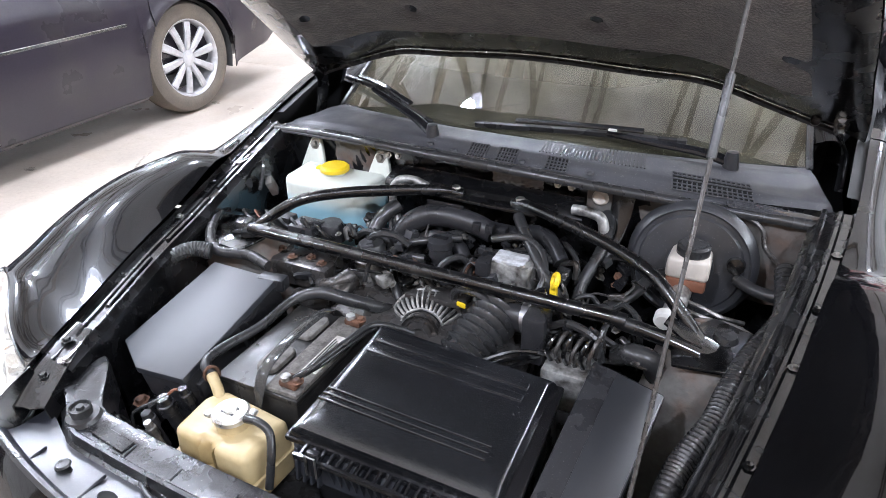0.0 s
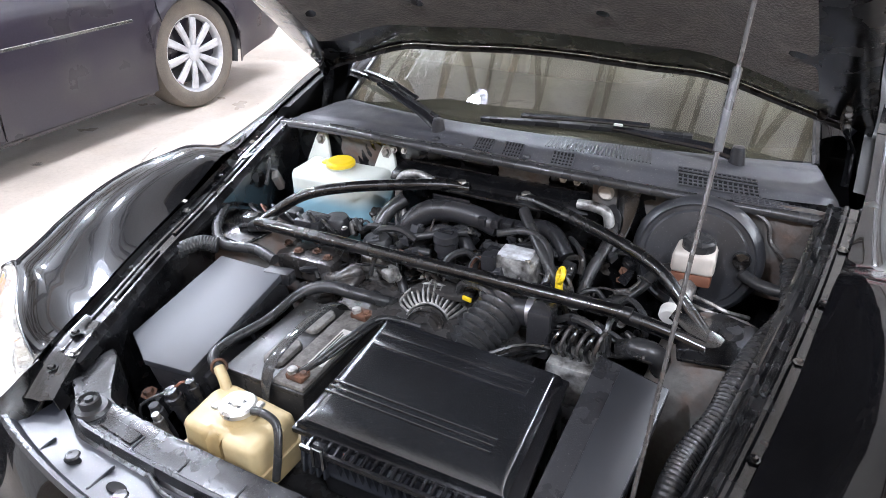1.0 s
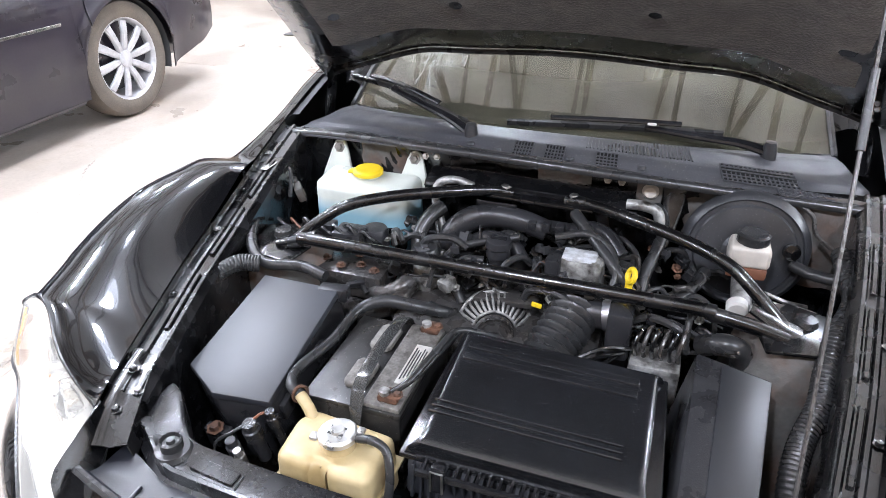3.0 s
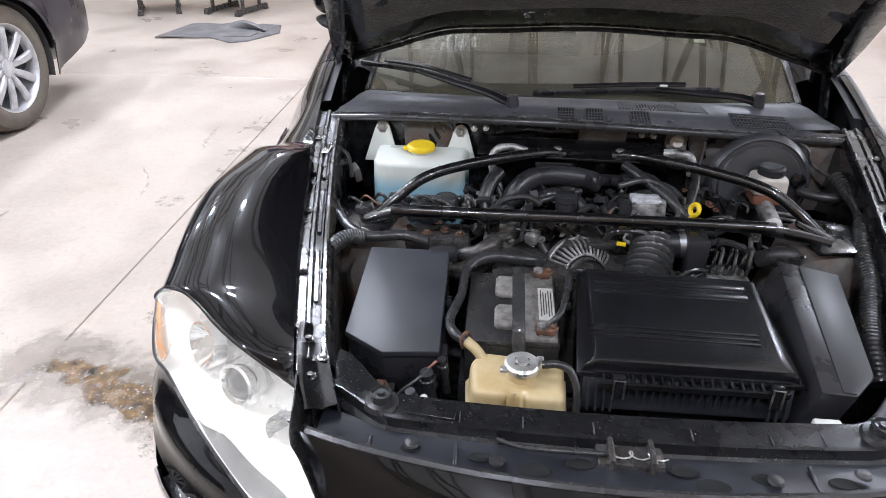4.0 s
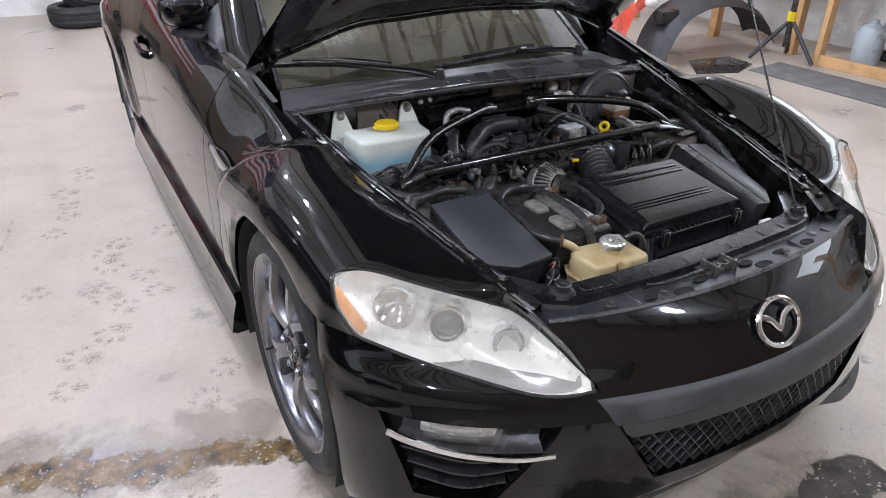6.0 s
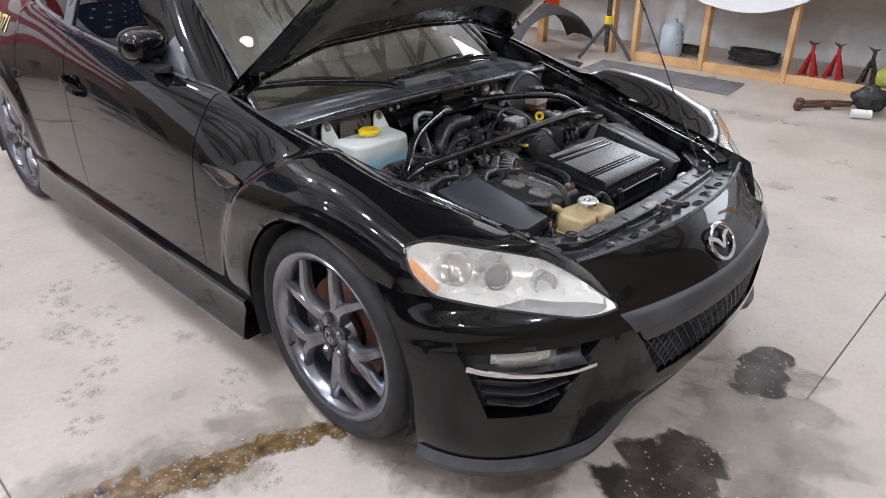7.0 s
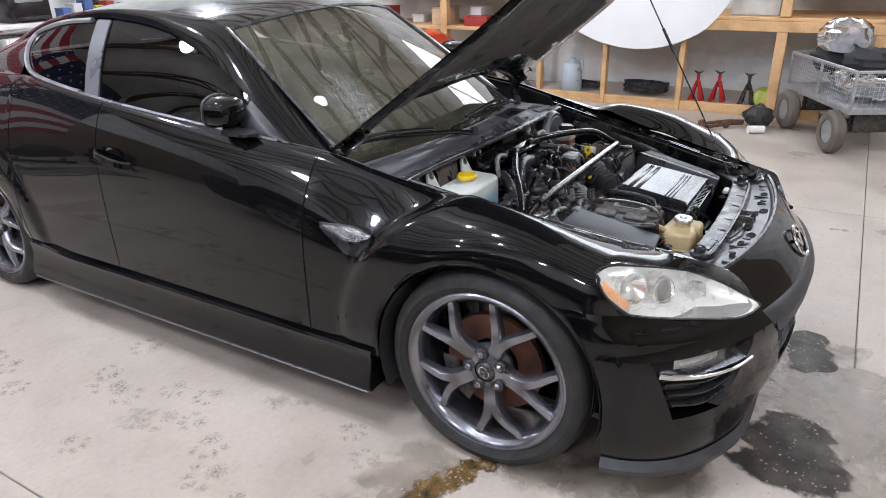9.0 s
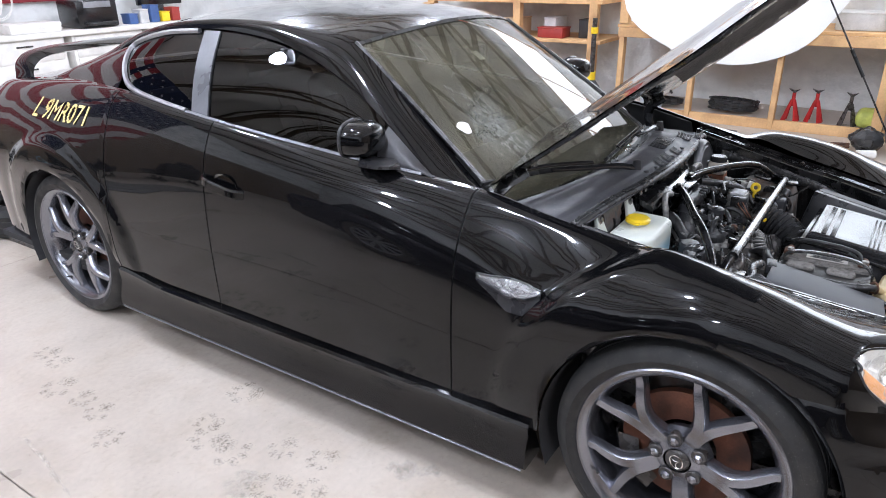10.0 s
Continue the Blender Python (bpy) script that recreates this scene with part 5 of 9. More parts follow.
def mat_patch(x0, x1, z0, z1, y, parent):
    rows = []
    for i in range(13):
        x = mix(x0, x1, i / 12)
        rows.append([(x, y - 0.010 * (1 - (2 * i / 12 - 1) ** 6) * (1 - (2 * j / 8 - 1) ** 6) - 0.004 * math.sin(9 * i + 4 * j), mix(z0, z1, j / 8)) for j in range(9)])
    part("sound_mat", Shape().grid(rows, flip=True), SOUND_MAT, parent, "grey crumbling sound-deadening mat", thick=0.004)


mat_patch(-0.47, -0.33, 0.70, 0.842, 0.375, fire)
mat_patch(0.29, 0.64, 0.62, 0.832, 0.372, fire)
mat_patch(-0.02, 0.10, 0.80, 0.838, 0.345, fire)
ledge = Shape()
ribbon(ledge, catmull([(-0.27, 0.318, 0.792), (-0.15, 0.302, 0.800), (0.0, 0.294, 0.800), (0.12, 0.300, 0.796), (0.20, 0.318, 0.790)], 24), (0.07, 0.07), (0.02, 0.02), (0, -0.35, 0.94))
ledge = part("firewall_brace", ledge, PAINT_INNER, car, "pressed black brace along the firewall")
for x, y, z in ((-0.285, 0.33, 0.828), (-0.255, 0.325, 0.832), (0.135, 0.335, 0.825), (0.165, 0.337, 0.823), (0.275, 0.352, 0.812)):
    bolt(ledge, (x, y, z), 0.0055, ZINC, (0, -0.9, 0.4))
plate = part("relay_plate", Shape().box((0.225, 0.352, 0.800), (0.055, 0.012, 0.06), bevel=0.003), SOUND_MAT, fire, "greyish steel plate")
part("grommet", Shape().lathe([(0.0, 0.008), (0.012, 0.008), (0.017, 0.003), (0.018, 0)], Matrix.Translation((0.227, 0.346, 0.806)) @ Matrix.Rotation(math.pi / 2, 4, "X"), 20), RESERVOIR, plate)
part("bracket", ribbon(Shape(), catmull([(0.275, 0.345, 0.835), (0.277, 0.335, 0.79), (0.272, 0.31, 0.74), (0.262, 0.28, 0.70)], 12), (0.05, 0.025), (0.01, 0.01), (0, -1, 0.2)), PAINT_INNER, fire)

# cowl: weather strip, scuttle panel, vents, wipers
STRIP_PTS = [(-0.705, 0.386, 0.830), (-0.60, 0.374, 0.841), (-0.45, 0.352, 0.853), (-0.30, 0.322, 0.862), (-0.10, 0.300, 0.868), (0.10, 0.300, 0.862), (0.30, 0.322, 0.848), (0.50, 0.350, 0.832), (0.62, 0.360, 0.825), (0.712, 0.356, 0.820)]


def scuttle(u, v, lift=0.0):
    """The cowl panel: u across, v from the weather strip to the glass."""
    c = 1 - u * u
    y0, y1 = 0.380 - 0.078 * c, 0.632 - 0.172 * c
    z0 = 0.829 + 0.036 * c - 0.006 * u
    z1 = 0.831 + 0.042 * c
    z = mix(z0, z1, v) - 0.010 + 0.018 * smooth(0.02, 0.45, v) * smooth(1.0, 0.7, v) * c + 0.008 * smooth(0.5, 1.0, v) + 0.004 * smooth(0.30, 0.34, v) * smooth(0.95, 0.8, v) + lift
    return Vector((0.685 * u * mix(1.0, 0.90, v), mix(y0, y1, v), z))


def trough(u, v):
    """From the rear edge of the cowl panel down to the foot of the glass."""
    c = 1 - u * u
    return scuttle(u, 1.0).lerp(Vector((0.616 * u, 0.636 - 0.122 * c, 0.832 + 0.020 * c)), v) - Vector((0, 0, 0.022 * math.sin(math.pi * v) * c))


cowl = part("cowl_panel", Shape().grid([[scuttle(-1 + 2 * i / 60, j / 30) for j in range(31)] for i in range(61)], flip=True), COWL, car, "dusty faded black plastic cowl panel", thick=0.004)
part("cowl_trough", Shape().grid([[trough(-1 + 2 * i / 40, j / 6) for j in range(7)] for i in range(41)], flip=True), PLASTIC, cowl, "black trough below the windscreen")
part("weather_strip", Shape().tube([(x, y, z - 0.008) for x, y, z in STRIP_PTS], 0.011, 10, n=60, flat=0.75), RUBBER, cowl, "black rubber weather strip")
part("weather_strip_lip", ribbon(Shape(), [Vector(p) + Vector((0, 0.016, -0.004)) for p in catmull(STRIP_PTS, 50)], (0.02, 0.02), (0.006, 0.006), (0, -0.2, 1)), RUBBER, cowl)


def vent(u0, u1, v0, v1, nu, nv):
    # black sheet on top of the panel, painted as the vent's shade
    hole = part("vent_shade", Shape().grid([[scuttle(mix(u0, u1, i / 6), mix(v0, v1, j / 3), 0.002) for j in range(4)] for i in range(7)], flip=True), SHADE_BLACK, cowl, "black sheet painted as the shade in a cowl vent")
    bars = Shape()
    for i in range(nu + 1):
        bars.tube([scuttle(mix(u0, u1, i / nu), mix(v0, v1, f), 0.003) for f in (0, 0.5, 1)], 0.0018, 4, caps=False)
    for j in range(nv + 1):
        bars.tube([scuttle(mix(u0, u1, f / 5), mix(v0, v1, j / nv), 0.003) for f in range(6)], 0.0018, 4, caps=False)
    tagged(part("vent_lattice", bars, COWL, hole), kind="stuff")


vent(-0.118, -0.055, 0.13, 0.36, 6, 4)
vent(-0.012, 0.052, 0.13, 0.36, 6, 4)
vent(0.155, 0.225, 0.13, 0.34, 6, 4)
vent(0.545, 0.775, 0.16, 0.44, 16, 5)
vent(0.70, 0.93, 0.02, 0.14, 14, 4)
fins = Shape()
for k in range(30):
    u = mix(0.12, 0.46, k / 29)
    fins.tube([scuttle(u, v, 0.001) for v in (0.42, 0.60, 0.78)], 0.002, 4)
tagged(part("cowl_ribbing", fins, PLASTIC, cowl), kind="stuff")
for u, v in ((-0.17, 0.2), (0.075, 0.2), (-0.27, 0.25), (0.30, 0.2)):
    part("cowl_clip", Shape().lathe([(0.0, 0.006), (0.007, 0.005), (0.009, 0)], Matrix.Translation(scuttle(u, v)), 12), PLASTIC_GREY, cowl)


def wiper(pivot, joint, tip, blade_a, blade_b, mid):
    w = part("wiper_arm", ribbon(Shape(), catmull([pivot, Vector(pivot).lerp(Vector(joint), 0.4) + Vector((0, 0, 0.006)), joint, tip], 20), (0.026, 0.012), (0.012, 0.008), (0, -0.5, 0.86)), PLASTIC_SATIN, car, "satin black wiper arm")
    part("pivot_cap", Shape().lathe([(0, 0.022), (0.012, 0.02), (0.016, 0.0), (0.018, -0.02)], Matrix.Translation(pivot), 16), PLASTIC, w)
    part("wiper_blade", ribbon(Shape(), catmull([blade_a, mid, blade_b], 24), (0.012, 0.012), (0.014, 0.014), (0, -0.5, 0.86)), RUBBER, w, "black wiper blade")
    part("blade_yoke", ribbon(Shape(), [Vector(p) + Vector((0, -0.004, 0.016)) for p in catmull([Vector(blade_a).lerp(Vector(mid), 0.4), mid, Vector(mid).lerp(Vector(blade_b), 0.6)], 14)], (0.014, 0.014), (0.006, 0.006), (0, -0.5, 0.86)), PLASTIC_SATIN, w)
    return w


wiper((-0.190, 0.380, 0.882), (-0.36, 0.490, 0.905), (-0.46, 0.553, 0.914), (-0.215, 0.430, 0.888), (-0.643, 0.696, 0.897), (-0.44, 0.575, 0.905))
w2 = wiper((0.46, 0.505, 0.870), (0.30, 0.505, 0.888), (0.19, 0.513, 0.893), (-0.135, 0.503, 0.876), (0.361, 0.535, 0.890), (0.13, 0.516, 0.888))
part("bird_dropping", Shape().box((0.205, 0.494, 0.906), (0.02, 0.008, 0.005), bevel=0.002), WHITE_PLASTIC, w2, "white fleck on the arm")

# front: radiator support, covers, latch, rubber posts
sup = []
for k in range(41):
    u = -1 + 2 * k / 40
    c = 1 - u * u
    x, yb = 0.485 * u, -0.450 - 0.028 * c
    end = smooth(0.76, 1.0, abs(u))
    yb += 0.085 * end
    h = 0.010 * end
    sup.append([(x, yb, 0.50), (x, yb - 0.002, 0.638 + h), (x, yb - 0.006, 0.645 + h), (x, yb - 0.020, 0.648 + h), (x, yb - 0.058 - 0.02 * end, 0.646 + 0.5 * h), (x, yb - 0.062 - 0.03 * end, 0.651 + 0.4 * h),
                (x, yb - 0.068 - 0.03 * end, 0.650 + 0.4 * h), (x, yb - 0.072 - 0.03 * end, 0.634), (x, yb - 0.085 - 0.03 * end, 0.626)])
support = part("radiator_support", Shape().grid(sup, flip=True), SUPPORT, car, "scuffed black radiator support panel")
cover = []
for k in range(41):
    u = -1 + 2 * k / 40
    c = 1 - u * u
    x = 0.485 * u
    e = nose(phi_of_x(abs(x), 0.655), 0.655, 1 if x >= 0 else -1)
    cover.append([(x, -0.525 - 0.028 * c + 0.03 * smooth(0.75, 1, abs(u)), 0.630), (x, -0.545 - 0.028 * c, 0.634), (x, mix(-0.545 - 0.028 * c, e.y + 0.022, 0.5), 0.6375 + 0.003 * (k % 10 > 6)), (x, e.y + 0.022, 0.641), (x, e.y + 0.016, 0.652), (x, e.y + 0.006, 0.6565), (x, e.y, 0.656)])
shroud = part("shroud", Shape().grid(cover, flip=True), SHROUD, car, "satin blue-black shroud behind the nose")
# flat black discs painted as the shade of fixing holes, with no recess
for x, y, r in ((-0.225, -0.588, 0.011), (-0.145, -0.606, 0.016), (-0.075, -0.588, 0.013), (0.075, -0.588, 0.013), (0.110, -0.612, 0.016), (0.19, -0.592, 0.012), (0.30, -0.590, 0.013), (-0.33, -0.580, 0.010)):
    part("shroud_hole_shade", Shape().lathe([(0.0, 0.0006), (r * 0.86, 0.0008), (r, 0.0018), (r * 1.12, 0.0)], Matrix.Translation((x, y, 0.6392)) @ Matrix.Rotation(radians(-7), 4, "X") @ Matrix.Diagonal((1.5, 0.85, 1, 1)), 20), SHADE_BLACK, shroud, "black disc painted as the shade in a fixing hole")
for x in (-0.395, -0.262, 0.262, 0.395):
    part("shroud_rib", Shape().box((x, -0.585, 0.639), (0.006, 0.050, 0.007), bevel=0.002, seg=1), SHROUD, shroud)
part("nose_seal", Shape().tube([nose(phi_of_x(abs(0.492 * u), 0.655), 0.655, 1 if u >= 0 else -1) + Vector((0, 0.006, 0.002)) for u in (-1 + 2 * k / 40 for k in range(41))], 0.007, 6), RUBBER, car, "grey rubber seal along the nose edge")
for s in (-1, 1):
    p = Vector((s * 0.390, -0.494, 0.652))
    post = part("rubber_post", Shape().lathe([(0.0, 0.020), (0.006, 0.020), (0.007, 0.014), (0.013, 0.014), (0.015, 0.020), (0.0175, 0.018), (0.017, 0.004), (0.026, 0.002), (0.03, -0.006)], Matrix.Translation(p), 24), RUBBER, support, "round rubber bonnet stop")
    rim = catmull([(0.556, -0.36, 0.700), (0.550, -0.41, 0.690), (0.536, -0.47, 0.677), (0.510, -0.535, 0.655)], 15)
    inside = catmull([(0.512, -0.36, 0.694), (0.496, -0.405, 0.682), (0.476, -0.455, 0.668), (0.455, -0.51, 0.650)], 15)
    side = part("support_end", Shape().grid([[Matrix.Diagonal((s, 1, 1)) @ (a.lerp(b, f) + Vector((0, 0, 0.003 * math.sin(9 * f) - 0.03 * smooth(0.9, 1.0, f)))) for f in (0, 0.08, 0.3, 0.5, 0.7, 0.9, 0.96, 1.0)] for a, b in zip(rim, inside)]), PAINT_INNER, car, "black pressed plate between fender and support", thick=0.003)
    for q in ((0.500, -0.430, 0.679), (0.532, -0.400, 0.692), (0.512, -0.470, 0.670)):
        bolt(side, (s * q[0], q[1], q[2] + 0.003), 0.007, ZINC if q[0] == 0.500 else PAINT_INNER)
    fl = Matrix.Diagonal((s, 1, 1, 1))
    strip = catmull([(0.534, -0.475, 0.690), (0.522, -0.535, 0.680), (0.512, -0.60, 0.664), (0.492, -0.622, 0.640)], 9)
    part("light_bracket", Shape().grid([[fl @ strip[k].lerp(LIGHT_TOP[16 + k], f) + Vector((0, 0, 0.006 * math.sin(math.pi * f))) for f in (0, 0.33, 0.66, 1)] for k in range(9)]), PAINT_INNER, car, "dusty black bracket beside the headlight", thick=0.003)
    for y in (-0.20, -0.15):
        part("shroud_clip", Shape().lathe([(0, 0.004), (0.010, 0.003), (0.012, 0)], Matrix.Translation((s * (0.20 if y < -0.18 else 0.33), -0.60 if y < -0.18 else -0.578, 0.647)), 14), RUBBER, support)
for x in (-0.26, -0.16, -0.05, 0.10, 0.22, 0.30):
    part("scuff_mark", Shape().box((x, -0.500 - 0.02 * (1 - (x / 0.485) ** 2), 0.6475), (0.0025, 0.026, 0.003), bevel=0.0008, seg=1), PLASTIC_GREY, support)
part("embossed_panel", Shape().prism([(-0.345, -0.492), (-0.265, -0.500), (-0.268, -0.524), (-0.345, -0.515)], 0.640, 0.650, bevel=0.0015, seg=1), SUPPORT, support)
latch = part("latch", Shape().box((0.0, -0.565, 0.628), (0.10, 0.045, 0.03), bevel=0.004), DARK_METAL, car, "greasy black bonnet latch")
for x in (-0.03, 0.03):
    part("latch_plate", Shape().box((x, -0.572, 0.645), (0.008, 0.05, 0.03), bevel=0.002), DARK_METAL, latch)
part("latch_spring", Shape().tube([(0.02 * math.cos(k * 0.8) * 0.4 - 0.035 + 0.0035 * k, -0.575 + 0.008 * math.sin(k * 0.8), 0.652) for k in range(24)], 0.0016, 5), ZINC, latch)
hose("latch_cable", [(-0.03, -0.57, 0.645), (-0.10, -0.575, 0.65), (-0.16, -0.565, 0.642), (-0.20, -0.55, 0.64)], 0.004, RUBBER, latch)

# fuse box
FUSE = [(-0.480, -0.080), (-0.313, -0.080), (-0.307, -0.364), (-0.412, -0.373), (-0.488, -0.328)]
fuse = part("fuse_box", Shape().prism(FUSE, 0.688, 0.703, bevel=0.003, taper=0.008), FUSE_PLASTIC, car, "satin grey-black fuse box cover")
part("fuse_base", Shape().prism([(x * 0.985 - 0.005, y * 0.98 - 0.003) for x, y in FUSE], 0.52, 0.690, bevel=0.004, taper=-0.0), PLASTIC, fuse)
for p in ((-0.304, -0.20, 0.655), (-0.302, -0.33, 0.655), (-0.488, -0.22, 0.655)):
    part("clip", Shape().box(p, (0.012, 0.03, 0.035), bevel=0.003), PLASTIC, fuse)
part("fuse_foot", Shape().box((-0.415, -0.386, 0.60), (0.05, 0.02, 0.05), bevel=0.004), PLASTIC, fuse)
bolt(fuse, (-0.415, -0.391, 0.63), 0.010, RUST)
fuse.matrix_basis = tilted(-0.085, 0.705, 10.5)

w_, z_ = hood_edge(0.22)
part("rail_sticker", Shape().box((-(w_ - 0.030), 0.22, z_ - 0.0125), (0.016, 0.050, 0.0015)), LABEL, car, "small white printed sticker on the fender rail")
ink_rows = Shape()
for k in range(3):
    ink_rows.box((-(w_ - 0.025 - 0.005 * k), 0.22, z_ - 0.0115), (0.0018, 0.038 - 0.008 * k, 0.0008))
part("sticker_print", ink_rows, INK, car, "dark lines of print")
part("foam_scrap", Shape().box((0.335, -0.452, 0.622), (0.045, 0.022, 0.016), bevel=0.005), WHITE_PLASTIC, car, "torn pale foam scrap by the air box")

# battery
batt = part("battery", Shape().box((-0.178, -0.198, 0.585), (0.175, 0.245, 0.12), bevel=0.006), BATTERY_BLACK, car, "dusty black battery with corroded terminals")
part("battery_lid", Shape().prism([(-0.266, -0.320), (-0.090, -0.320), (-0.090, -0.078), (-0.266, -0.078)], 0.640, 0.652, bevel=0.003), BATTERY_BLACK, batt)
part("dusty_top", Shape().prism([(-0.160, -0.315), (-0.094, -0.315), (-0.094, -0.084), (-0.160, -0.084)], 0.650, 0.660, bevel=0.003), BATTERY_TOP, batt, "dust-caked terminal shelf")
for y in (-0.245, -0.138):
    part("vent_cap", Shape().prism([(-0.213, y - 0.028), (-0.205, y - 0.038), (-0.177, y - 0.038), (-0.169, y - 0.028), (-0.169, y + 0.028), (-0.177, y + 0.038), (-0.205, y + 0.038), (-0.213, y + 0.028)], 0.652, 0.662, bevel=0.003, taper=0.06), BATTERY_TOP, batt, "speckled grey vent cap")
for y, mt in ((-0.298, RUST), (-0.100, RUST)):
    part("terminal", Shape().lathe([(0, 0.024), (0.009, 0.023), (0.010, 0.0)], Matrix.Translation((-0.125, y, 0.658)), 14), ALUMINIUM, batt)
    part("terminal_clamp", Shape().box((-0.118, y + 0.004, 0.668), (0.035, 0.028, 0.014), bevel=0.004), mt, batt, "rusted terminal clamp")
    bolt(batt, (-0.104, y + 0.002, 0.674), 0.007, RUST)
part("label", Shape().box((-0.112, -0.20, 0.661), (0.03, 0.11, 0.002)), LABEL, batt, "worn white label")
bars = Shape()
for k in range(5):
    bars.box((-0.122 + 0.005 * k, -0.20, 0.6625), (0.002, 0.09 - 0.01 * (k % 3), 0.001))
part("print_lines", bars, INK, batt)
strap = [(-0.165, -0.335, 0.615), (-0.166, -0.324, 0.655), (-0.168, -0.29, 0.688), (-0.168, -0.20, 0.698), (-0.168, -0.11, 0.688), (-0.168, -0.080, 0.655)]
part("carry_strap", ribbon(Shape(), catmull(strap, 26), (0.024, 0.024), (0.003, 0.003), (-0.1, 0, 1)), STRAP, batt, "clear plastic carrying strap")
part("battery_tray", Shape().prism([(-0.275, -0.335), (-0.080, -0.335), (-0.080, -0.068), (-0.275, -0.068)], 0.50, 0.56, bevel=0.006), PLASTIC, batt)
hose("cable", [(-0.115, -0.29, 0.672), (-0.09, -0.27, 0.69), (-0.075, -0.20, 0.695), (-0.06, -0.12, 0.69), (-0.02, -0.085, 0.67)], 0.006, RUBBER, batt)
hose("cable", [(-0.112, -0.285, 0.670), (-0.085, -0.25, 0.685), (-0.068, -0.18, 0.688), (-0.052, -0.10, 0.68), (0.0, -0.075, 0.66)], 0.005, RUBBER, batt)

# coolant tank
tank = part("coolant_tank", Shape().prism([(-0.250, -0.446), (-0.186, -0.452), (-0.182, -0.440), (-0.160, -0.440), (-0.156, -0.456), (-0.084, -0.454), (-0.080, -0.345), (-0.235, -0.328), (-0.256, -0.36)], 0.535, 0.642, bevel=0.014, taper=0.05, seg=4), TANK_TAN, car, "aged tan plastic coolant tank, stained brown")
part("seam", Shape().prism([(-0.254, -0.452), (-0.082, -0.458), (-0.076, -0.34), (-0.24, -0.322), (-0.260, -0.36)], 0.583, 0.588, bevel=0.001, seg=1), TANK_TAN, tank)
part("filler_neck", Shape().lathe([(0.024, 0.006), (0.025, -0.004), (0.030, -0.022)], Matrix.Translation((-0.161, -0.395, 0.655)), 28), TANK_TAN, tank)
cap = part("pressure_cap", Shape().lathe([(0.0, 0.020), (0.010, 0.020), (0.012, 0.016), (0.027, 0.016), (0.031, 0.012), (0.031, 0.004), (0.024, 0.002)], Matrix.Translation((-0.161, -0.395, 0.655)), 32), CAP_METAL, tank, "silver pressure cap")
for a in (0.5, 0.5 + math.pi):
    part("cap_ear", Shape().box((-0.161 + 0.036 * math.cos(a), -0.395 + 0.033 * math.sin(a), 0.664), (0.013, 0.015, 0.008), bevel=0.003), CAP_METAL, cap)
marks = Shape()
for k in range(4):
    marks.box((-0.169 + 0.016 * (k % 2), -0.403 + 0.014 * (k // 2), 0.6715), (0.009, 0.004, 0.001))
part("warning_bars", marks, INK, cap)
hose("overflow_hose", [(-0.128, -0.398, 0.668), (-0.10, -0.398, 0.671), (-0.078, -0.402, 0.660), (-0.066, -0.420, 0.63), (-0.066, -0.435, 0.58)], 0.007, RUBBER, tank, "black overflow hose")
hose("neck", [(-0.226, -0.355, 0.630), (-0.240, -0.345, 0.648), (-0.262, -0.332, 0.660)], 0.010, TANK_TAN, tank)
hose("coolant_hose", [(-0.258, -0.334, 0.658), (-0.285, -0.32, 0.668), (-0.295, -0.27, 0.664), (-0.280, -0.18, 0.66), (-0.272, -0.09, 0.668), (-0.230, -0.052, 0.675), (-0.170, -0.04, 0.668), (-0.12, -0.01, 0.645), (-0.10, 0.04, 0.61)], lambda f: 0.0095 + 0.004 * smooth(0.45, 0.6, f), RUBBER, tank, "thick black coolant hose", n=60)
part("hose_clip", Shape().tube([(-0.2625 + 0.016 * math.cos(a) * 0.5, -0.331 + 0.016 * math.cos(a) * 0.6, 0.661 + 0.016 * math.sin(a)) for a in (2 * math.pi * k / 20 for k in range(21))], 0.003, 5), RUST, tank)
# sensors in front of the fuse box
for x, y, z, r, mt, nm in ((-0.325, -0.385, 0.60, 0.016, PLASTIC, "pressure_sensor"), (-0.352, -0.405, 0.572, 0.012, PLASTIC_GREY, "service_cap"), (-0.300, -0.36, 0.612, 0.011, PLASTIC, "connector"), (-0.325, -0.425, 0.578, 0.009, ALUMINIUM, "service_valve")):
    ob = part(nm, Shape().lathe([(0, 0.03), (r * 0.75, 0.03), (r * 0.8, 0.018), (r, 0.016), (r, -0.006), (r * 0.7, -0.01), (r * 0.7, -0.06)], up_at(x, y, z, 10, -6), 16), mt, car)
    if nm == "pressure_sensor":
        hose("wire", [(x, y, z + 0.028), (x - 0.02, y - 0.02, z + 0.022), (x - 0.05, y - 0.035, z), (x - 0.06, y - 0.035, z - 0.04)], 0.003, RUBBER, ob)
        hose("wire", [(x, y + 0.005, z + 0.03), (x + 0.012, y + 0.012, z + 0.04), (x + 0.01, y + 0.03, z + 0.02)], 0.0025, FLUID_RED, ob)
hose("ac_line", [(-0.40, -0.445, 0.54), (-0.37, -0.44, 0.575), (-0.33, -0.43, 0.565), (-0.29, -0.44, 0.55), (-0.25, -0.48, 0.53)], 0.008, ALUMINIUM, car, "thin silver refrigerant line")
for k in range(4):
    hose("wire_loop", [(-0.43 + 0.02 * k, -0.41, 0.55), (-0.425 + 0.02 * k, -0.43, 0.60 - 0.01 * k), (-0.40 + 0.015 * k, -0.44, 0.585), (-0.38 + 0.01 * k, -0.43, 0.53)], 0.005, RUBBER, car, "black wire loop")

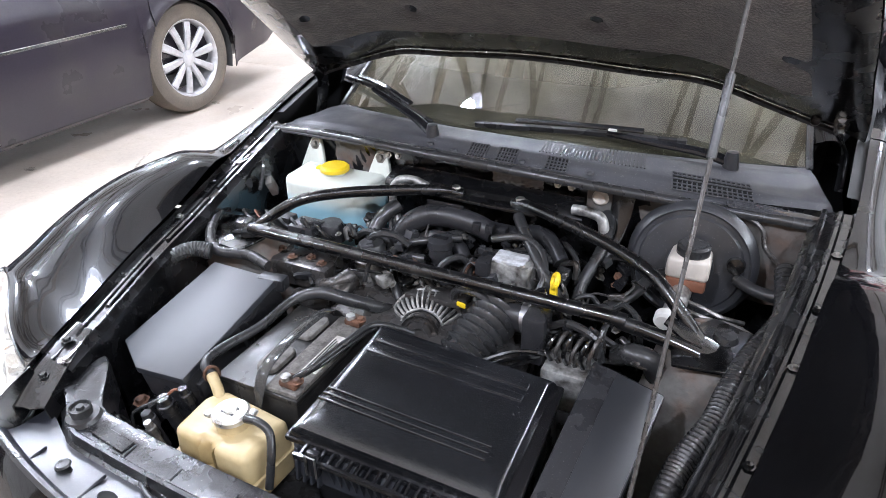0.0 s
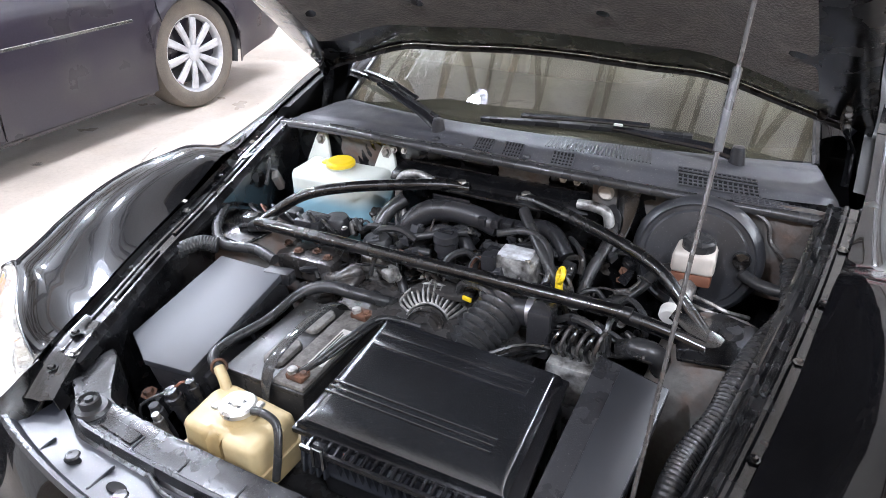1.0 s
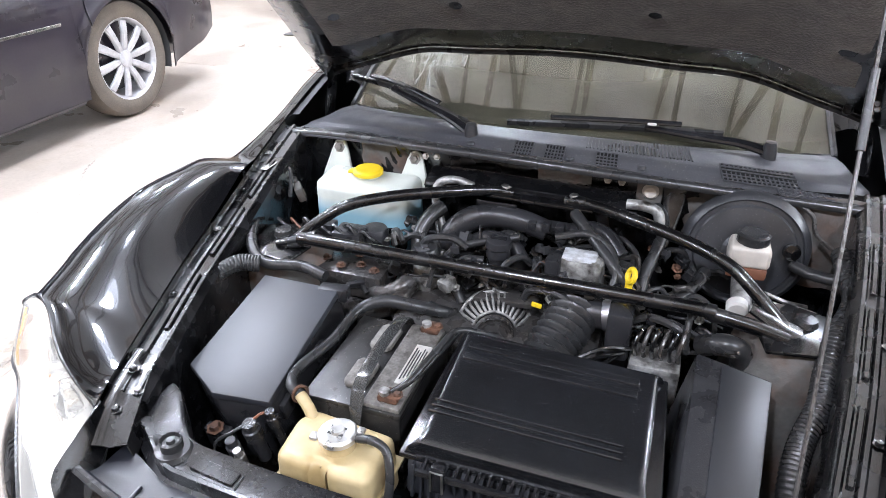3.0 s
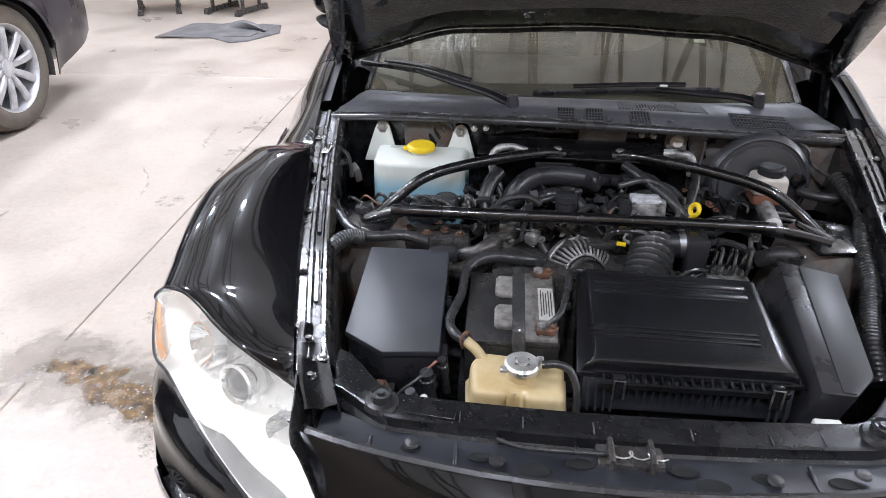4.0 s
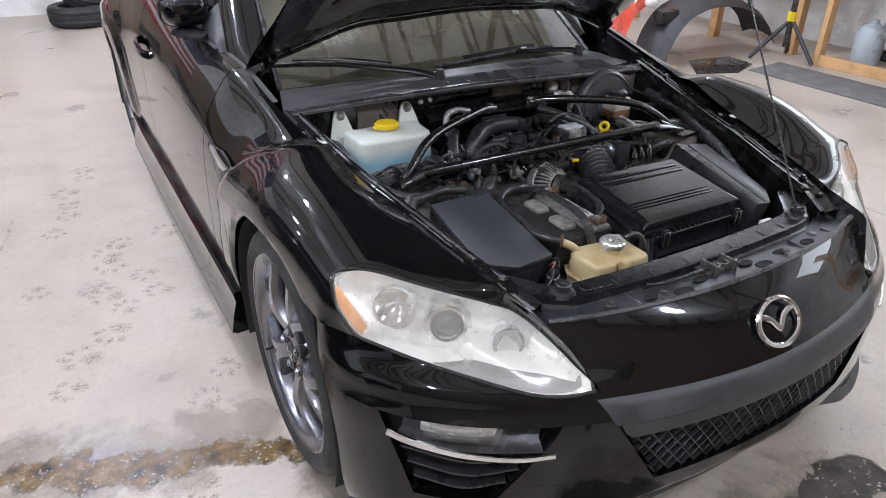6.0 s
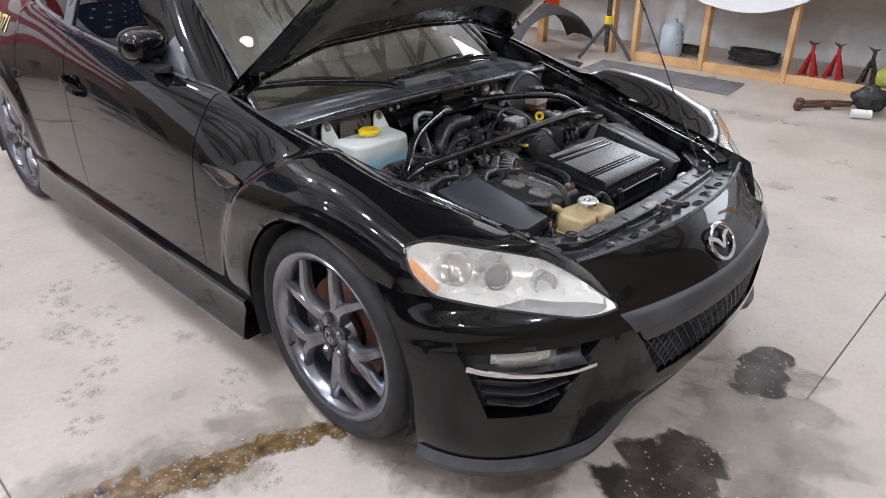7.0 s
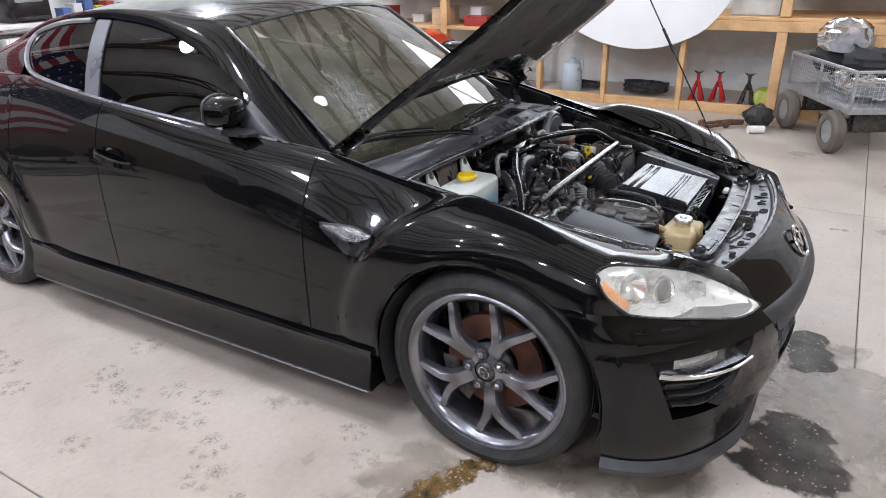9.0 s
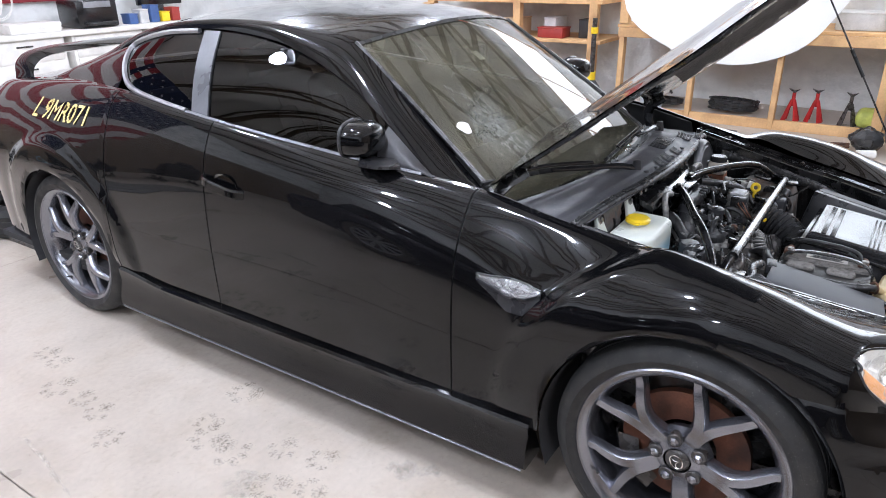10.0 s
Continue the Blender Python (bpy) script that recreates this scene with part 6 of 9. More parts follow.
# air filter box
LID = [(-0.128, 0.656, 0.0), (-0.131, 0.676, 0.004), (-0.138, 0.683, 0.010), (-0.150, 0.685, 0.014), (-0.350, 0.685, 0.014), (-0.374, 0.684, 0.012), (-0.383, 0.681, 0.008), (-0.387, 0.674, 0.002), (-0.388, 0.655, 0.0)]


def lid_row(f, drop, grow):
    """One line over the lid from back to front, f across it from side to side."""
    return [(mix(mix(-0.040, -0.056, k / 8) + e, mix(0.300, 0.308, k / 8) - e, f) + grow, y - 0.018 * f * (1 - k / 8), z - drop * (z - 0.655) / 0.03) for k, (y, z, e) in enumerate(LID)]


lid = Shape().grid([lid_row(0, 0.030, -0.004), lid_row(0, 0.012, -0.002), lid_row(0, 0.003, 0), lid_row(0.012, 0, 0)] + [lid_row(0.04 + 0.92 * k / 6, 0, 0) for k in range(7)] + [lid_row(0.988, 0, 0), lid_row(1, 0.003, 0), lid_row(1, 0.012, 0.002), lid_row(1, 0.030, 0.004)])
air = part("air_box_lid", lid, LID_PLASTIC, car, "satin black air filter box lid with pressed ribs", thick=0.002)
for y, x0, x1 in ((-0.172, -0.016, 0.268), (-0.198, -0.018, 0.268), (-0.300, -0.030, 0.262), (-0.312, -0.031, 0.262), (-0.324, -0.032, 0.262)):
    part("lid_rib", Shape().box(((x0 + x1) / 2, y, 0.6845), (x1 - x0, 0.014 if y > -0.25 else 0.005, 0.007), bevel=0.0025, m=Matrix.Rotation(radians(-1.5), 4, "Z")), LID_PLASTIC, air)
box_low = part("air_box_base", Shape().prism([(-0.050, -0.372), (0.304, -0.374), (0.298, -0.14), (-0.036, -0.124)], 0.47, 0.650, bevel=0.006, taper=-0.01), PLASTIC, air, "ribbed black lower half of the air box")
part("rim_flange", Shape().prism([(-0.066, -0.392), (0.318, -0.394), (0.308, -0.134), (-0.048, -0.116)], 0.645, 0.657, bevel=0.003), PLASTIC_SATIN, air)
part("front_face", Shape().grid([[(mix(-0.052, 0.306, i / 8), y, z) for i in range(9)] for y, z in ((-0.374, 0.650), (-0.386, 0.640), (-0.402, 0.590), (-0.400, 0.580), (-0.380, 0.572))]), FUSE_PLASTIC, box_low, "sloping ribbed face", thick=0.003)
for k in range(26):
    x = mix(-0.042, 0.296, k / 25)
    if 4 < k < 22:
        part("fin", Shape().add([(x - 0.003, -0.378, 0.648), (x + 0.003, -0.378, 0.648), (x, -0.404, 0.592), (x - 0.003, -0.412, 0.648), (x + 0.003, -0.412, 0.648)], [(0, 2, 3), (1, 4, 2), (3, 2, 4), (0, 3, 4, 1)]), FUSE_PLASTIC, box_low, flat=True)
    elif k in (0, 1, 2, 3, 23, 24, 25):
        part("fin", Shape().box((0, 0, 0), (0.005, 0.012, 0.062), pose(x, -0.400, 0.612, -16, 0, 0), bevel=0.001, seg=1), FUSE_PLASTIC, box_low)
lattice = Shape()
for k in range(19):
    lattice.box((mix(-0.02, 0.278, k / 18), -0.401, 0.655), (0.004, 0.024, 0.008))
lattice.box((0.128, -0.414, 0.653), (0.318, 0.005, 0.012)).box((0.128, -0.390, 0.657), (0.33, 0.004, 0.008))
part("ledge_lattice", lattice, PLASTIC_SATIN, air)
for x in (0.004, 0.266):
    clip = part("latch_clip", Shape().box((0, 0, 0), (0.022, 0.014, 0.046), pose(x, -0.412, 0.648, -14, 0, 0), bevel=0.004), PLASTIC_SATIN, air)
    part("clip_wire", Shape().tube([(x - 0.009, -0.424, 0.630), (x - 0.009, -0.418, 0.668), (x + 0.009, -0.418, 0.668), (x + 0.009, -0.424, 0.630)], 0.002, 5), ZINC, clip)
hose("intake_snout", [(0.02, -0.425, 0.53), (0.10, -0.445, 0.545), (0.20, -0.445, 0.545), (0.28, -0.40, 0.53)], 0.016, PLASTIC, air)
air.matrix_basis = tilted(-0.13, 0.685, 8.0, 1.0, 0.027)
for x, y in ((-0.08, -0.47), (0.315, -0.445)):
    bolt(support, (x, y, 0.60), 0.009, ZINC)

# control unit cover beside the air box
ECU = [(0.344, -0.100), (0.463, -0.114), (0.444, -0.374), (0.398, -0.424), (0.338, -0.427)]
em = Matrix.Translation((0.344, -0.10, 0.732)) @ Matrix.Rotation(radians(7.5), 4, "Y") @ Matrix.Rotation(radians(12), 4, "X") @ Matrix.Translation((-0.344, 0.10, -0.732))
ecu = part("control_unit_cover", Shape().prism(ECU, 0.55, 0.730, bevel=0.005, taper=0.0, m=em), PLASTIC, car, "satin black control unit cover with a sloping lid")
part("lid_panel", Shape().prism([(0.384, -0.110), (0.460, -0.119), (0.441, -0.371), (0.396, -0.419), (0.374, -0.420)], 0.729, 0.732, bevel=0.001, m=em), COVER_PLASTIC, ecu)

# washer tank
WASH = [(-0.538, 0.345), (-0.534, 0.235), (-0.510, 0.212), (-0.325, 0.208), (-0.298, 0.230), (-0.292, 0.345)]
wash = part("washer_tank", Shape().prism(WASH, 0.600, 0.775, bevel=0.016, taper=0.03, seg=4), TANK_WASH, car, "milky washer tank half full of blue fluid")
part("tank_foot", Shape().prism([(-0.44, 0.20), (-0.36, 0.20), (-0.36, 0.30), (-0.44, 0.30)], 0.50, 0.61, bevel=0.02, seg=3), TANK_BLUE, wash)
for x, y0, sg in ((-0.527, 0.375, 1), (-0.320, 0.360, -1)):
    ear = Shape()
    ear.prism([(-0.046, -0.085), (0.046, -0.085), (0.020, 0.0), (0.014, 0.016), (0.0, 0.022), (-0.014, 0.016), (-0.020, 0.0)], -0.006, 0.006, bevel=0.003, m=Matrix.Translation((x, y0 - 0.004, 0.806)) @ Matrix.Rotation(radians(72), 4, "X"))
    part("mounting_ear", ear, TANK_WHITE, wash, "pale plastic ear bolted to the firewall")
    bolt(wash, (x, y0 - 0.010, 0.809), 0.009, ZINC, (0, -0.95, 0.3))
part("filler_neck", Shape().lathe([(0.028, -0.02), (0.027, 0.012), (0.024, 0.014)], Matrix.Translation((-0.416, 0.290, 0.772)), 24), TANK_WHITE, wash)
wc = part("washer_cap", Shape().lathe([(0.0, 0.014), (0.030, 0.013), (0.036, 0.008), (0.036, 0.0), (0.03, -0.003)], Matrix.Translation((-0.416, 0.290, 0.784)), 32), YELLOW, wash, "bright yellow filler cap")
part("cap_tab", Shape().box((-0.452, 0.282, 0.788), (0.018, 0.02, 0.006), bevel=0.002), YELLOW, wc)
part("bracket", Shape().box((0, 0, 0), (0.018, 0.030, 0.045), pose(-0.575, 0.235, 0.735, 20, -15, 30), bevel=0.004), SOUND_MAT, wash, "grimy pale clip")

# strut brace: a straight bar and two arms to the firewall
brace = part("strut_bar", Shape().tube([(-0.505, 0.022, 0.715), (-0.470, 0.020, 0.728), (-0.43, 0.012, 0.742), (-0.38, 0.008, 0.748), (0.30, 0.004, 0.748), (0.36, 0.004, 0.742), (0.43, 0.008, 0.728), (0.49, 0.010, 0.712)], 0.0135, 12, n=60), PAINT_INNER, car, "glossy black strut tower bar")
for s in (-1, 1):
    arm = [(s * 0.490, 0.045, 0.712), (s * 0.440, 0.075, 0.752), (s * 0.385, 0.112, 0.784), (s * 0.30, 0.160, 0.797), (s * 0.18, 0.215, 0.803), (s * 0.10, 0.255, 0.800), (s * 0.06, 0.270, 0.792)]
    part("brace_arm", Shape().tube(arm, 0.0125, 12, n=44), PAINT_INNER, brace, "bent black arm of the brace")
    part("mount_plate", Shape().prism([(s * 0.565, -0.02), (s * 0.455, -0.035), (s * 0.44, 0.04), (s * 0.50, 0.13), (s * 0.58, 0.10)], 0.706, 0.714, bevel=0.003), PAINT_INNER, brace)
    part("weld_gusset", ribbon(Shape(), [(s * 0.515, 0.03, 0.713), (s * 0.47, 0.038, 0.730), (s * 0.43, 0.045, 0.745)], (0.05, 0.02), (0.01, 0.01), (0, -0.2, 1)), PAINT_INNER, brace)
    bolt(brace, (s * 0.076, 0.268, 0.800), 0.012)
part("firewall_plate", Shape().prism([(-0.12, 0.245), (0.12, 0.235), (0.13, 0.30), (-0.13, 0.305)], 0.786, 0.793, bevel=0.002), PAINT_INNER, brace)

# engine
eng = part("engine_block", Shape().box((-0.02, 0.12, 0.47), (0.42, 0.36, 0.34), bevel=0.03), DARK_METAL, car, "oily dark rotary engine block")
part("front_cover", Shape().box((-0.03, 0.01, 0.50), (0.26, 0.12, 0.26), bevel=0.03), DARK_METAL, eng)
part("intake_plenum", Shape().tube([(-0.185, 0.19, 0.670), (-0.170, 0.205, 0.715), (-0.130, 0.222, 0.745), (-0.080, 0.230, 0.752), (-0.020, 0.230, 0.748), (0.03, 0.228, 0.735)], lambda f: 0.029 - 0.006 * f, 14, n=30), PLASTIC, eng, "moulded black intake runner")
part("intake_runner", Shape().tube([(-0.150, 0.17, 0.66), (-0.125, 0.185, 0.700), (-0.085, 0.19, 0.718), (-0.035, 0.185, 0.710), (-0.01, 0.17, 0.69)], 0.017, 12, n=26), PLASTIC, eng)
part("runner_rib", Shape().box((-0.085, 0.232, 0.778), (0.09, 0.006, 0.012), bevel=0.002), PLASTIC_SATIN, eng)
part("coil_rail", Shape().box((0.045, 0.235, 0.742), (0.12, 0.03, 0.022), bevel=0.005), PLASTIC, eng, "black moulded wiring rail")
for k in range(4):
    part("coil_plug", Shape().box((0.0 + 0.03 * k, 0.215, 0.752), (0.018, 0.024, 0.02), bevel=0.003), PLASTIC, eng)
part("intake_runner", Shape().tube([(0.06, 0.26, 0.71), (0.10, 0.255, 0.738), (0.15, 0.24, 0.742), (0.19, 0.21, 0.71)], 0.018, 12, n=24), PLASTIC, eng)
oil = part("oil_filler", Shape().lathe([(0.0, 0.03), (0.018, 0.03), (0.026, 0.026), (0.028, 0.012), (0.024, 0.008), (0.026, -0.01), (0.020, -0.012), (0.022, -0.10)], up_at(-0.055, 0.145, 0.715), 24), PLASTIC, eng, "black oil filler tower")
part("cap_bars", Shape().box((-0.055, 0.145, 0.746), (0.034, 0.012, 0.004), bevel=0.001), PLASTIC_SATIN, oil)
thr = part("throttle_body", Shape().prism([(0.075, 0.085), (0.160, 0.080), (0.172, 0.120), (0.150, 0.150), (0.085, 0.145)], 0.67, 0.752, bevel=0.008, taper=0.06), ALUMINIUM, eng, "dull cast aluminium throttle housing")
part("throttle_cover", Shape().box((0.118, 0.112, 0.752), (0.066, 0.044, 0.010), bevel=0.003), WHITE_METAL, thr, "pale cast cover plate")
for p in ((0.09, 0.095, 0.750), (0.148, 0.092, 0.750), (0.150, 0.135, 0.750), (0.10, 0.136, 0.750)):
    bolt(thr, p, 0.006)
part("connector", Shape().box((0.070, 0.10, 0.735), (0.03, 0.05, 0.035), bevel=0.005), PLASTIC, thr)
for k in range(5):
    hose("red_wire", [(0.062, 0.08 + 0.006 * k, 0.735), (0.045, 0.075 + 0.007 * k, 0.745 - 0.004 * k), (0.035, 0.06 + 0.006 * k, 0.72), (0.04, 0.04 + 0.004 * k, 0.69)], 0.0022, FLUID_RED if k % 2 else RUBBER, thr, n=16, seg=6)
dip = part("dipstick", Shape().tube([(0.215, 0.075, 0.60), (0.217, 0.076, 0.725)], 0.005, 8), DARK_METAL, eng)
dm = Matrix.Translation((0.220, 0.076, 0.748)) @ Vector((-0.85, -0.42, 0.3)).to_track_quat("Z", "Y").to_matrix().to_4x4()
part("dipstick_ring", Shape().tube([dm @ Vector((0.0125 * math.cos(a), 0.0125 * math.sin(a), 0)) for a in (2 * math.pi * k / 24 for k in range(25))], 0.0055, 8), YELLOW, dip, "yellow dipstick ring")
part("dipstick_stem", Shape().box((0.218, 0.076, 0.724), (0.014, 0.012, 0.024), bevel=0.003), YELLOW, dip)
part("yellow_tag", Shape().box((0.055, 0.02, 0.690), (0.02, 0.005, 0.009), m=Matrix.Rotation(radians(-12), 4, "Z"), bevel=0.001), YELLOW, eng)
# alternator
am = Matrix.Translation((-0.026, 0.020, 0.612)) @ Matrix.Rotation(radians(14), 4, "Z") @ Matrix.Rotation(radians(72), 4, "X")
# body painted black as the shade in the slots between the fins
alt = part("alternator", Shape().lathe([(0.0, 0.040), (0.044, 0.040), (0.052, 0.034), (0.066, 0.018), (0.071, 0.004), (0.071, -0.06), (0.06, -0.085), (0, -0.09)], am, 40), SHADE_BLACK, eng, "dusty cast alternator, its body painted black as shade in the cooling slots")
for k in range(36):
    fm = am @ Matrix.Rotation(2 * math.pi * k / 36, 4, "Z")
    part("cooling_fin", ribbon(Shape(), [fm @ Vector(p) for p in ((0.042, 0.0, 0.042), (0.053, 0.003, 0.037), (0.068, 0.006, 0.021), (0.074, 0.008, 0.003))], (0.006, 0.0055), (0.006, 0.006), (0, -0.6, 0.8)), ALLOY_DULL, alt)
part("pulley", Shape().lathe([(0.0, 0.064), (0.010, 0.064), (0.012, 0.070), (0.026, 0.070), (0.028, 0.064), (0.034, 0.066), (0.038, 0.074), (0.040, 0.062), (0.036, 0.060), (0.040, 0.056), (0.036, 0.052), (0.040, 0.048), (0.02, 0.040)], am, 32), DARK_METAL, alt, "rust-stained alternator pulley")
part("slot_ring", Shape().tube([am @ Vector((0.0735 * math.cos(a), 0.0735 * math.sin(a), 0.002)) for a in (2 * math.pi * k / 36 for k in range(37))], 0.004, 6).tube([am @ Vector((0.044 * math.cos(a), 0.044 * math.sin(a), 0.042)) for a in (2 * math.pi * k / 36 for k in range(37))], 0.003, 6), ALLOY_DULL, alt)
part("case_band", Shape().lathe([(0.0725, 0.0), (0.0745, -0.002), (0.0745, -0.022), (0.0725, -0.024)], am, 40), ALLOY_DULL, alt, "dull cast case")
part("top_bracket", Shape().prism([(-0.07, 0.01), (0.05, 0.02), (0.06, 0.06), (-0.05, 0.065)], 0.668, 0.682, bevel=0.004), DARK_METAL, alt)
part("belt", Shape().tube([(-0.045, -0.075, 0.575), (-0.13, -0.04, 0.52), (-0.10, -0.05, 0.42), (0.02, -0.05, 0.40), (0.03, -0.075, 0.55)], 0.009, 6, n=30, flat=0.4), RUBBER, eng)
# intake bellows and clamp
bell = part("intake_bellows", Shape().tube([(0.085, -0.125, 0.600), (0.098, -0.075, 0.640), (0.118, -0.02, 0.668), (0.135, 0.05, 0.690)], 0.040, 24, n=14, ripple=0.24, pitch=0.015), RUBBER, eng, "corrugated black intake bellows")
part("bellows_clamp", Shape().lathe([(0.046, -0.008), (0.050, -0.007), (0.050, 0.007), (0.046, 0.008)], Matrix.Translation((0.190, 0.020, 0.690)) @ Matrix.Rotation(radians(80), 4, "Y") @ Matrix.Diagonal((0.62, 0.62, 1, 1)), 28), SATIN_METAL, bell)
part("air_sensor", Shape().box((0.215, -0.005, 0.675), (0.045, 0.05, 0.10), bevel=0.008), PLASTIC, bell)
hose("side_duct", [(0.12, 0.02, 0.68), (0.16, 0.02, 0.69), (0.20, 0.02, 0.688)], 0.030, PLASTIC, bell)
# coolant housing and rusty fittings on the passenger side
part("coolant_housing", Shape().prism([(-0.25, 0.06), (-0.18, 0.055), (-0.155, 0.10), (-0.175, 0.14), (-0.24, 0.135)], 0.60, 0.690, bevel=0.010, taper=0.1), ALUMINIUM, eng, "stained aluminium coolant housing")
part("housing_cap", Shape().lathe([(0, 0.02), (0.026, 0.018), (0.032, 0.008), (0.032, 0.0), (0.028, -0.02)], up_at(-0.205, 0.108, 0.700), 24), RUBBER, eng)
part("air_valve", Shape().box((-0.355, 0.07, 0.640), (0.16, 0.09, 0.06), bevel=0.012, m=None), DARK_METAL, eng, "dark air valve block")
for p in ((-0.42, 0.065, 0.675), (-0.375, 0.045, 0.675), (-0.335, 0.060, 0.675), (-0.30, 0.05, 0.672), (-0.355, 0.10, 0.675)):
    bolt(eng, p, 0.008, RUST)
part("rust_pipe", Shape().tube([(-0.30, 0.04, 0.630), (-0.265, 0.02, 0.640), (-0.235, 0.025, 0.655), (-0.215, 0.05, 0.668)], 0.019, 14, n=18), DARK_METAL, eng, "dark rust-stained air pipe")
hose("pipe_bend", [(-0.34, 0.01, 0.60), (-0.29, -0.015, 0.615), (-0.235, 0.0, 0.635), (-0.22, 0.05, 0.655)], 0.021, DARK_METAL, eng)
part("coil_cover", Shape().box((-0.385, 0.12, 0.70), (0.07, 0.06, 0.05), bevel=0.008), PLASTIC, eng)
part("round_cap", Shape().lathe([(0, 0.016), (0.026, 0.015), (0.031, 0.006), (0.031, -0.03)], up_at(-0.34, 0.150, 0.705), 24), PLASTIC, eng)

# brake booster, master cylinder and reservoir
bo = Matrix.Translation((0.430, 0.335, 0.715)) @ Matrix.Rotation(radians(82), 4, "X")
boost = part("brake_booster", Shape().lathe([(0.0, 0.056), (0.040, 0.056), (0.046, 0.049), (0.098, 0.045), (0.102, 0.040), (0.110, 0.040), (0.114, 0.044), (0.118, 0.041), (0.126, 0.030), (0.128, 0.022), (0.124, 0.016), (0.118, 0.0), (0.10, -0.03)], bo, 48), BOOSTER, car, "round satin black brake booster")
part("booster_stud", Shape().lathe([(0, 0.012), (0.016, 0.010), (0.018, 0)], bo @ Matrix.Translation((0.085, 0.02, 0.054)), 20), PAINT_INNER, boost)
mc = part("master_cylinder", Shape().tube([(0.43, 0.275, 0.700), (0.428, 0.20, 0.690), (0.426, 0.13, 0.682)], 0.020, 14), ALUMINIUM, boost, "cast master cylinder")
part("end_cap", Shape().lathe([(0, 0.012), (0.016, 0.011), (0.020, 0.006), (0.020, -0.01)], Matrix.Translation((0.418, 0.122, 0.690)) @ Matrix.Rotation(radians(100), 4, "X"), 20), WHITE_PLASTIC, mc, "white end cap")
for k in range(3):
    hose("brake_line", [(0.446, 0.20 - 0.03 * k, 0.690), (0.475, 0.185 - 0.03 * k, 0.693), (0.51, 0.18 - 0.02 * k, 0.685), (0.55, 0.20 - 0.02 * k, 0.67)], 0.0045, ZINC, mc, n=16, seg=6)
res = part("fluid_reservoir", Shape().prism([(0.392, 0.218), (0.474, 0.220), (0.472, 0.288), (0.394, 0.286)], 0.722, 0.768, bevel=0.010, taper=0.04, seg=3), RESERVOIR, boost, "milky brake fluid reservoir")
part("fluid_level", Shape().prism([(0.395, 0.220), (0.471, 0.222), (0.469, 0.285), (0.397, 0.283)], 0.698, 0.724, bevel=0.006), FLUID_RED, res, "brown fluid in the reservoir")
part("reservoir_cap", Shape().lathe([(0.0, 0.020), (0.026, 0.020), (0.031, 0.016), (0.031, 0.0), (0.027, -0.004)], up_at(0.436, 0.255, 0.768), 24), RUBBER, res, "black screw cap")
hose("vacuum_hose", [(0.52, 0.28, 0.715), (0.56, 0.25, 0.715), (0.60, 0.24, 0.72), (0.64, 0.27, 0.74)], 0.012, RUBBER, boost)
hose("hard_line", [(0.34, 0.31, 0.775), (0.36, 0.34, 0.808), (0.42, 0.352, 0.822), (0.50, 0.352, 0.820), (0.545, 0.345, 0.800), (0.56, 0.33, 0.765), (0.60, 0.30, 0.745), (0.635, 0.27, 0.735)], 0.005, DARK_METAL, boost, "thin black brake line", n=50, seg=6)
part("rusty_fitting", Shape().tube([(0.62, 0.25, 0.70), (0.635, 0.26, 0.725), (0.65, 0.275, 0.745)], 0.013, 8), RUST, boost, "rusty line fitting")
# hydraulic unit with looped lines
hyd = part("hydraulic_unit", Shape().box((0.285, -0.015, 0.600), (0.09, 0.075, 0.085), bevel=0.006), ALUMINIUM, car, "brake hydraulic unit with looped lines")
for k in range(6):
    x = 0.250 + 0.015 * k
    loop = [(x, -0.02, 0.64), (x - 0.004, -0.035, 0.672), (x + 0.004, -0.02 + 0.01 * (k % 2), 0.694 + 0.004 * (k % 3)), (x + 0.010, 0.012, 0.682), (x + 0.012, 0.01, 0.65), (x + 0.03, 0.03, 0.635)]
    hose("brake_pipe", loop, 0.0042, DARK_METAL if k % 2 else PAINT_INNER, hyd, n=26, seg=7)
for k in range(3):
    hose("pipe_run", [(0.24 - 0.01 * k, -0.03, 0.66 - 0.01 * k), (0.19, -0.065 - 0.008 * k, 0.672 - 0.012 * k), (0.13, -0.11, 0.655 - 0.01 * k), (0.09, -0.115, 0.63)], 0.004, PAINT_INNER, hyd, n=24, seg=6)

# hoses and looms
hose("left_loom", [(0.600, 0.28, 0.755), (0.609, 0.171, 0.738), (0.602, 0.12, 0.732), (0.570, 0.039, 0.715), (0.547, -0.045, 0.700), (0.534, -0.112, 0.682), (0.508, -0.179, 0.662), (0.494, -0.235, 0.642), (0.488, -0.31, 0.60)], 0.0185, RUBBER, car, "thick corrugated black wiring conduit", n=30, ripple=0.10, pitch=0.009)
hose("right_loom", [(-0.50, -0.065, 0.715), (-0.535, -0.085, 0.722), (-0.560, -0.13, 0.712), (-0.552, -0.20, 0.695), (-0.538, -0.27, 0.655), (-0.53, -0.30, 0.60)], 0.017, RUBBER, car, "corrugated black wiring conduit", n=30, ripple=0.10, pitch=0.009)
hose("right_harness", [(-0.36, -0.05, 0.705), (-0.42, -0.04, 0.712), (-0.50, -0.05, 0.712), (-0.56, 0.0, 0.725), (-0.605, 0.10, 0.745), (-0.63, 0.2, 0.765), (-0.60, 0.26, 0.75)], 0.012, RUBBER, car, "taped black wiring harness", n=40)
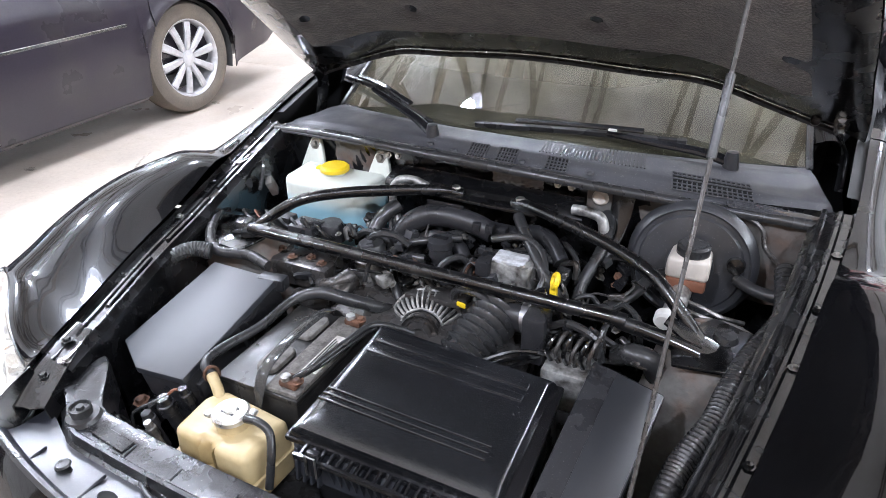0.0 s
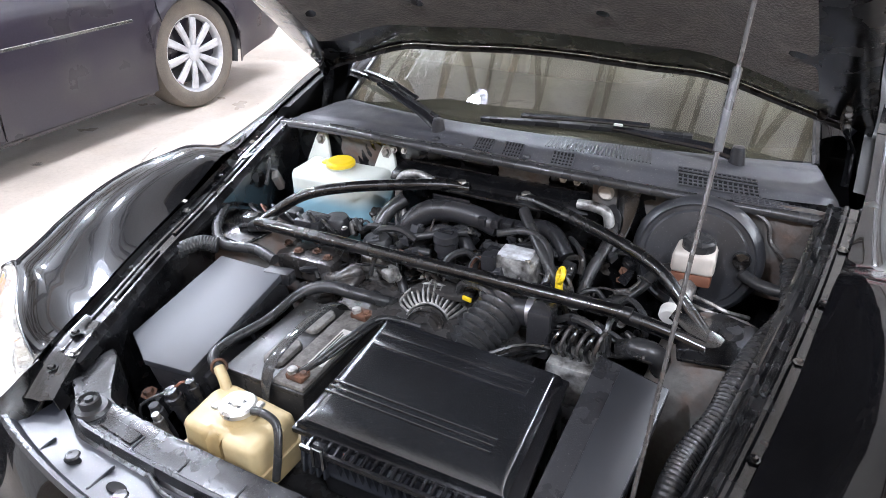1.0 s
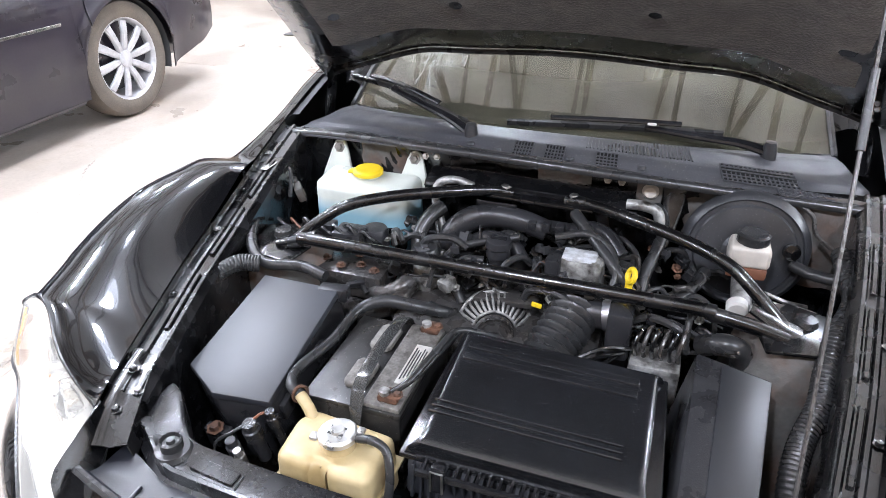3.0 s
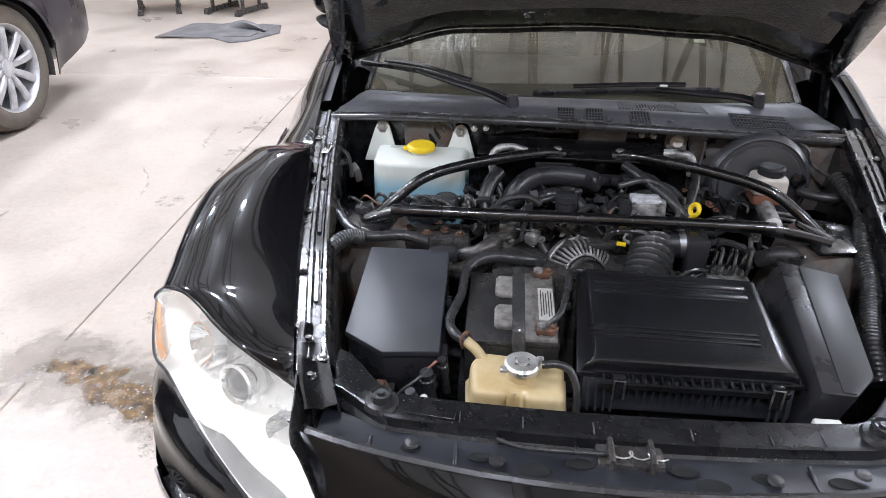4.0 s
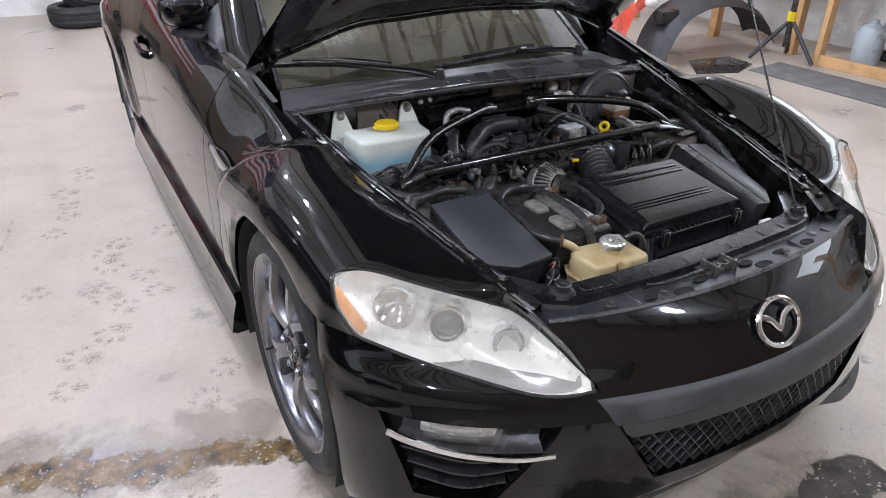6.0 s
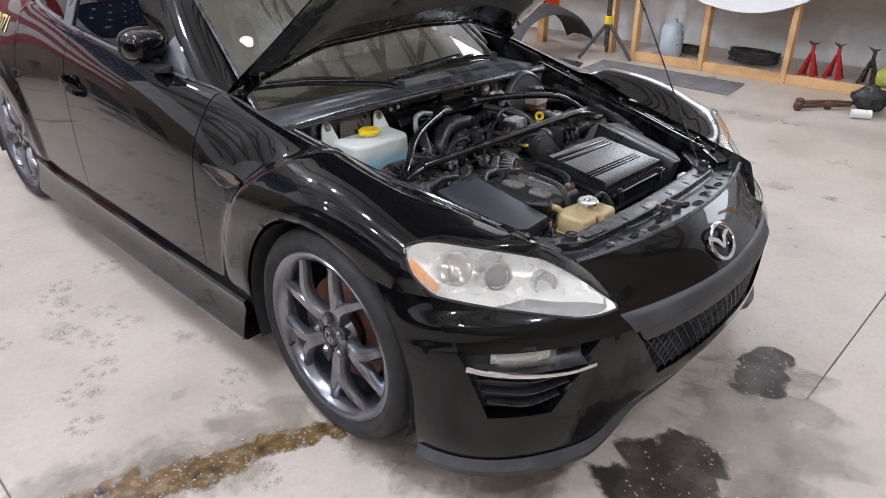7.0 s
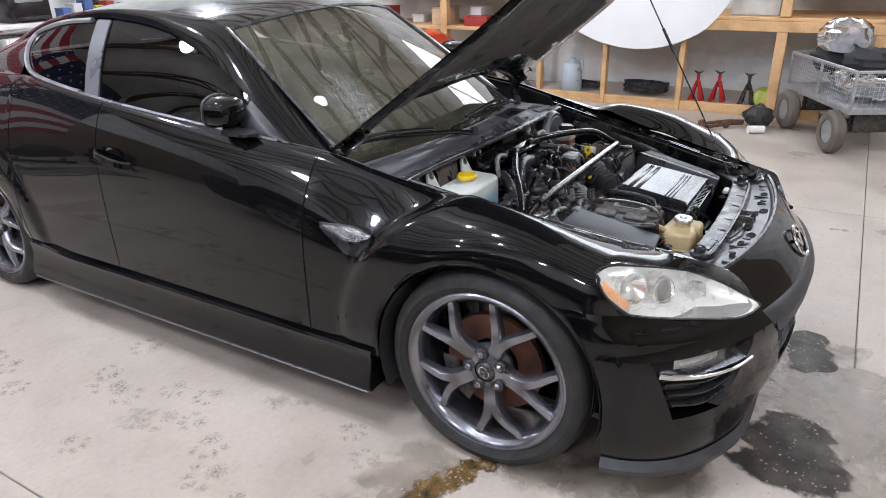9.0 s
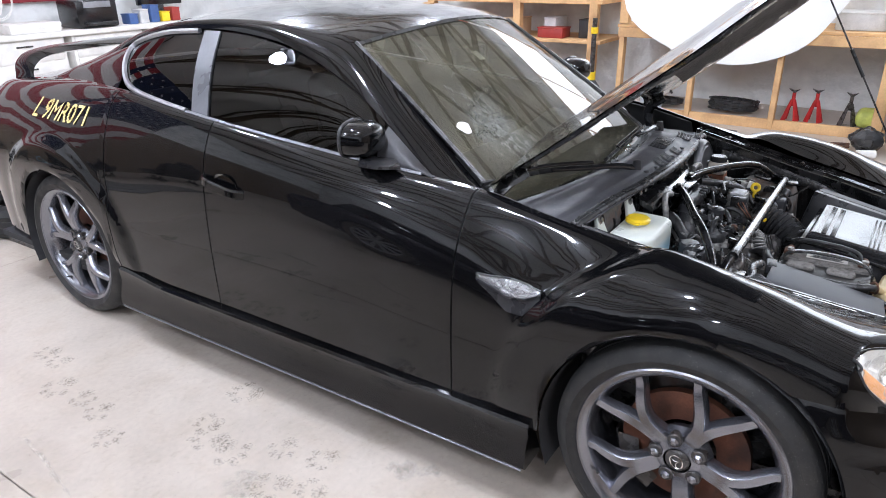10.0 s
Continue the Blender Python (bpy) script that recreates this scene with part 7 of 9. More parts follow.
conn = part("harness_connector", Shape().box((-0.335, -0.030, 0.690), (0.06, 0.030, 0.028), bevel=0.005, m=Matrix.Rotation(radians(8), 4, "Z")), PLASTIC, car, "grey-black harness connector")
hose("heater_hose", [(0.085, 0.235, 0.782), (0.115, 0.19, 0.775), (0.165, 0.13, 0.755), (0.200, 0.10, 0.725), (0.240, 0.095, 0.690), (0.300, 0.13, 0.672), (0.340, 0.19, 0.680), (0.36, 0.24, 0.69)], 0.0125, RUBBER, car, "black heater hose", n=50)
hose("heater_hose", [(0.245, 0.345, 0.77), (0.262, 0.30, 0.765), (0.262, 0.25, 0.735), (0.245, 0.20, 0.69), (0.24, 0.16, 0.65)], 0.013, RUBBER, car, "black heater hose", n=30)
hose("heater_pipe", [(0.185, 0.29, 0.795), (0.215, 0.285, 0.798), (0.245, 0.282, 0.792), (0.255, 0.280, 0.770), (0.256, 0.278, 0.745)], 0.0115, ALUMINIUM, car, "bare aluminium heater pipe", n=24)
hose("refrigerant_pipe", [(-0.150, 0.270, 0.796), (-0.185, 0.275, 0.803), (-0.220, 0.270, 0.800), (-0.235, 0.262, 0.780), (-0.232, 0.255, 0.745), (-0.215, 0.24, 0.71), (-0.20, 0.22, 0.67)], 0.0095, ALUMINIUM, car, "bare aluminium refrigerant pipe", n=36)
hose("rubber_pipe", [(-0.215, 0.25, 0.745), (-0.235, 0.22, 0.730), (-0.248, 0.19, 0.70), (-0.24, 0.16, 0.66)], 0.018, RUBBER, car, "black rubber pipe", n=20)
hose("vacuum_pipe", [(-0.02, 0.18, 0.735), (-0.09, 0.15, 0.728), (-0.14, 0.13, 0.715), (-0.16, 0.12, 0.69), (-0.15, 0.11, 0.64)], 0.008, RUBBER, car, "thin black vacuum pipe", n=24)
hose("vacuum_pipe", [(0.06, 0.15, 0.765), (0.12, 0.165, 0.775), (0.17, 0.14, 0.765), (0.19, 0.10, 0.735), (0.185, 0.07, 0.70)], 0.008, RUBBER, car, "thin black vacuum pipe", n=24)
hose("breather_hose", [(-0.10, 0.04, 0.64), (-0.13, 0.07, 0.68), (-0.12, 0.11, 0.70), (-0.08, 0.12, 0.70)], 0.010, RUBBER, car, "black breather hose", n=20)
hose("lower_hose", [(0.36, 0.02, 0.66), (0.39, 0.0, 0.685), (0.42, 0.0, 0.68), (0.43, 0.02, 0.64)], 0.020, RUBBER, car, "black rubber hose", n=20)
rng = random.Random(5)
for k in range(64):
    x, y, z = rng.uniform(-0.32, 0.38), rng.uniform(0.02, 0.30), rng.uniform(0.61, 0.72)
    pts = [(x, y, z)]
    for j in range(3):
        x, y, z = x + rng.uniform(-0.06, 0.06), y + rng.uniform(-0.05, 0.05), z + rng.uniform(-0.03, 0.03)
        pts.append((x, y, min(z, 0.735)))
    hose("engine_wire", pts, rng.choice((0.0025, 0.003, 0.004, 0.006)), rng.choice((RUBBER, RUBBER, PLASTIC, DARK_METAL)), eng, n=16, seg=6)
for k in range(40):
    x, y, z = rng.uniform(-0.32, 0.36), rng.uniform(0.04, 0.28), rng.uniform(0.64, 0.70)
    part("fitting", Shape().box((0, 0, 0), (rng.uniform(0.012, 0.045), rng.uniform(0.012, 0.035), rng.uniform(0.012, 0.035)), pose(x, y, z, rng.uniform(-30, 30), rng.uniform(-30, 30), rng.uniform(0, 90)), bevel=0.004), rng.choice((PLASTIC, DARK_METAL, ALLOY_DULL, PLASTIC, RUBBER, PAINT_INNER)), eng)
for k in range(46):
    p = (rng.uniform(-0.30, 0.36), rng.uniform(0.03, 0.30), rng.uniform(0.655, 0.728))
    bolt(eng, p, rng.choice((0.005, 0.006, 0.008)), rng.choice((ZINC, ZINC, ALLOY_DULL, RUST)), (rng.uniform(-0.5, 0.5), rng.uniform(-0.7, 0.1), 1))
for k in range(30):
    x, y, z = rng.uniform(-0.30, 0.36), rng.uniform(0.0, 0.28), rng.uniform(0.66, 0.725)
    dx, dy = rng.uniform(-0.09, 0.09), rng.uniform(-0.06, 0.06)
    hose("ribbed_loom", [(x, y, z), (x + dx * 0.4, y + dy * 0.3, z + 0.018), (x + dx, y + dy, z + 0.006), (x + dx * 1.2, y + dy * 1.5, z - 0.035)], rng.choice((0.005, 0.006, 0.0075)), RUBBER, eng, n=10, seg=7, ripple=0.08, pitch=0.006)
for k in range(24):
    x, y, z = rng.uniform(-0.30, 0.34), rng.uniform(0.0, 0.26), rng.uniform(0.69, 0.73)
    plug = pose(x, y, z, rng.uniform(-25, 25), rng.uniform(-25, 25), rng.uniform(0, 180))
    part("wire_plug", Shape().box((0, 0, 0), (0.026, 0.016, 0.014), plug, bevel=0.002, seg=1).box((0.004, 0, 0.009), (0.012, 0.008, 0.005), plug).box((-0.014, 0, 0), (0.004, 0.019, 0.017), plug), rng.choice((PLASTIC, PLASTIC_SATIN, PLASTIC_GREY)), eng)
for k in range(7):
    pts = [(-0.58 + 0.03 * k, 0.15, 0.70), (-0.56 + 0.035 * k, 0.11, 0.725 + 0.006 * (k % 3)), (-0.53 + 0.035 * k, 0.10, 0.715), (-0.50 + 0.03 * k, 0.13, 0.69)]
    hose("wire", pts, 0.0042 if k != 1 else 0.0025, FLUID_RED if k == 1 else RUBBER, car, "loose harness wire", n=16, seg=6)
part("washer_connector", Shape().box((-0.45, 0.125, 0.715), (0.05, 0.035, 0.03), bevel=0.005), PLASTIC, car, "black wiring connector")
hose("bonnet_cable", [(-0.655, 0.36, 0.82), (-0.63, 0.28, 0.79), (-0.59, 0.23, 0.78), (-0.575, 0.19, 0.74)], 0.005, RUBBER, car, "thin black cable", n=20, seg=6)
part("grey_sensor", Shape().box((-0.615, 0.17, 0.755), (0.035, 0.05, 0.03), bevel=0.006), PLASTIC_GREY, car, "pale grey sensor plug")

# ---- cabin ----
for s in (-1, 1):
    rows = []
    for k in range(40):
        y = mix(0.44, 3.50, k / 39)
        row = table(SIDE, y)
        zb = arch_z(y) + 0.02
        pts = catmull([(row[2 * q], 0, row[2 * q + 1]) for q in range(9)], 14)
        rows.append([(s * (p.x - 0.022), y, max(p.z - 0.006, zb)) for p in pts])
    part("inner_panel", Shape().grid(rows, flip=s < 0), INK, car, "black inner body panel")
    # black strips put behind the door gaps as their shade
    for y in (0.658, 1.6935, 2.2935):
        part("seam_shade", Shape().grid([[p + Vector((-s * 0.0075, d, 0)) for p in side_line(y, s, n=16)] for d in (-0.010, 0.010)]), INK, car)
part("cabin_floor", Shape().box((0, 1.95, 0.235), (1.66, 3.0, 0.03)), CLOTH_DARK, car, "dark cabin carpet")
part("floor_pan", Shape().box((0, 1.95, 0.195), (1.62, 3.0, 0.03)), PLASTIC, car, "dark floor pan")
part("sump_guard", Shape().box((0, -0.05, 0.19), (1.40, 1.05, 0.02)), PLASTIC, car, "black undertray")
dash = []
for i in range(21):
    u = -1 + 2 * i / 20
    c = 1 - u * u
    dash.append([(0.62 * u, 0.700 - 0.16 * c, 0.845), (0.64 * u, 0.80 - 0.12 * c, 0.868), (0.66 * u, 0.98 - 0.06 * c, 0.875 + 0.05 * math.exp(-((u - 0.5) / 0.22) ** 2)), (0.67 * u, 1.06 - 0.05 * c, 0.85), (0.67 * u, 1.08, 0.70), (0.66 * u, 1.05, 0.45)])
part("dashboard", Shape().grid(dash), PLASTIC_GREY, car, "grey-black dashboard")
sm = Matrix.Translation((0.36, 1.20, 0.80)) @ Matrix.Rotation(radians(65), 4, "X")
wheel_ = part("steering_wheel", Shape().tube([sm @ Vector((0.18 * math.cos(a), 0.18 * math.sin(a), 0)) for a in (2 * math.pi * k / 36 for k in range(37))], 0.016, 8), PLASTIC, car, "black steering wheel")
part("airbag_hub", Shape().lathe([(0, 0.03), (0.05, 0.025), (0.07, 0), (0.06, -0.04)], sm, 20), PLASTIC, wheel_)
for a in (0.2, math.pi - 0.2, -math.pi / 2):
    part("wheel_arm", ribbon(Shape(), [sm @ Vector((0.06 * math.cos(a), 0.06 * math.sin(a), 0)), sm @ Vector((0.17 * math.cos(a), 0.17 * math.sin(a), 0))], (0.04, 0.03), (0.015, 0.012), sm.to_3x3() @ Vector((0, 0, 1))), PLASTIC, wheel_)


def seat_shape(x, y, z, back=18, turn=0, roll=0, material=None):
    """Cushion, backrest and headrest of a bucket seat, facing -y."""
    m = pose(x, y, z, roll, 0, turn)
    cushion = Shape().box((0, 0, 0.12), (0.50, 0.52, 0.16), m, bevel=0.06, seg=4)
    bolster = Shape()
    for s in (-1, 1):
        bolster.box((s * 0.22, 0.0, 0.18), (0.10, 0.46, 0.12), m, bevel=0.045, seg=4)
    bm2 = m @ Matrix.Translation((0, 0.24, 0.15)) @ Matrix.Rotation(radians(-back), 4, "X")
    rest = Shape().box((0, 0.03, 0.30), (0.46, 0.13, 0.62), bm2, bevel=0.055, seg=4)
    for s in (-1, 1):
        rest.box((s * 0.205, -0.03, 0.26), (0.09, 0.14, 0.44), bm2, bevel=0.04, seg=3)
    head = Shape().box((0, 0.03, 0.70), (0.24, 0.11, 0.16), bm2, bevel=0.045, seg=4)
    return m, cushion, bolster, rest, head


for x in (-0.36, 0.36):
    m, cu, bo_, re_, he = seat_shape(x, 1.62, 0.30, 22)
    st = part("front_seat", cu, CLOTH_DARK, car, "black front seat")
    part("side_bolster", bo_, CLOTH_DARK, st)
    part("backrest", re_, CLOTH_DARK, st)
    part("headrest", he, CLOTH_DARK, st)
part("rear_bench", Shape().box((0, 2.30, 0.45), (1.20, 0.45, 0.22), bevel=0.05).box((0, 2.58, 0.72), (1.20, 0.14, 0.5), bevel=0.05), CLOTH_DARK, car, "dark rear bench")
# windscreen marks: sticker, broken patch, rear-view mirror
def on_screen(u, v, lift=0.003):
    j, i = (u + 1) / 2 * N, v * 12
    j0, i0 = min(int(j), N - 1), min(int(i), 11)
    a = screen_rows[i0][j0].lerp(screen_rows[i0][j0 + 1], j - j0)
    b = screen_rows[i0 + 1][j0].lerp(screen_rows[i0 + 1][j0 + 1], j - j0)
    return a.lerp(b, i - i0) + Vector((0, -0.51, 0.86)) * lift


part("screen_sticker", Shape().add([on_screen(-0.855 + 0.036 * math.cos(a) * (1 + 0.2 * math.sin(3 * a)), 0.40 + 0.036 * math.sin(a)) for a in (2 * math.pi * k / 14 for k in range(14))], [tuple(range(14))]), LABEL, car, "torn pale sticker on the windscreen")
crack = Shape()
rc = random.Random(3)
knots = []
for k in range(420):
    r, a = abs(rc.gauss(0, 0.15)), rc.uniform(0, 6.28)
    u, v = -0.66 + r * math.cos(a) * 0.5, 0.36 + r * math.sin(a) * 0.9
    if abs(u) < 0.97 and 0.03 < v < 0.95:
        knots.append((u, v))
for k, (u, v) in enumerate(knots):
    near = sorted(knots, key=lambda p: (p[0] - u) ** 2 + (0.6 * (p[1] - v)) ** 2)[1:4]
    for u2, v2 in near:
        if math.hypot(u2 - u, v2 - v) < 0.09:
            crack.tube([on_screen(u, v, 0.001), on_screen((u + u2) / 2 + rc.gauss(0, 0.003), (v + v2) / 2 + rc.gauss(0, 0.003), 0.001), on_screen(u2, v2, 0.001)], 0.00030, 3, caps=False)
craze = Shape().grid([[on_screen(mix(-0.88, -0.46, i / 12), mix(0.12, 0.62, j / 12), 0.002) for j in range(13)] for i in range(13)])
fade_patch = part("crazed_film", craze, GLASS_CRAZE, car, "whitish crazed film over the broken glass")
at = fade_patch.data.attributes.new("fade", "FLOAT", "POINT")
at.data.foreach_set("value", [math.sin(math.pi * i / 12) ** 0.7 * math.sin(math.pi * j / 12) ** 0.7 for i in range(13) for j in range(13)])
tagged(part("shattered_glass", crack, GLASS_CRACK, car, "crazed patch of shattered glass"), kind="stuff")
for u, v in ((-0.28, 0.72), (0.55, 0.28)):
    part("tax_label", Shape().grid([[on_screen(u + du, v + dv, -0.004) for du in (0, 0.055)] for dv in (0, 0.06)]), LABEL, car, "small pale label behind the windscreen")
part("rear_view_mirror", Shape().box((0.0, 1.13, 1.17), (0.22, 0.03, 0.06), bevel=0.012), PLASTIC, car, "black rear-view mirror")
drops = Shape()
for k in range(260):
    u, v = rc.gauss(-0.25, 0.22), abs(rc.gauss(0.05, 0.16))
    if abs(u) < 0.97 and v < 0.95:
        w = rc.uniform(0.0012, 0.003)
        p = on_screen(u, v, 0.0)
        drops.add([p + Vector((w * math.cos(t), w * 0.86 * math.sin(t), w * 0.5 * math.sin(t))) for t in (0, 1.26, 2.5, 3.77, 5.03)] + [p + Vector((0, -0.3 * w, 0.6 * w))], [(0, 1, 5), (1, 2, 5), (2, 3, 5), (3, 4, 5), (4, 0, 5)])
tagged(part("rain_drops", drops, GLASS_FOG, car), kind="stuff")
# hand-written stock mark on the rear quarter
mark = bpy.data.curves.new("stock_mark", "FONT")
mark.body, mark.size, mark.extrude, mark.shear = "L 9MR071", 0.105, 0.0006, 0.2
mark.fill_mode, mark.bevel_depth = "BOTH", 0.0003
mk_ob = new("stock_mark_text", mark)
dg = bpy.context.evaluated_depsgraph_get()
flat_text = bpy.data.meshes.new_from_object(mk_ob.evaluated_get(dg))
bpy.data.objects.remove(mk_ob)
ts = Shape()
text_v = []
for q in flat_text.vertices:
    y = 2.86 - q.co.x
    z = 0.905 + q.co.y
    row = table(SIDE, y)
    pts = catmull([(row[2 * k], 0, row[2 * k + 1]) for k in range(9)], 60)
    near = min(pts, key=lambda p: abs(p.z - z))
    text_v.append((-(near.x + 0.004 + q.co.z), y, z))
ts.v, ts.f = text_v, [tuple(p.vertices) for p in flat_text.polygons]
MARKER = surface("paint_marker", (0.70, 0.55, 0.22), 0.7, var=0.2, scale=40, bump=0)
part("stock_mark", ts, MARKER, car, "yellow hand-written stock mark", flat=True)

# ---- the dark saloon standing beside ----
SALOON_PAINT = surface("dusty_dark_paint", (0.015, 0.012, 0.018), 0.34, var=0.3, scale=3, bump=0.05, coat=0.5, second=(0.036, 0.032, 0.032), spread=0.38, spec=0.3)
SILVER = surface("silver_alloy", (0.55, 0.55, 0.56), 0.4, 0.55, var=0.15, scale=18, bump=0.05)
TYRE_DUSTY = surface("dusty_tyre", (0.10, 0.086, 0.07), 0.85, var=0.3, scale=9, bump=0.3, fine=120, second=(0.16, 0.132, 0.10), spread=0.42)
saloon = thing("saloon", (-4.2, 1.4, 0), "dusty dark saloon car with silver ten-spoke wheels", "car")
sal = Matrix.Translation((-3.035, 2.375, 0)) @ Matrix.Rotation(radians(1.0), 4, "Z")   # at the rear wheel, x outwards, y to its tail
SAL = [(-4.0, -0.06, 0.70), (-3.7, 0.0, 0.80), (-3.0, 0.02, 0.93), (-2.0, 0.02, 0.98), (-0.6, 0.02, 1.00), (0.3, 0.01, 1.01), (0.80, -0.03, 1.01), (1.05, -0.12, 0.98)]
SA = 0.40


def sal_line(y, n=16):
    off, top = table(SAL, y)
    zb = 0.22
    for a in (0.0, -3.05):
        if abs(y - a) < SA:
            zb = max(zb, 0.345 + math.sqrt(SA ** 2 - (y - a) ** 2))
    if y > SA:
        zb = mix(0.24, 0.36, clamp((y - SA) / 0.65))
    out = []
    for k in range(n):
        z = mix(top, zb, k / (n - 1))
        x = off - 0.10 * smooth(0.72, 1.02, z) ** 2 - 0.03 * smooth(0.5, 0.2, z) + 0.02 * math.exp(-((math.hypot(y, z - 0.345) - 0.41) / 0.04) ** 2)
        out.append(sal @ Vector((x, y, z)))
    return out


def sal_panel(a, b, n=24):
    ys = sorted({mix(a, b, k / n) for k in range(n + 1)} | {ax - SA * math.cos(math.pi * k / 18) for ax in (0.0, -3.05) for k in range(19) if a <= ax - SA * math.cos(math.pi * k / 18) <= b})
    return Shape().grid([sal_line(y) for y in ys], flip=True)


for nm, a, b in (("front_fender", -4.0, -2.45), ("front_door", -2.44, -1.42), ("rear_door", -1.41, -0.30), ("rear_quarter", -0.29, 1.05)):
    p_ = part(nm, sal_panel(a, b), SALOON_PAINT, saloon, "dusty dark " + nm.replace("_", " "), thick=0.006)
    if "door" in nm:
        part("chrome_strip", ribbon(Shape(), [sal @ Vector((table(SAL, y)[0] + 0.006, y, 0.665)) for y in (mix(a + 0.02, min(b, -0.47) - 0.02, k / 12) for k in range(13))], (0.022, 0.022), (0.012, 0.012), sal.to_3x3() @ Vector((1, 0, 0))), CHROME, p_, "chrome strip along the door")
part("body_core", Shape().box((-0.95, -1.5, 0.60), (1.75, 5.0, 0.70), sal, bevel=0.12, seg=3), SALOON_PAINT, saloon)
part("cabin", Shape().prism([(-1.70, -2.6), (-0.12, -2.6), (-0.12, 0.55), (-1.70, 0.55)], 0.95, 1.46, bevel=0.05, taper=0.17, m=sal), GLASS_TINT, saloon, "dark tinted saloon windows")
part("roof", Shape().prism([(-1.52, -1.95), (-0.30, -1.95), (-0.30, 0.15), (-1.52, 0.15)], 1.44, 1.49, bevel=0.02, m=sal), SALOON_PAINT, saloon)
part("sill", ribbon(Shape(), [sal @ Vector((-0.035, y, 0.235)) for y in (mix(-2.66, -0.40, k / 8) for k in range(9))], (0.10, 0.10), (0.05, 0.05), sal.to_3x3() @ Vector((1, 0, 0.1))), SALOON_PAINT, saloon, "dirty sill below the doors")
for ay in (0.0, -3.05):
    wm = sal @ Matrix.Translation((-0.115, ay, 0.362)) @ Matrix.Rotation(math.pi / 2, 4, "Y")
    sw = part("wheel", Shape().lathe([(0.242, -0.1), (0.230, -0.05), (0.230, 0.07), (0.246, 0.095), (0.263, 0.10), (0.267, 0.085)], wm, 48), SILVER, saloon, "silver alloy wheel with ten broad spokes")
    part("tyre", Shape().lathe([(0.24, -0.1), (0.29, -0.118), (0.345, -0.098), (0.362, -0.05), (0.362, 0.05), (0.345, 0.093), (0.30, 0.110), (0.262, 0.104), (0.245, 0.092)], wm, 64), TYRE_DUSTY, sw, "tyre grey with dry mud")
    part("backing", Shape().lathe([(0.0, -0.02), (0.2, -0.02)], wm, 32), INK, sw)
    part("hub_cap", Shape().lathe([(0.0, 0.088), (0.03, 0.087), (0.05, 0.08), (0.058, 0.06)], wm, 24), SILVER, sw)
    for k in range(10):
        b_ = wm @ Matrix.Rotation(2 * math.pi * k / 10 + 0.12, 4, "Z")
        part("spoke", ribbon(Shape(), [b_ @ Vector((0, r, z)) for r, z in ((0.045, 0.070), (0.10, 0.082), (0.16, 0.085), (0.232, 0.080))], (0.038, 0.054), (0.03, 0.02), b_.to_3x3() @ Vector((0, 0, 1))), SILVER, sw)
    part("arch_liner", Shape().grid([[sal @ Vector((x, ay + (SA - 0.01) * math.cos(a), 0.345 + (SA - 0.01) * math.sin(a))) for x in (-0.01, -0.3)] for a in (math.pi * (-0.1 + 1.2 * k / 20) for k in range(21))]), INK, saloon)

# ---- clutter on the floor behind ----
GREY_FELT = surface("grey_carpet", (0.17, 0.165, 0.165), 0.95, var=0.2, scale=8, bump=0.5, fine=260)
LEATHER = surface("black_leather", (0.018, 0.018, 0.019), 0.45, var=0.3, scale=14, bump=0.25, fine=120)
RED_PAINT = surface("orange_red_paint", (0.62, 0.045, 0.012), 0.3, var=0.12, scale=5, bump=0.02, coat=0.8)
BLUE_HOSE = surface("blue_hose", (0.22, 0.42, 0.55), 0.5, var=0.1, bump=0.05)


def loose_seat(x, y, turn, back, label, roll=0, z=0.10):
    m, cu, bo_, re_, he = seat_shape(x, y, z, back, turn, roll)
    th = thing("car_seat", (x, y, 0), label, "car seat", "removed seats")
    part("cushion", cu, LEATHER, th)
    part("side_bolster", bo_, LEATHER, th)
    part("backrest", re_, LEATHER, th)
    part("headrest", he, LEATHER, th)
    for s in (-1, 1):
        part("slide_rail", Shape().box((s * 0.19, 0.0, -z + 0.035 if not roll else 0.02), (0.045, 0.56, 0.05), m, bevel=0.006), DARK_METAL, th)
        for q in (-1, 1):
            part("foot", Shape().box((s * 0.19, q * 0.24, -z + 0.015 if not roll else 0.0), (0.06, 0.07, 0.03), m, bevel=0.005), DARK_METAL, th)
            part("link", Shape().box((s * 0.19, q * 0.15, -z * 0.3), (0.03, 0.03, 0.10), m, bevel=0.004), DARK_METAL, th)


loose_seat(-3.95, 6.05, 205, 30, "black leather car seat standing on the concrete on its rails", z=0.14)
loose_seat(-3.12, 6.12, 165, -60, "black leather car seat with its backrest folded, on the floor", z=0.14)
loose_seat(-2.20, 7.12, 20, 62, "black leather car seat with its back laid over by the wall", z=0.10)
felt = []
for i in range(19):
    row = []
    for j in range(13):
        u, v = i / 18, j / 12
        x, y = -3.40 + 0.85 * u + 0.10 * v, 4.76 + 0.60 * v + 0.10 * u * (1 - v)
        z = 0.006 + 0.13 * smooth(0.5, 1.0, v) * smooth(0.25, 0.9, u) * math.sin(math.pi * clamp(u * 0.95)) + 0.01 * math.sin(u * 9)
        row.append((x, y - 0.28 * smooth(0.55, 1.0, v) * smooth(0.3, 0.9, u), abs(z)))
    felt.append(row)
tagged(part("carpet_piece", Shape().grid(felt), GREY_FELT, None, thick=0.012), "grey car carpet folded over itself on the floor", "carpet", "carpet pieces")
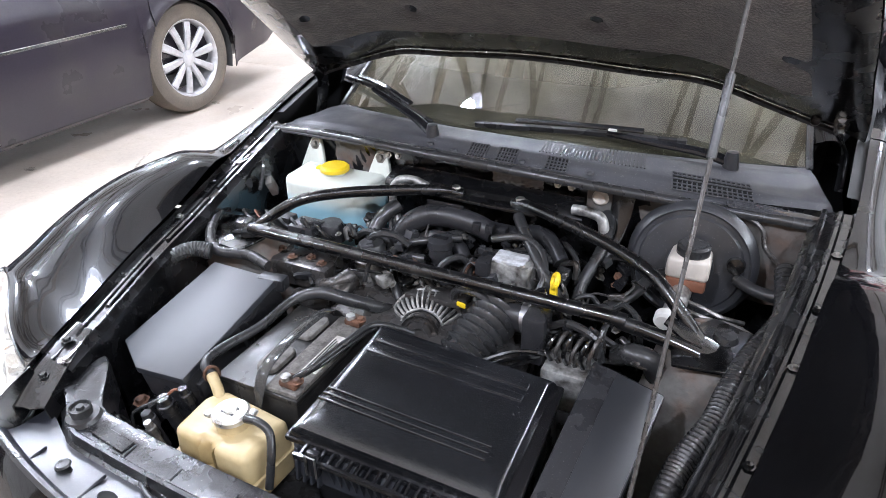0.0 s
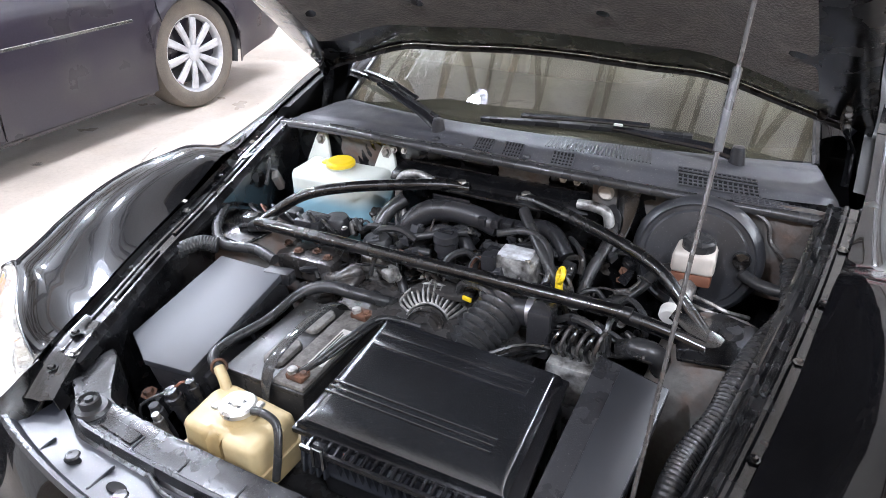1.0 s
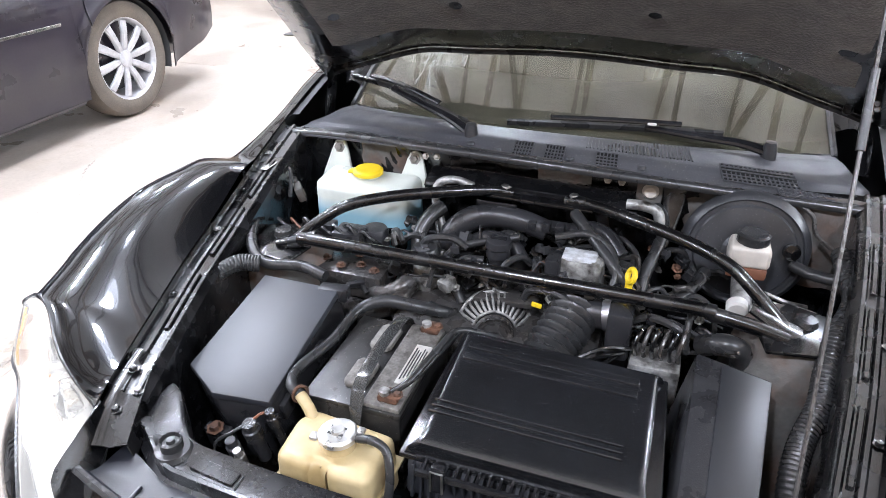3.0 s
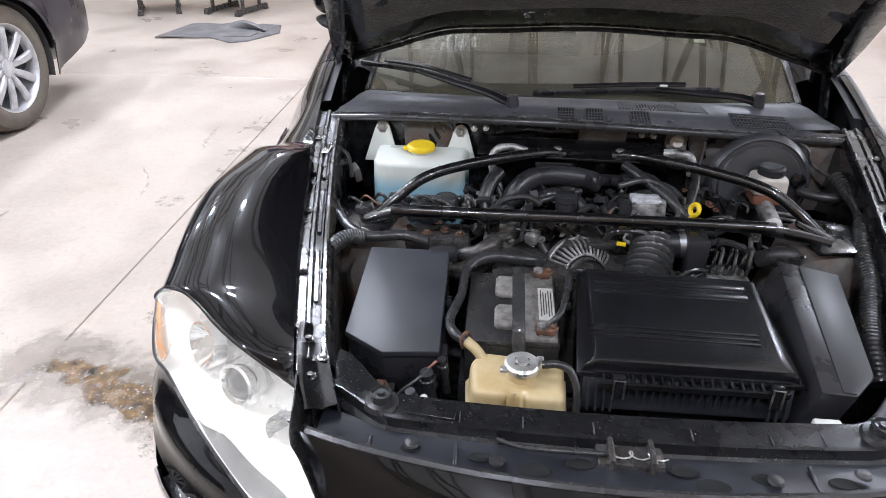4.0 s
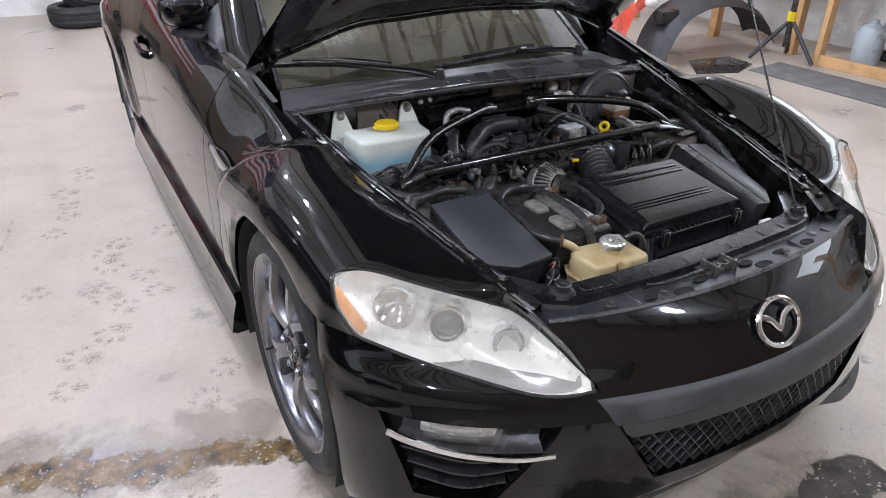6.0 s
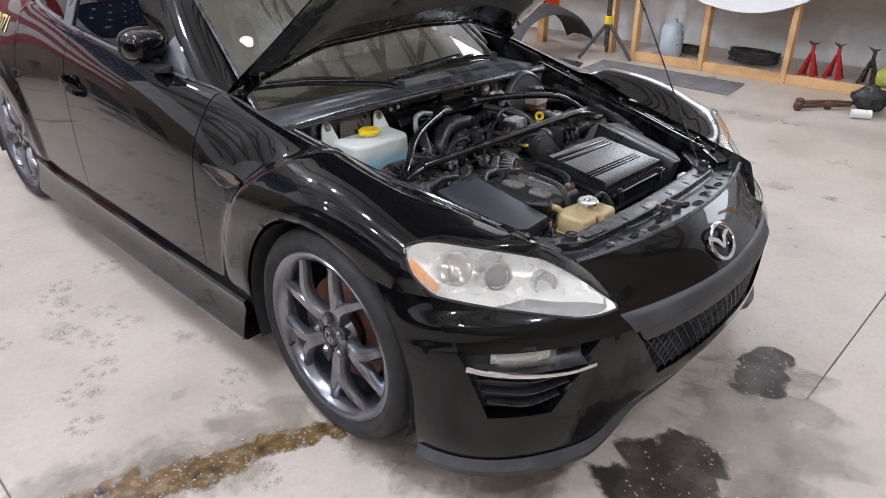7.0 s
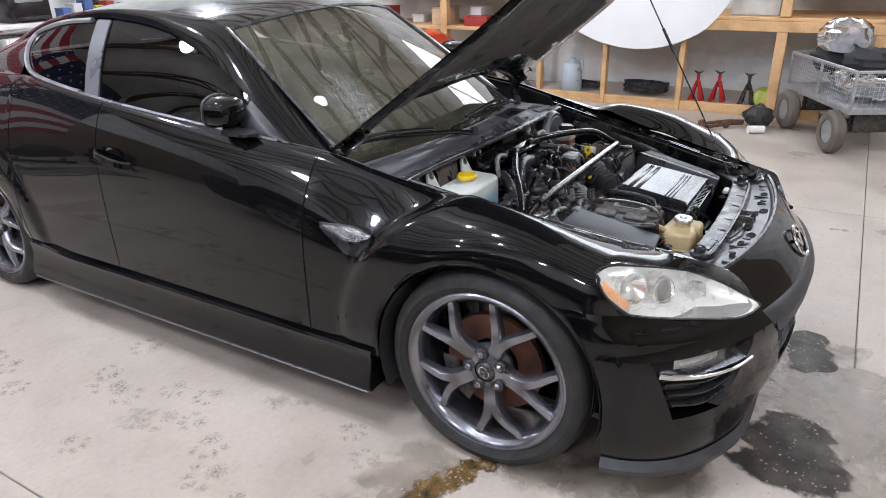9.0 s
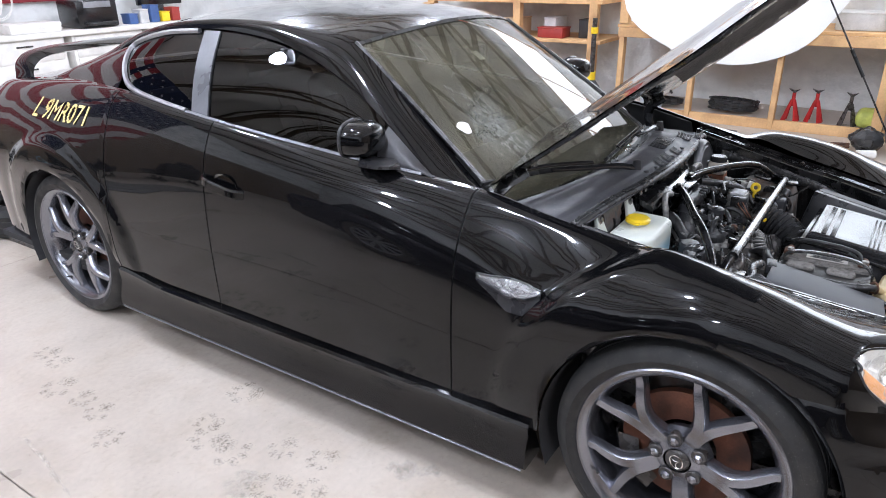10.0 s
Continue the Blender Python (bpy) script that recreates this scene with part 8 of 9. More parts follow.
whole("carpet_piece", Shape().prism([(-2.98, 4.88), (-2.66, 4.66), (-2.52, 4.74), (-2.34, 5.10), (-2.42, 5.42), (-2.62, 5.46), (-2.90, 5.20)], 0.0, 0.014, bevel=0.004), GREY_FELT, "flat grey car carpet lying on the floor", "carpet", "carpet pieces")


def loose_tyre(x, y, z, tilt, turn, label, R=0.31):
    m = pose(x, y, z, tilt, 0, turn)
    k = R / 0.31
    prof = [(0.20, -0.085), (0.25, -0.10), (0.29, -0.085), (0.308, -0.05), (0.302, -0.022), (0.308, -0.018), (0.308, 0.018), (0.302, 0.022), (0.308, 0.05), (0.29, 0.085), (0.25, 0.10), (0.20, 0.085), (0.19, 0.06), (0.22, 0.03), (0.22, -0.03), (0.19, -0.06), (0.20, -0.085)]
    return whole("tyre", Shape().lathe([(r * k, h * k) for r, h in prof], m, 48), TYRE, label, "tyre", "loose tyres")


loose_tyre(-0.78, 6.85, 0.11, 0, 0, "black tyre lying flat on the floor by the wall")
loose_tyre(-0.62, 7.05, 0.29, 24, 20, "black tyre leaning on another tyre")
loose_tyre(-0.36, 4.10, 0.10, 0, 0, "black tyre lying flat behind the coupe")
loose_tyre(-0.30, 4.16, 0.34, 12, 40, "black tyre tilted on another behind the coupe")
whole("air_hose", Shape().tube([(-3.4, 7.45, 0.02), (-3.2, 7.40, 0.16), (-3.02, 7.42, 0.24), (-2.88, 7.43, 0.14), (-2.98, 7.40, 0.03), (-3.2, 7.35, 0.02), (-3.5, 7.30, 0.02)], 0.022, 10, n=50), BLUE_HOSE, "coiled pale blue hose by the wall", "hose")
whole("trim_piece", Shape().box((-2.95, 7.32, 0.02), (0.30, 0.08, 0.04), bevel=0.01), PLASTIC, "black trim piece on the floor", "trim piece")

# red bumper cover with its black liner, rag and mats
red = thing("bumper_cover", (3.6, 2.95, 0), "orange-red bumper cover with black liner lying on the floor", "bumper")
rows = []
for k in range(25):
    f = k / 24
    spine = catmull([(3.02, 2.95, 0.06), (3.12, 3.02, 0.34), (3.32, 3.10, 0.50), (3.75, 3.22, 0.56), (4.30, 3.30, 0.60), (4.75, 3.25, 0.45)], 25)[k]
    w = 0.10 + 0.05 * math.sin(math.pi * f)
    rows.append([spine + Vector(d) * w for d in ((-0.5, -1.1, -0.3), (-0.2, -0.8, 0.5), (0.1, 0.0, 0.9), (0.3, 0.9, 0.6), (0.2, 1.3, -0.2))])
part("red_skin", Shape().grid(rows), RED_PAINT, red, "orange-red painted skin", thick=0.005)
rows = []
for k in range(25):
    spine = catmull([(3.20, 2.72, 0.06), (3.36, 2.80, 0.26), (3.60, 2.86, 0.42), (3.95, 2.90, 0.48), (4.30, 2.90, 0.44), (4.62, 2.88, 0.30), (4.78, 2.86, 0.10)], 25)[k]
    rows.append([spine + Vector(d) for d in ((0, -0.17, -0.03), (0.0, -0.10, 0.03), (0, 0.0, 0.06), (0, 0.12, 0.06), (0, 0.2, 0.02))])
part("arch_liner", Shape().grid(rows), PLASTIC_GREY, red, "grey-black plastic arch liner", thick=0.006)
part("lamp_pocket", Shape().box((3.42, 2.82, 0.40), (0.22, 0.12, 0.12), pose(0, 0, 0), bevel=0.03), PLASTIC, red)
part("foam_block", Shape().box((3.33, 2.92, 0.50), (0.10, 0.08, 0.05), bevel=0.015), WHITE_PLASTIC, red)
RAG = surface("yellow_rag", (0.62, 0.60, 0.30), 0.9, var=0.15, scale=14, bump=0.5, fine=160)
rag = []
for i in range(23):
    rag.append([(3.05 + 0.40 * i / 22 + 0.03 * math.sin(j), 2.62 + 0.26 * j / 14 + 0.03 * math.sin(i * 0.9), 0.012 + 0.07 * abs(math.sin(i * 0.75 + j * 0.4) * math.cos(j * 0.7 - i * 0.3)) * math.sin(math.pi * i / 22) * math.sin(math.pi * j / 14)) for j in range(15)])
tagged(part("rag", Shape().grid(rag), RAG, None, thick=0.006), "crumpled pale yellow rag on the concrete floor", "rag")
whole("floor_mat", Shape().prism([(3.45, 2.42), (3.80, 2.28), (4.15, 2.42), (4.20, 2.70), (3.75, 2.78)], 0.0, 0.012, bevel=0.004), RUBBER, "black rubber car mat lying flat", "mat", "floor mats")
whole("floor_mat", Shape().prism([(3.92, 0.84), (4.42, 0.90), (4.44, 2.36), (3.95, 2.30)], 0.0, 0.009, bevel=0.003), GREY_FELT, "thin grey-brown mat along the bench", "mat", "floor mats")

# ---- bench along the east wall ----
bench = thing("work_bench", (5.1, 1.0, 0), "rough timber work bench with a low shelf", "bench")
BX = 4.68
for y in (2.16, 1.44, 0.67, -0.18, -0.95):
    part("post", Shape().box((BX, y, 0.43), (0.09, 0.05 if y > -0.1 else 0.09, 0.86), bevel=0.004, seg=1), LUMBER, bench)
part("front_sill", Shape().box((BX - 0.005, 0.80, 0.045), (0.05, 2.80, 0.09), bevel=0.004, seg=1), LUMBER, bench)
part("front_rail", Shape().box((BX - 0.03, 0.60, 0.815), (0.04, 3.20, 0.09), bevel=0.004, seg=1), LUMBER, bench)
part("bench_top", Shape().box((5.13, 0.60, 0.875), (0.92, 3.25, 0.03), bevel=0.004, seg=1), LUMBER, bench)
part("low_shelf", Shape().box((5.13, 0.60, 0.05), (0.90, 3.2, 0.02), bevel=0.003, seg=1), CONCRETE, bench)
for y, h in ((-0.18, 1.5), (2.16, 1.2), (-1.7, 1.6)):
    part("upright", Shape().box((BX + 0.02, y, 0.9 + h / 2), (0.09, 0.09, h), bevel=0.004, seg=1), LUMBER, bench)
part("upper_shelf", Shape().box((5.20, -0.9, 1.10), (0.70, 1.6, 0.04), bevel=0.004, seg=1), LUMBER, bench)
shelf = thing("storage_shelf", (5.1, 3.6, 0), "timber storage shelf against the white wall", "shelf")
for y in (2.55, 3.45, 4.6):
    part("post", Shape().box((4.85, y, 0.9), (0.09, 0.09, 1.8), bevel=0.004, seg=1), LUMBER, shelf)
for z in (0.68, 1.08, 1.6):
    part("board", Shape().box((5.18, 3.55, z), (0.74, 2.2, 0.04), bevel=0.004, seg=1), LUMBER, shelf)
rs = random.Random(9)
BINS = [surface("bin_%s" % n, c, 0.5, var=0.15, bump=0.05) for n, c in (("black", (0.03, 0.03, 0.03)), ("grey", (0.25, 0.25, 0.26)), ("tan", (0.5, 0.36, 0.22)), ("blue", (0.06, 0.12, 0.3)), ("red", (0.35, 0.04, 0.03)), ("pale", (0.6, 0.6, 0.58)))]


def junk(x, y, z, w, d, h, mt, nm="parts_box", label="parts box on a workshop shelf"):
    th = thing(nm, (x, y, z), label, "box", "boxes on shelves")
    part("body", Shape().box((x, y, z + h / 2), (w, d, h), bevel=0.012), mt, th)
    part("lid", Shape().box((x, y, z + h + 0.004), (w * 1.03, d * 1.03, 0.014), bevel=0.004), mt, th)


for k in range(9):
    z = (0.70, 1.10)[k % 2]
    junk(5.1 + rs.uniform(-0.1, 0.1), 2.7 + 0.21 * k, z, rs.uniform(0.2, 0.35), rs.uniform(0.12, 0.24), rs.uniform(0.08, 0.2), rs.choice(BINS))
for k in range(6):
    junk(5.1 + rs.uniform(-0.1, 0.1), -1.35 + 0.2 * k, 1.12, 0.3, rs.uniform(0.12, 0.2), rs.uniform(0.08, 0.2), rs.choice(BINS))
junk(5.05, 0.10, 0.89, 0.40, 0.42, 0.14, BINS[5], label="stack of pale clear trays on the bench")
junk(4.95, 3.05, 0.70, 0.22, 0.30, 0.10, BINS[4], label="dark red charger box on the shelf")


def coil(x, y, z, r, n, mt, label):
    pts = [(x + (r + 0.01 * math.sin(k)) * 0.8 * math.cos(k * 0.45), y + (r * 1.5 + 0.012 * math.sin(1.7 * k)) * math.sin(k * 0.45), z + 0.022 + 0.0009 * k + 0.012 * abs(math.sin(k * 0.23))) for k in range(n)]
    return whole("cable_coil", Shape().tube(pts, 0.013, 6), mt, label, "cable", "coils")


coil(5.0, 1.08, 0.06, 0.15, 110, RUBBER, "coil of black cable on the low bench shelf")
coil(5.1, 3.2, 1.10, 0.12, 70, RUBBER, "coil of black cable on a storage shelf")
coil(5.0, 1.72, 0.06, 0.09, 60, RUBBER, "small coil of black hose on the low shelf")
# translucent daylight panels high in the wall over the bench, mirrored in the lids under the bonnet
DAYLIGHT = glow("daylight_panel", (0.88, 0.94, 1.0), 4.4)
sidelight = thing("window_1", (5.58, 0.025, 2.85), "row of translucent daylight panels high in the wall", "window", kind="structure")
for k in range(4):
    part("pane", Shape().box((5.585, -1.70 + 1.15 * k, 2.85), (0.012, 1.10, 1.35), bevel=0.002, seg=1), DAYLIGHT, sidelight, "glowing frosted pane")
for k in range(5):
    part("mullion", Shape().box((5.575, -2.275 + 1.15 * k, 2.85), (0.05, 0.05, 1.45), bevel=0.004), LUMBER, sidelight)
for z in (2.15, 3.55):
    part("rail", Shape().box((5.575, 0.025, z), (0.056, 4.65, 0.05), bevel=0.004), LUMBER, sidelight)
# big white sheet leaning over the bench
WHITE_SHEET = surface("white_gelcoat", (0.82, 0.82, 0.80), 0.45, var=0.04, scale=2, bump=0.03)
edge = catmull([(2.18, 1.9), (2.12, 1.05), (1.66, 0.70), (1.25, 0.585), (0.88, 0.60), (0.50, 0.76), (0.27, 1.06), (0.10, 1.40), (0.05, 1.9)], 40)
sheet = Shape()
sheet.grid([[(4.56 + 0.14 * (1 - f) ** 2 - 0.04 * (p.z if 0 else 0) + 0.10 * (mix(p.y, 1.9, 1 - f) - 0.6) * 0.2, mix(1.12, p.x, f), mix(1.9, p.y, f)) for f in (0.0, 0.3, 0.6, 0.85, 0.96, 1.0)] for p in [Vector((a[0], a[1], 0)) for a in edge]])
tagged(part("white_panel", sheet, WHITE_SHEET, None, thick=0.02), "large smooth white panel with rounded corners leaning on the bench", "panel")


def jack_stand(x, y, z, mt, label):
    th = thing("jack_stand", (x, y, z), label, "jack stand", "jack stands")
    for a in range(4):
        q = math.pi / 4 + a * math.pi / 2
        part("leg", ribbon(Shape(), [(x + 0.085 * math.cos(q), y + 0.085 * math.sin(q), z), (x + 0.02 * math.cos(q), y + 0.02 * math.sin(q), z + 0.20)], (0.06, 0.025), (0.006, 0.006), (math.cos(q), math.sin(q), 0.2)), mt, th)
    part("column", Shape().tube([(x, y, z + 0.14), (x, y, z + 0.27)], 0.016, 8), mt, th)
    part("saddle", Shape().add([(x - 0.02, y - 0.05, z + 0.30), (x + 0.02, y - 0.05, z + 0.30), (x + 0.02, y, z + 0.26), (x - 0.02, y, z + 0.26), (x - 0.02, y + 0.05, z + 0.30), (x + 0.02, y + 0.05, z + 0.30), (x - 0.02, y, z + 0.285), (x + 0.02, y, z + 0.285)], [(0, 1, 2, 3), (3, 2, 5, 4), (0, 6, 7, 1), (6, 4, 5, 7), (0, 3, 4, 6), (1, 7, 5, 2)]), DARK_METAL, th)


JACK_RED = surface("red_enamel", (0.45, 0.02, 0.02), 0.4, var=0.2, scale=16, bump=0.05)
jack_stand(4.85, 0.53, 0.06, JACK_RED, "red jack stand with a dark saddle on the low shelf")
jack_stand(4.92, 0.34, 0.06, JACK_RED, "red jack stand beside another on the low shelf")
jack_stand(4.88, 0.06, 0.06, DARK_METAL, "blackened jack stand on the low shelf")
whole("bag", Shape().box((4.92, -0.10, 0.14), (0.25, 0.2, 0.16), bevel=0.06, seg=4), surface("yellow_green_bag", (0.5, 0.55, 0.12), 0.6, var=0.2, scale=12, bump=0.2), "yellow-green bag on the low shelf", "bag")
jug = thing("water_jug", (4.85, 1.86, 0.06), "cloudy plastic water jug on the low shelf", "jug")
JUG = surface("cloudy_plastic", (0.55, 0.62, 0.66), 0.35, var=0.1, bump=0.05, transmission=0.2)
part("body", Shape().lathe([(0.0, 0.0), (0.10, 0.0), (0.115, 0.02), (0.115, 0.24), (0.09, 0.30), (0.035, 0.33), (0.03, 0.36), (0, 0.36)], Matrix.Translation((4.85, 1.86, 0.06)), 24), JUG, jug)
part("handle", Shape().tube([(4.85, 1.80, 0.38), (4.85, 1.76, 0.42), (4.85, 1.74, 0.34), (4.85, 1.76, 0.28)], 0.012, 8, n=16), JUG, jug)
# support stand with a yellow collar
trans = thing("support_stand", (4.55, 2.42, 0), "black tripod support stand with a yellow collar", "stand")
part("column", Shape().tube([(4.55, 2.42, 0.12), (4.55, 2.42, 0.95)], 0.025, 12), DARK_METAL, trans)
part("collar", Shape().lathe([(0.025, 0.0), (0.04, 0.0), (0.04, 0.08), (0.025, 0.08)], Matrix.Translation((4.55, 2.42, 0.34)), 16), YELLOW, trans, "yellow collar")
part("collar", Shape().lathe([(0.025, 0.0), (0.036, 0.0), (0.036, 0.06), (0.025, 0.06)], Matrix.Translation((4.55, 2.42, 0.80)), 16), YELLOW, trans, "yellow collar")
for a in (0.5, 2.6, 4.7):
    part("leg", Shape().tube([(4.55, 2.42, 0.36), (4.55 + 0.30 * math.cos(a), 2.42 + 0.30 * math.sin(a), 0.015)], 0.018, 8), PLASTIC_GREY, trans)
# wire cart with bagged parts
GALV = surface("galvanised", (0.42, 0.43, 0.44), 0.45, 0.6, var=0.15, scale=20, bump=0.05)
BAG = glass("clear_bag", (0.75, 0.76, 0.78), 0.15, haze=0.35, haze_colour=(0.75, 0.76, 0.78))
cart = thing("wire_cart", (4.1, -0.9, 0), "grey mesh-sided cart on pneumatic wheels, loaded with bagged parts", "cart")
cm = Matrix.Translation((3.93, -0.92, 0)) @ Matrix.Rotation(radians(28), 4, "Z")
part("deck", Shape().box((0.18, 0, 0.345), (1.10, 0.62, 0.05), cm, bevel=0.006), GALV, cart)
for sy in (-0.30, 0.30):
    for x in (-0.36, 0.18, 0.72):
        part("side_post", Shape().box((x, sy, 0.49), (0.025, 0.02, 0.28), cm, bevel=0.003), GALV, cart)
    for z in (0.36, 0.63):
        part("side_rail", Shape().box((0.18, sy, z), (1.10, 0.022, 0.022), cm, bevel=0.003), GALV, cart)
for x in (-0.36, 0.72):
    for z in (0.36, 0.63):
        part("end_rail", Shape().box((x, 0, z), (0.022, 0.62, 0.022), cm, bevel=0.003), GALV, cart)
mesh_ = Shape()
for k in range(34):
    for sy in (-0.30, 0.30):
        mesh_.tube([cm @ Vector((-0.35 + 1.06 * k / 33, sy, 0.37)), cm @ Vector((-0.35 + 1.06 * k / 33, sy, 0.62))], 0.0018, 4, caps=False)
for k in range(9):
    for sy in (-0.30, 0.30):
        mesh_.tube([cm @ Vector((-0.35, sy, 0.37 + 0.03 * k)), cm @ Vector((0.71, sy, 0.37 + 0.03 * k))], 0.0018, 4, caps=False)
    mesh_.tube([cm @ Vector((-0.36, -0.29, 0.37 + 0.03 * k)), cm @ Vector((-0.36, 0.29, 0.37 + 0.03 * k))], 0.0018, 4, caps=False)
for k in range(18):
    mesh_.tube([cm @ Vector((-0.36, -0.29 + 0.58 * k / 17, 0.37)), cm @ Vector((-0.36, -0.29 + 0.58 * k / 17, 0.62))], 0.0018, 4, caps=False)
tagged(part("wire_mesh", mesh_, GALV, cart), kind="stuff")
for x in (-0.22, 0.58):
    for sy in (-0.33, 0.33):
        m = cm @ Matrix.Translation((x, sy, 0.165)) @ Matrix.Rotation(math.pi / 2, 4, "X")
        w_ = part("wheel", Shape().lathe([(0.09, -0.045), (0.135, -0.05), (0.16, -0.03), (0.165, 0.0), (0.16, 0.03), (0.135, 0.05), (0.09, 0.045), (0.09, -0.045)], m, 32), TYRE_DUSTY, cart, "dusty pneumatic wheel")
        part("rim", Shape().lathe([(0.0, 0.03), (0.03, 0.045), (0.05, 0.02), (0.09, 0.035), (0.09, -0.035), (0.0, -0.03)], m, 24), GALV, w_)
    part("axle", Shape().tube([cm @ Vector((x, -0.33, 0.165)), cm @ Vector((x, 0.33, 0.165))], 0.014, 8), DARK_METAL, cart)
    part("axle_plate", Shape().box((x, 0, 0.25), (0.08, 0.4, 0.16), cm, bevel=0.01), DARK_METAL, cart)


def crumple(c, r, seed, mt, nm, label, cat, squash=0.75):
    rr = random.Random(seed)
    rows = []
    for i in range(13):
        a = math.pi * i / 12
        row = []
        for j in range(20):
            b = 2 * math.pi * j / 20
            p = Vector((math.sin(a) * math.cos(b), math.sin(a) * math.sin(b), math.cos(a)))
            k = 1 + 0.28 * noise.noise(p * 2.3 + Vector((seed, 0, 0))) + 0.12 * noise.noise(p * 6 + Vector((0, seed, 0)))
            row.append(Vector(c) + Vector((p.x * r * k, p.y * r * k, p.z * r * k * squash)))
        rows.append(row)
    return whole(nm, Shape().grid(rows, closed=True), mt, label, cat, "bagged parts")


crumple(cm @ Vector((-0.10, 0.02, 0.48)), 0.20, 2, BAG, "plastic_bag", "crumpled clear bag of parts in the cart", "bag", 0.55)
crumple(cm @ Vector((0.25, -0.05, 0.50)), 0.22, 3, BAG, "plastic_bag", "crumpled clear bag of parts in the cart", "bag", 0.55)
crumple(cm @ Vector((0.40, 0.05, 0.80)), 0.20, 4, BAG, "plastic_bag", "silvery bag of parts heaped on the cart", "bag", 0.7)
crumple(cm @ Vector((0.02, 0.0, 0.66)), 0.19, 7, CLOTH_DARK, "bundle", "dark bundle of parts heaped on the cart", "bundle", 0.5)
crumple(cm @ Vector((0.55, 0.0, 0.60)), 0.20, 8, CLOTH_DARK, "bundle", "dark bundle of parts heaped on the cart", "bundle", 0.6)
whole("cardboard_sheet", Shape().box((-0.15, -0.10, 0.66), (0.34, 0.26, 0.02), cm @ pose(0, 0, 0, 8, -6, 15), bevel=0.004), WHITE_PLASTIC, "white sheet lying on the loaded cart", "sheet")
# iron linkage and rolled black cover beside the cart
link = thing("steering_linkage", (4.1, 0.08, 0), "rusty steering linkage lying on the floor", "car part")
part("rod", Shape().tube([(3.86, 0.26, 0.03), (4.05, 0.10, 0.035), (4.18, -0.02, 0.03)], 0.016, 8, n=16), RUST, link)
part("rod", Shape().tube([(4.02, 0.30, 0.025), (4.20, 0.12, 0.03), (4.26, -0.02, 0.03)], 0.014, 8, n=16), RUST, link)
for p in ((3.86, 0.26, 0.035), (4.02, 0.30, 0.035), (4.05, 0.10, 0.04)):
    part("joint", Shape().lathe([(0, 0.03), (0.03, 0.02), (0.035, -0.01), (0.02, -0.035), (0, -0.035)], Matrix.Translation(p), 16), RUST, link)
crumple((4.18, -0.14, 0.10), 0.12, 11, RUBBER, "rubber_boot", "crumpled black rubber cover on the floor", "cover", 0.8)
whole("paper_cup", Shape().tube([(3.92, -0.10, 0.035), (3.98, -0.22, 0.035)], 0.034, 14), WHITE_PLASTIC, "white paper cup lying on its side", "cup")

# ---- bench and machines at the far wall ----
desk = thing("counter", (1.9, 7.2, 0), "white counter with drawers by the far wall", "counter")
part("worktop", Shape().box((2.2, 7.25, 0.86), (2.6, 0.62, 0.05), bevel=0.006), WHITE_PLASTIC, desk)
for x in (1.0, 1.9, 2.8):
    part("drawer_unit", Shape().box((x + 0.2, 7.26, 0.42), (0.82, 0.56, 0.83), bevel=0.008), WHITE_PLASTIC, desk)
    for z in (0.25, 0.5, 0.72):
        part("drawer_front", Shape().box((x + 0.2, 6.975, z), (0.76, 0.014, 0.20), bevel=0.004), WHITE_PLASTIC, desk)
        part("drawer_pull", Shape().box((x + 0.2, 6.965, z + 0.05), (0.16, 0.014, 0.016), bevel=0.003), DARK_METAL, desk)
pr = thing("printer", (2.05, 7.2, 0.885), "black printer on the white counter", "printer")
part("body", Shape().box((2.05, 7.2, 1.03), (0.46, 0.38, 0.28), bevel=0.02), PLASTIC_SATIN, pr)
part("paper_tray", Shape().box((2.05, 6.99, 0.93), (0.34, 0.12, 0.03), bevel=0.006), PLASTIC, pr)
part("panel", Shape().box((2.05, 7.005, 1.12), (0.30, 0.02, 0.06), bevel=0.004), BINS[1], pr)
tub = thing("tub", (1.35, 7.15, 0.885), "white tub on the white counter", "tub")
part("body", Shape().prism([(1.12, 7.0), (1.62, 7.0), (1.62, 7.3), (1.12, 7.3)], 0.885, 0.98, bevel=0.012, taper=-0.05), WHITE_PLASTIC, tub)
for k, mt in enumerate((BINS[3], BINS[5], BINS[3], YELLOW, BINS[4])):
    junk(2.50 + 0.14 * k, 7.15, 0.885, 0.11, 0.16, 0.10 + 0.04 * (k % 3), mt, "packet", "small coloured packet on the white counter")
for k in range(3):
    whole("cable_coil", Shape().tube([(1.1 + 0.1 * k + 0.16 * math.cos(q * 0.35), 7.56 - 0.01 * k, 1.22 + 0.20 * math.sin(q * 0.35) - 0.01 * q * 0.1) for q in range(40)], 0.009, 6), WHITE_PLASTIC, "pale cable coil hanging on the far wall", "cable", "coils")
mon = thing("monitor", (3.0, 7.3, 0.885), "black monitor on the white counter", "monitor")
part("screen", Shape().box((3.05, 7.35, 1.25), (0.6, 0.05, 0.38), bevel=0.01), PLASTIC_SATIN, mon)
part("stand", Shape().box((3.05, 7.35, 0.97), (0.08, 0.05, 0.2), bevel=0.008).box((3.05, 7.32, 0.893), (0.26, 0.2, 0.016), bevel=0.005), PLASTIC, mon)
cab = thing("cabinet", (0.4, 7.3, 0), "tall pale cabinet by the far wall", "cabinet")
part("body", Shape().box((0.45, 7.3, 0.6), (0.7, 0.55, 1.2), bevel=0.01), BINS[5], cab)
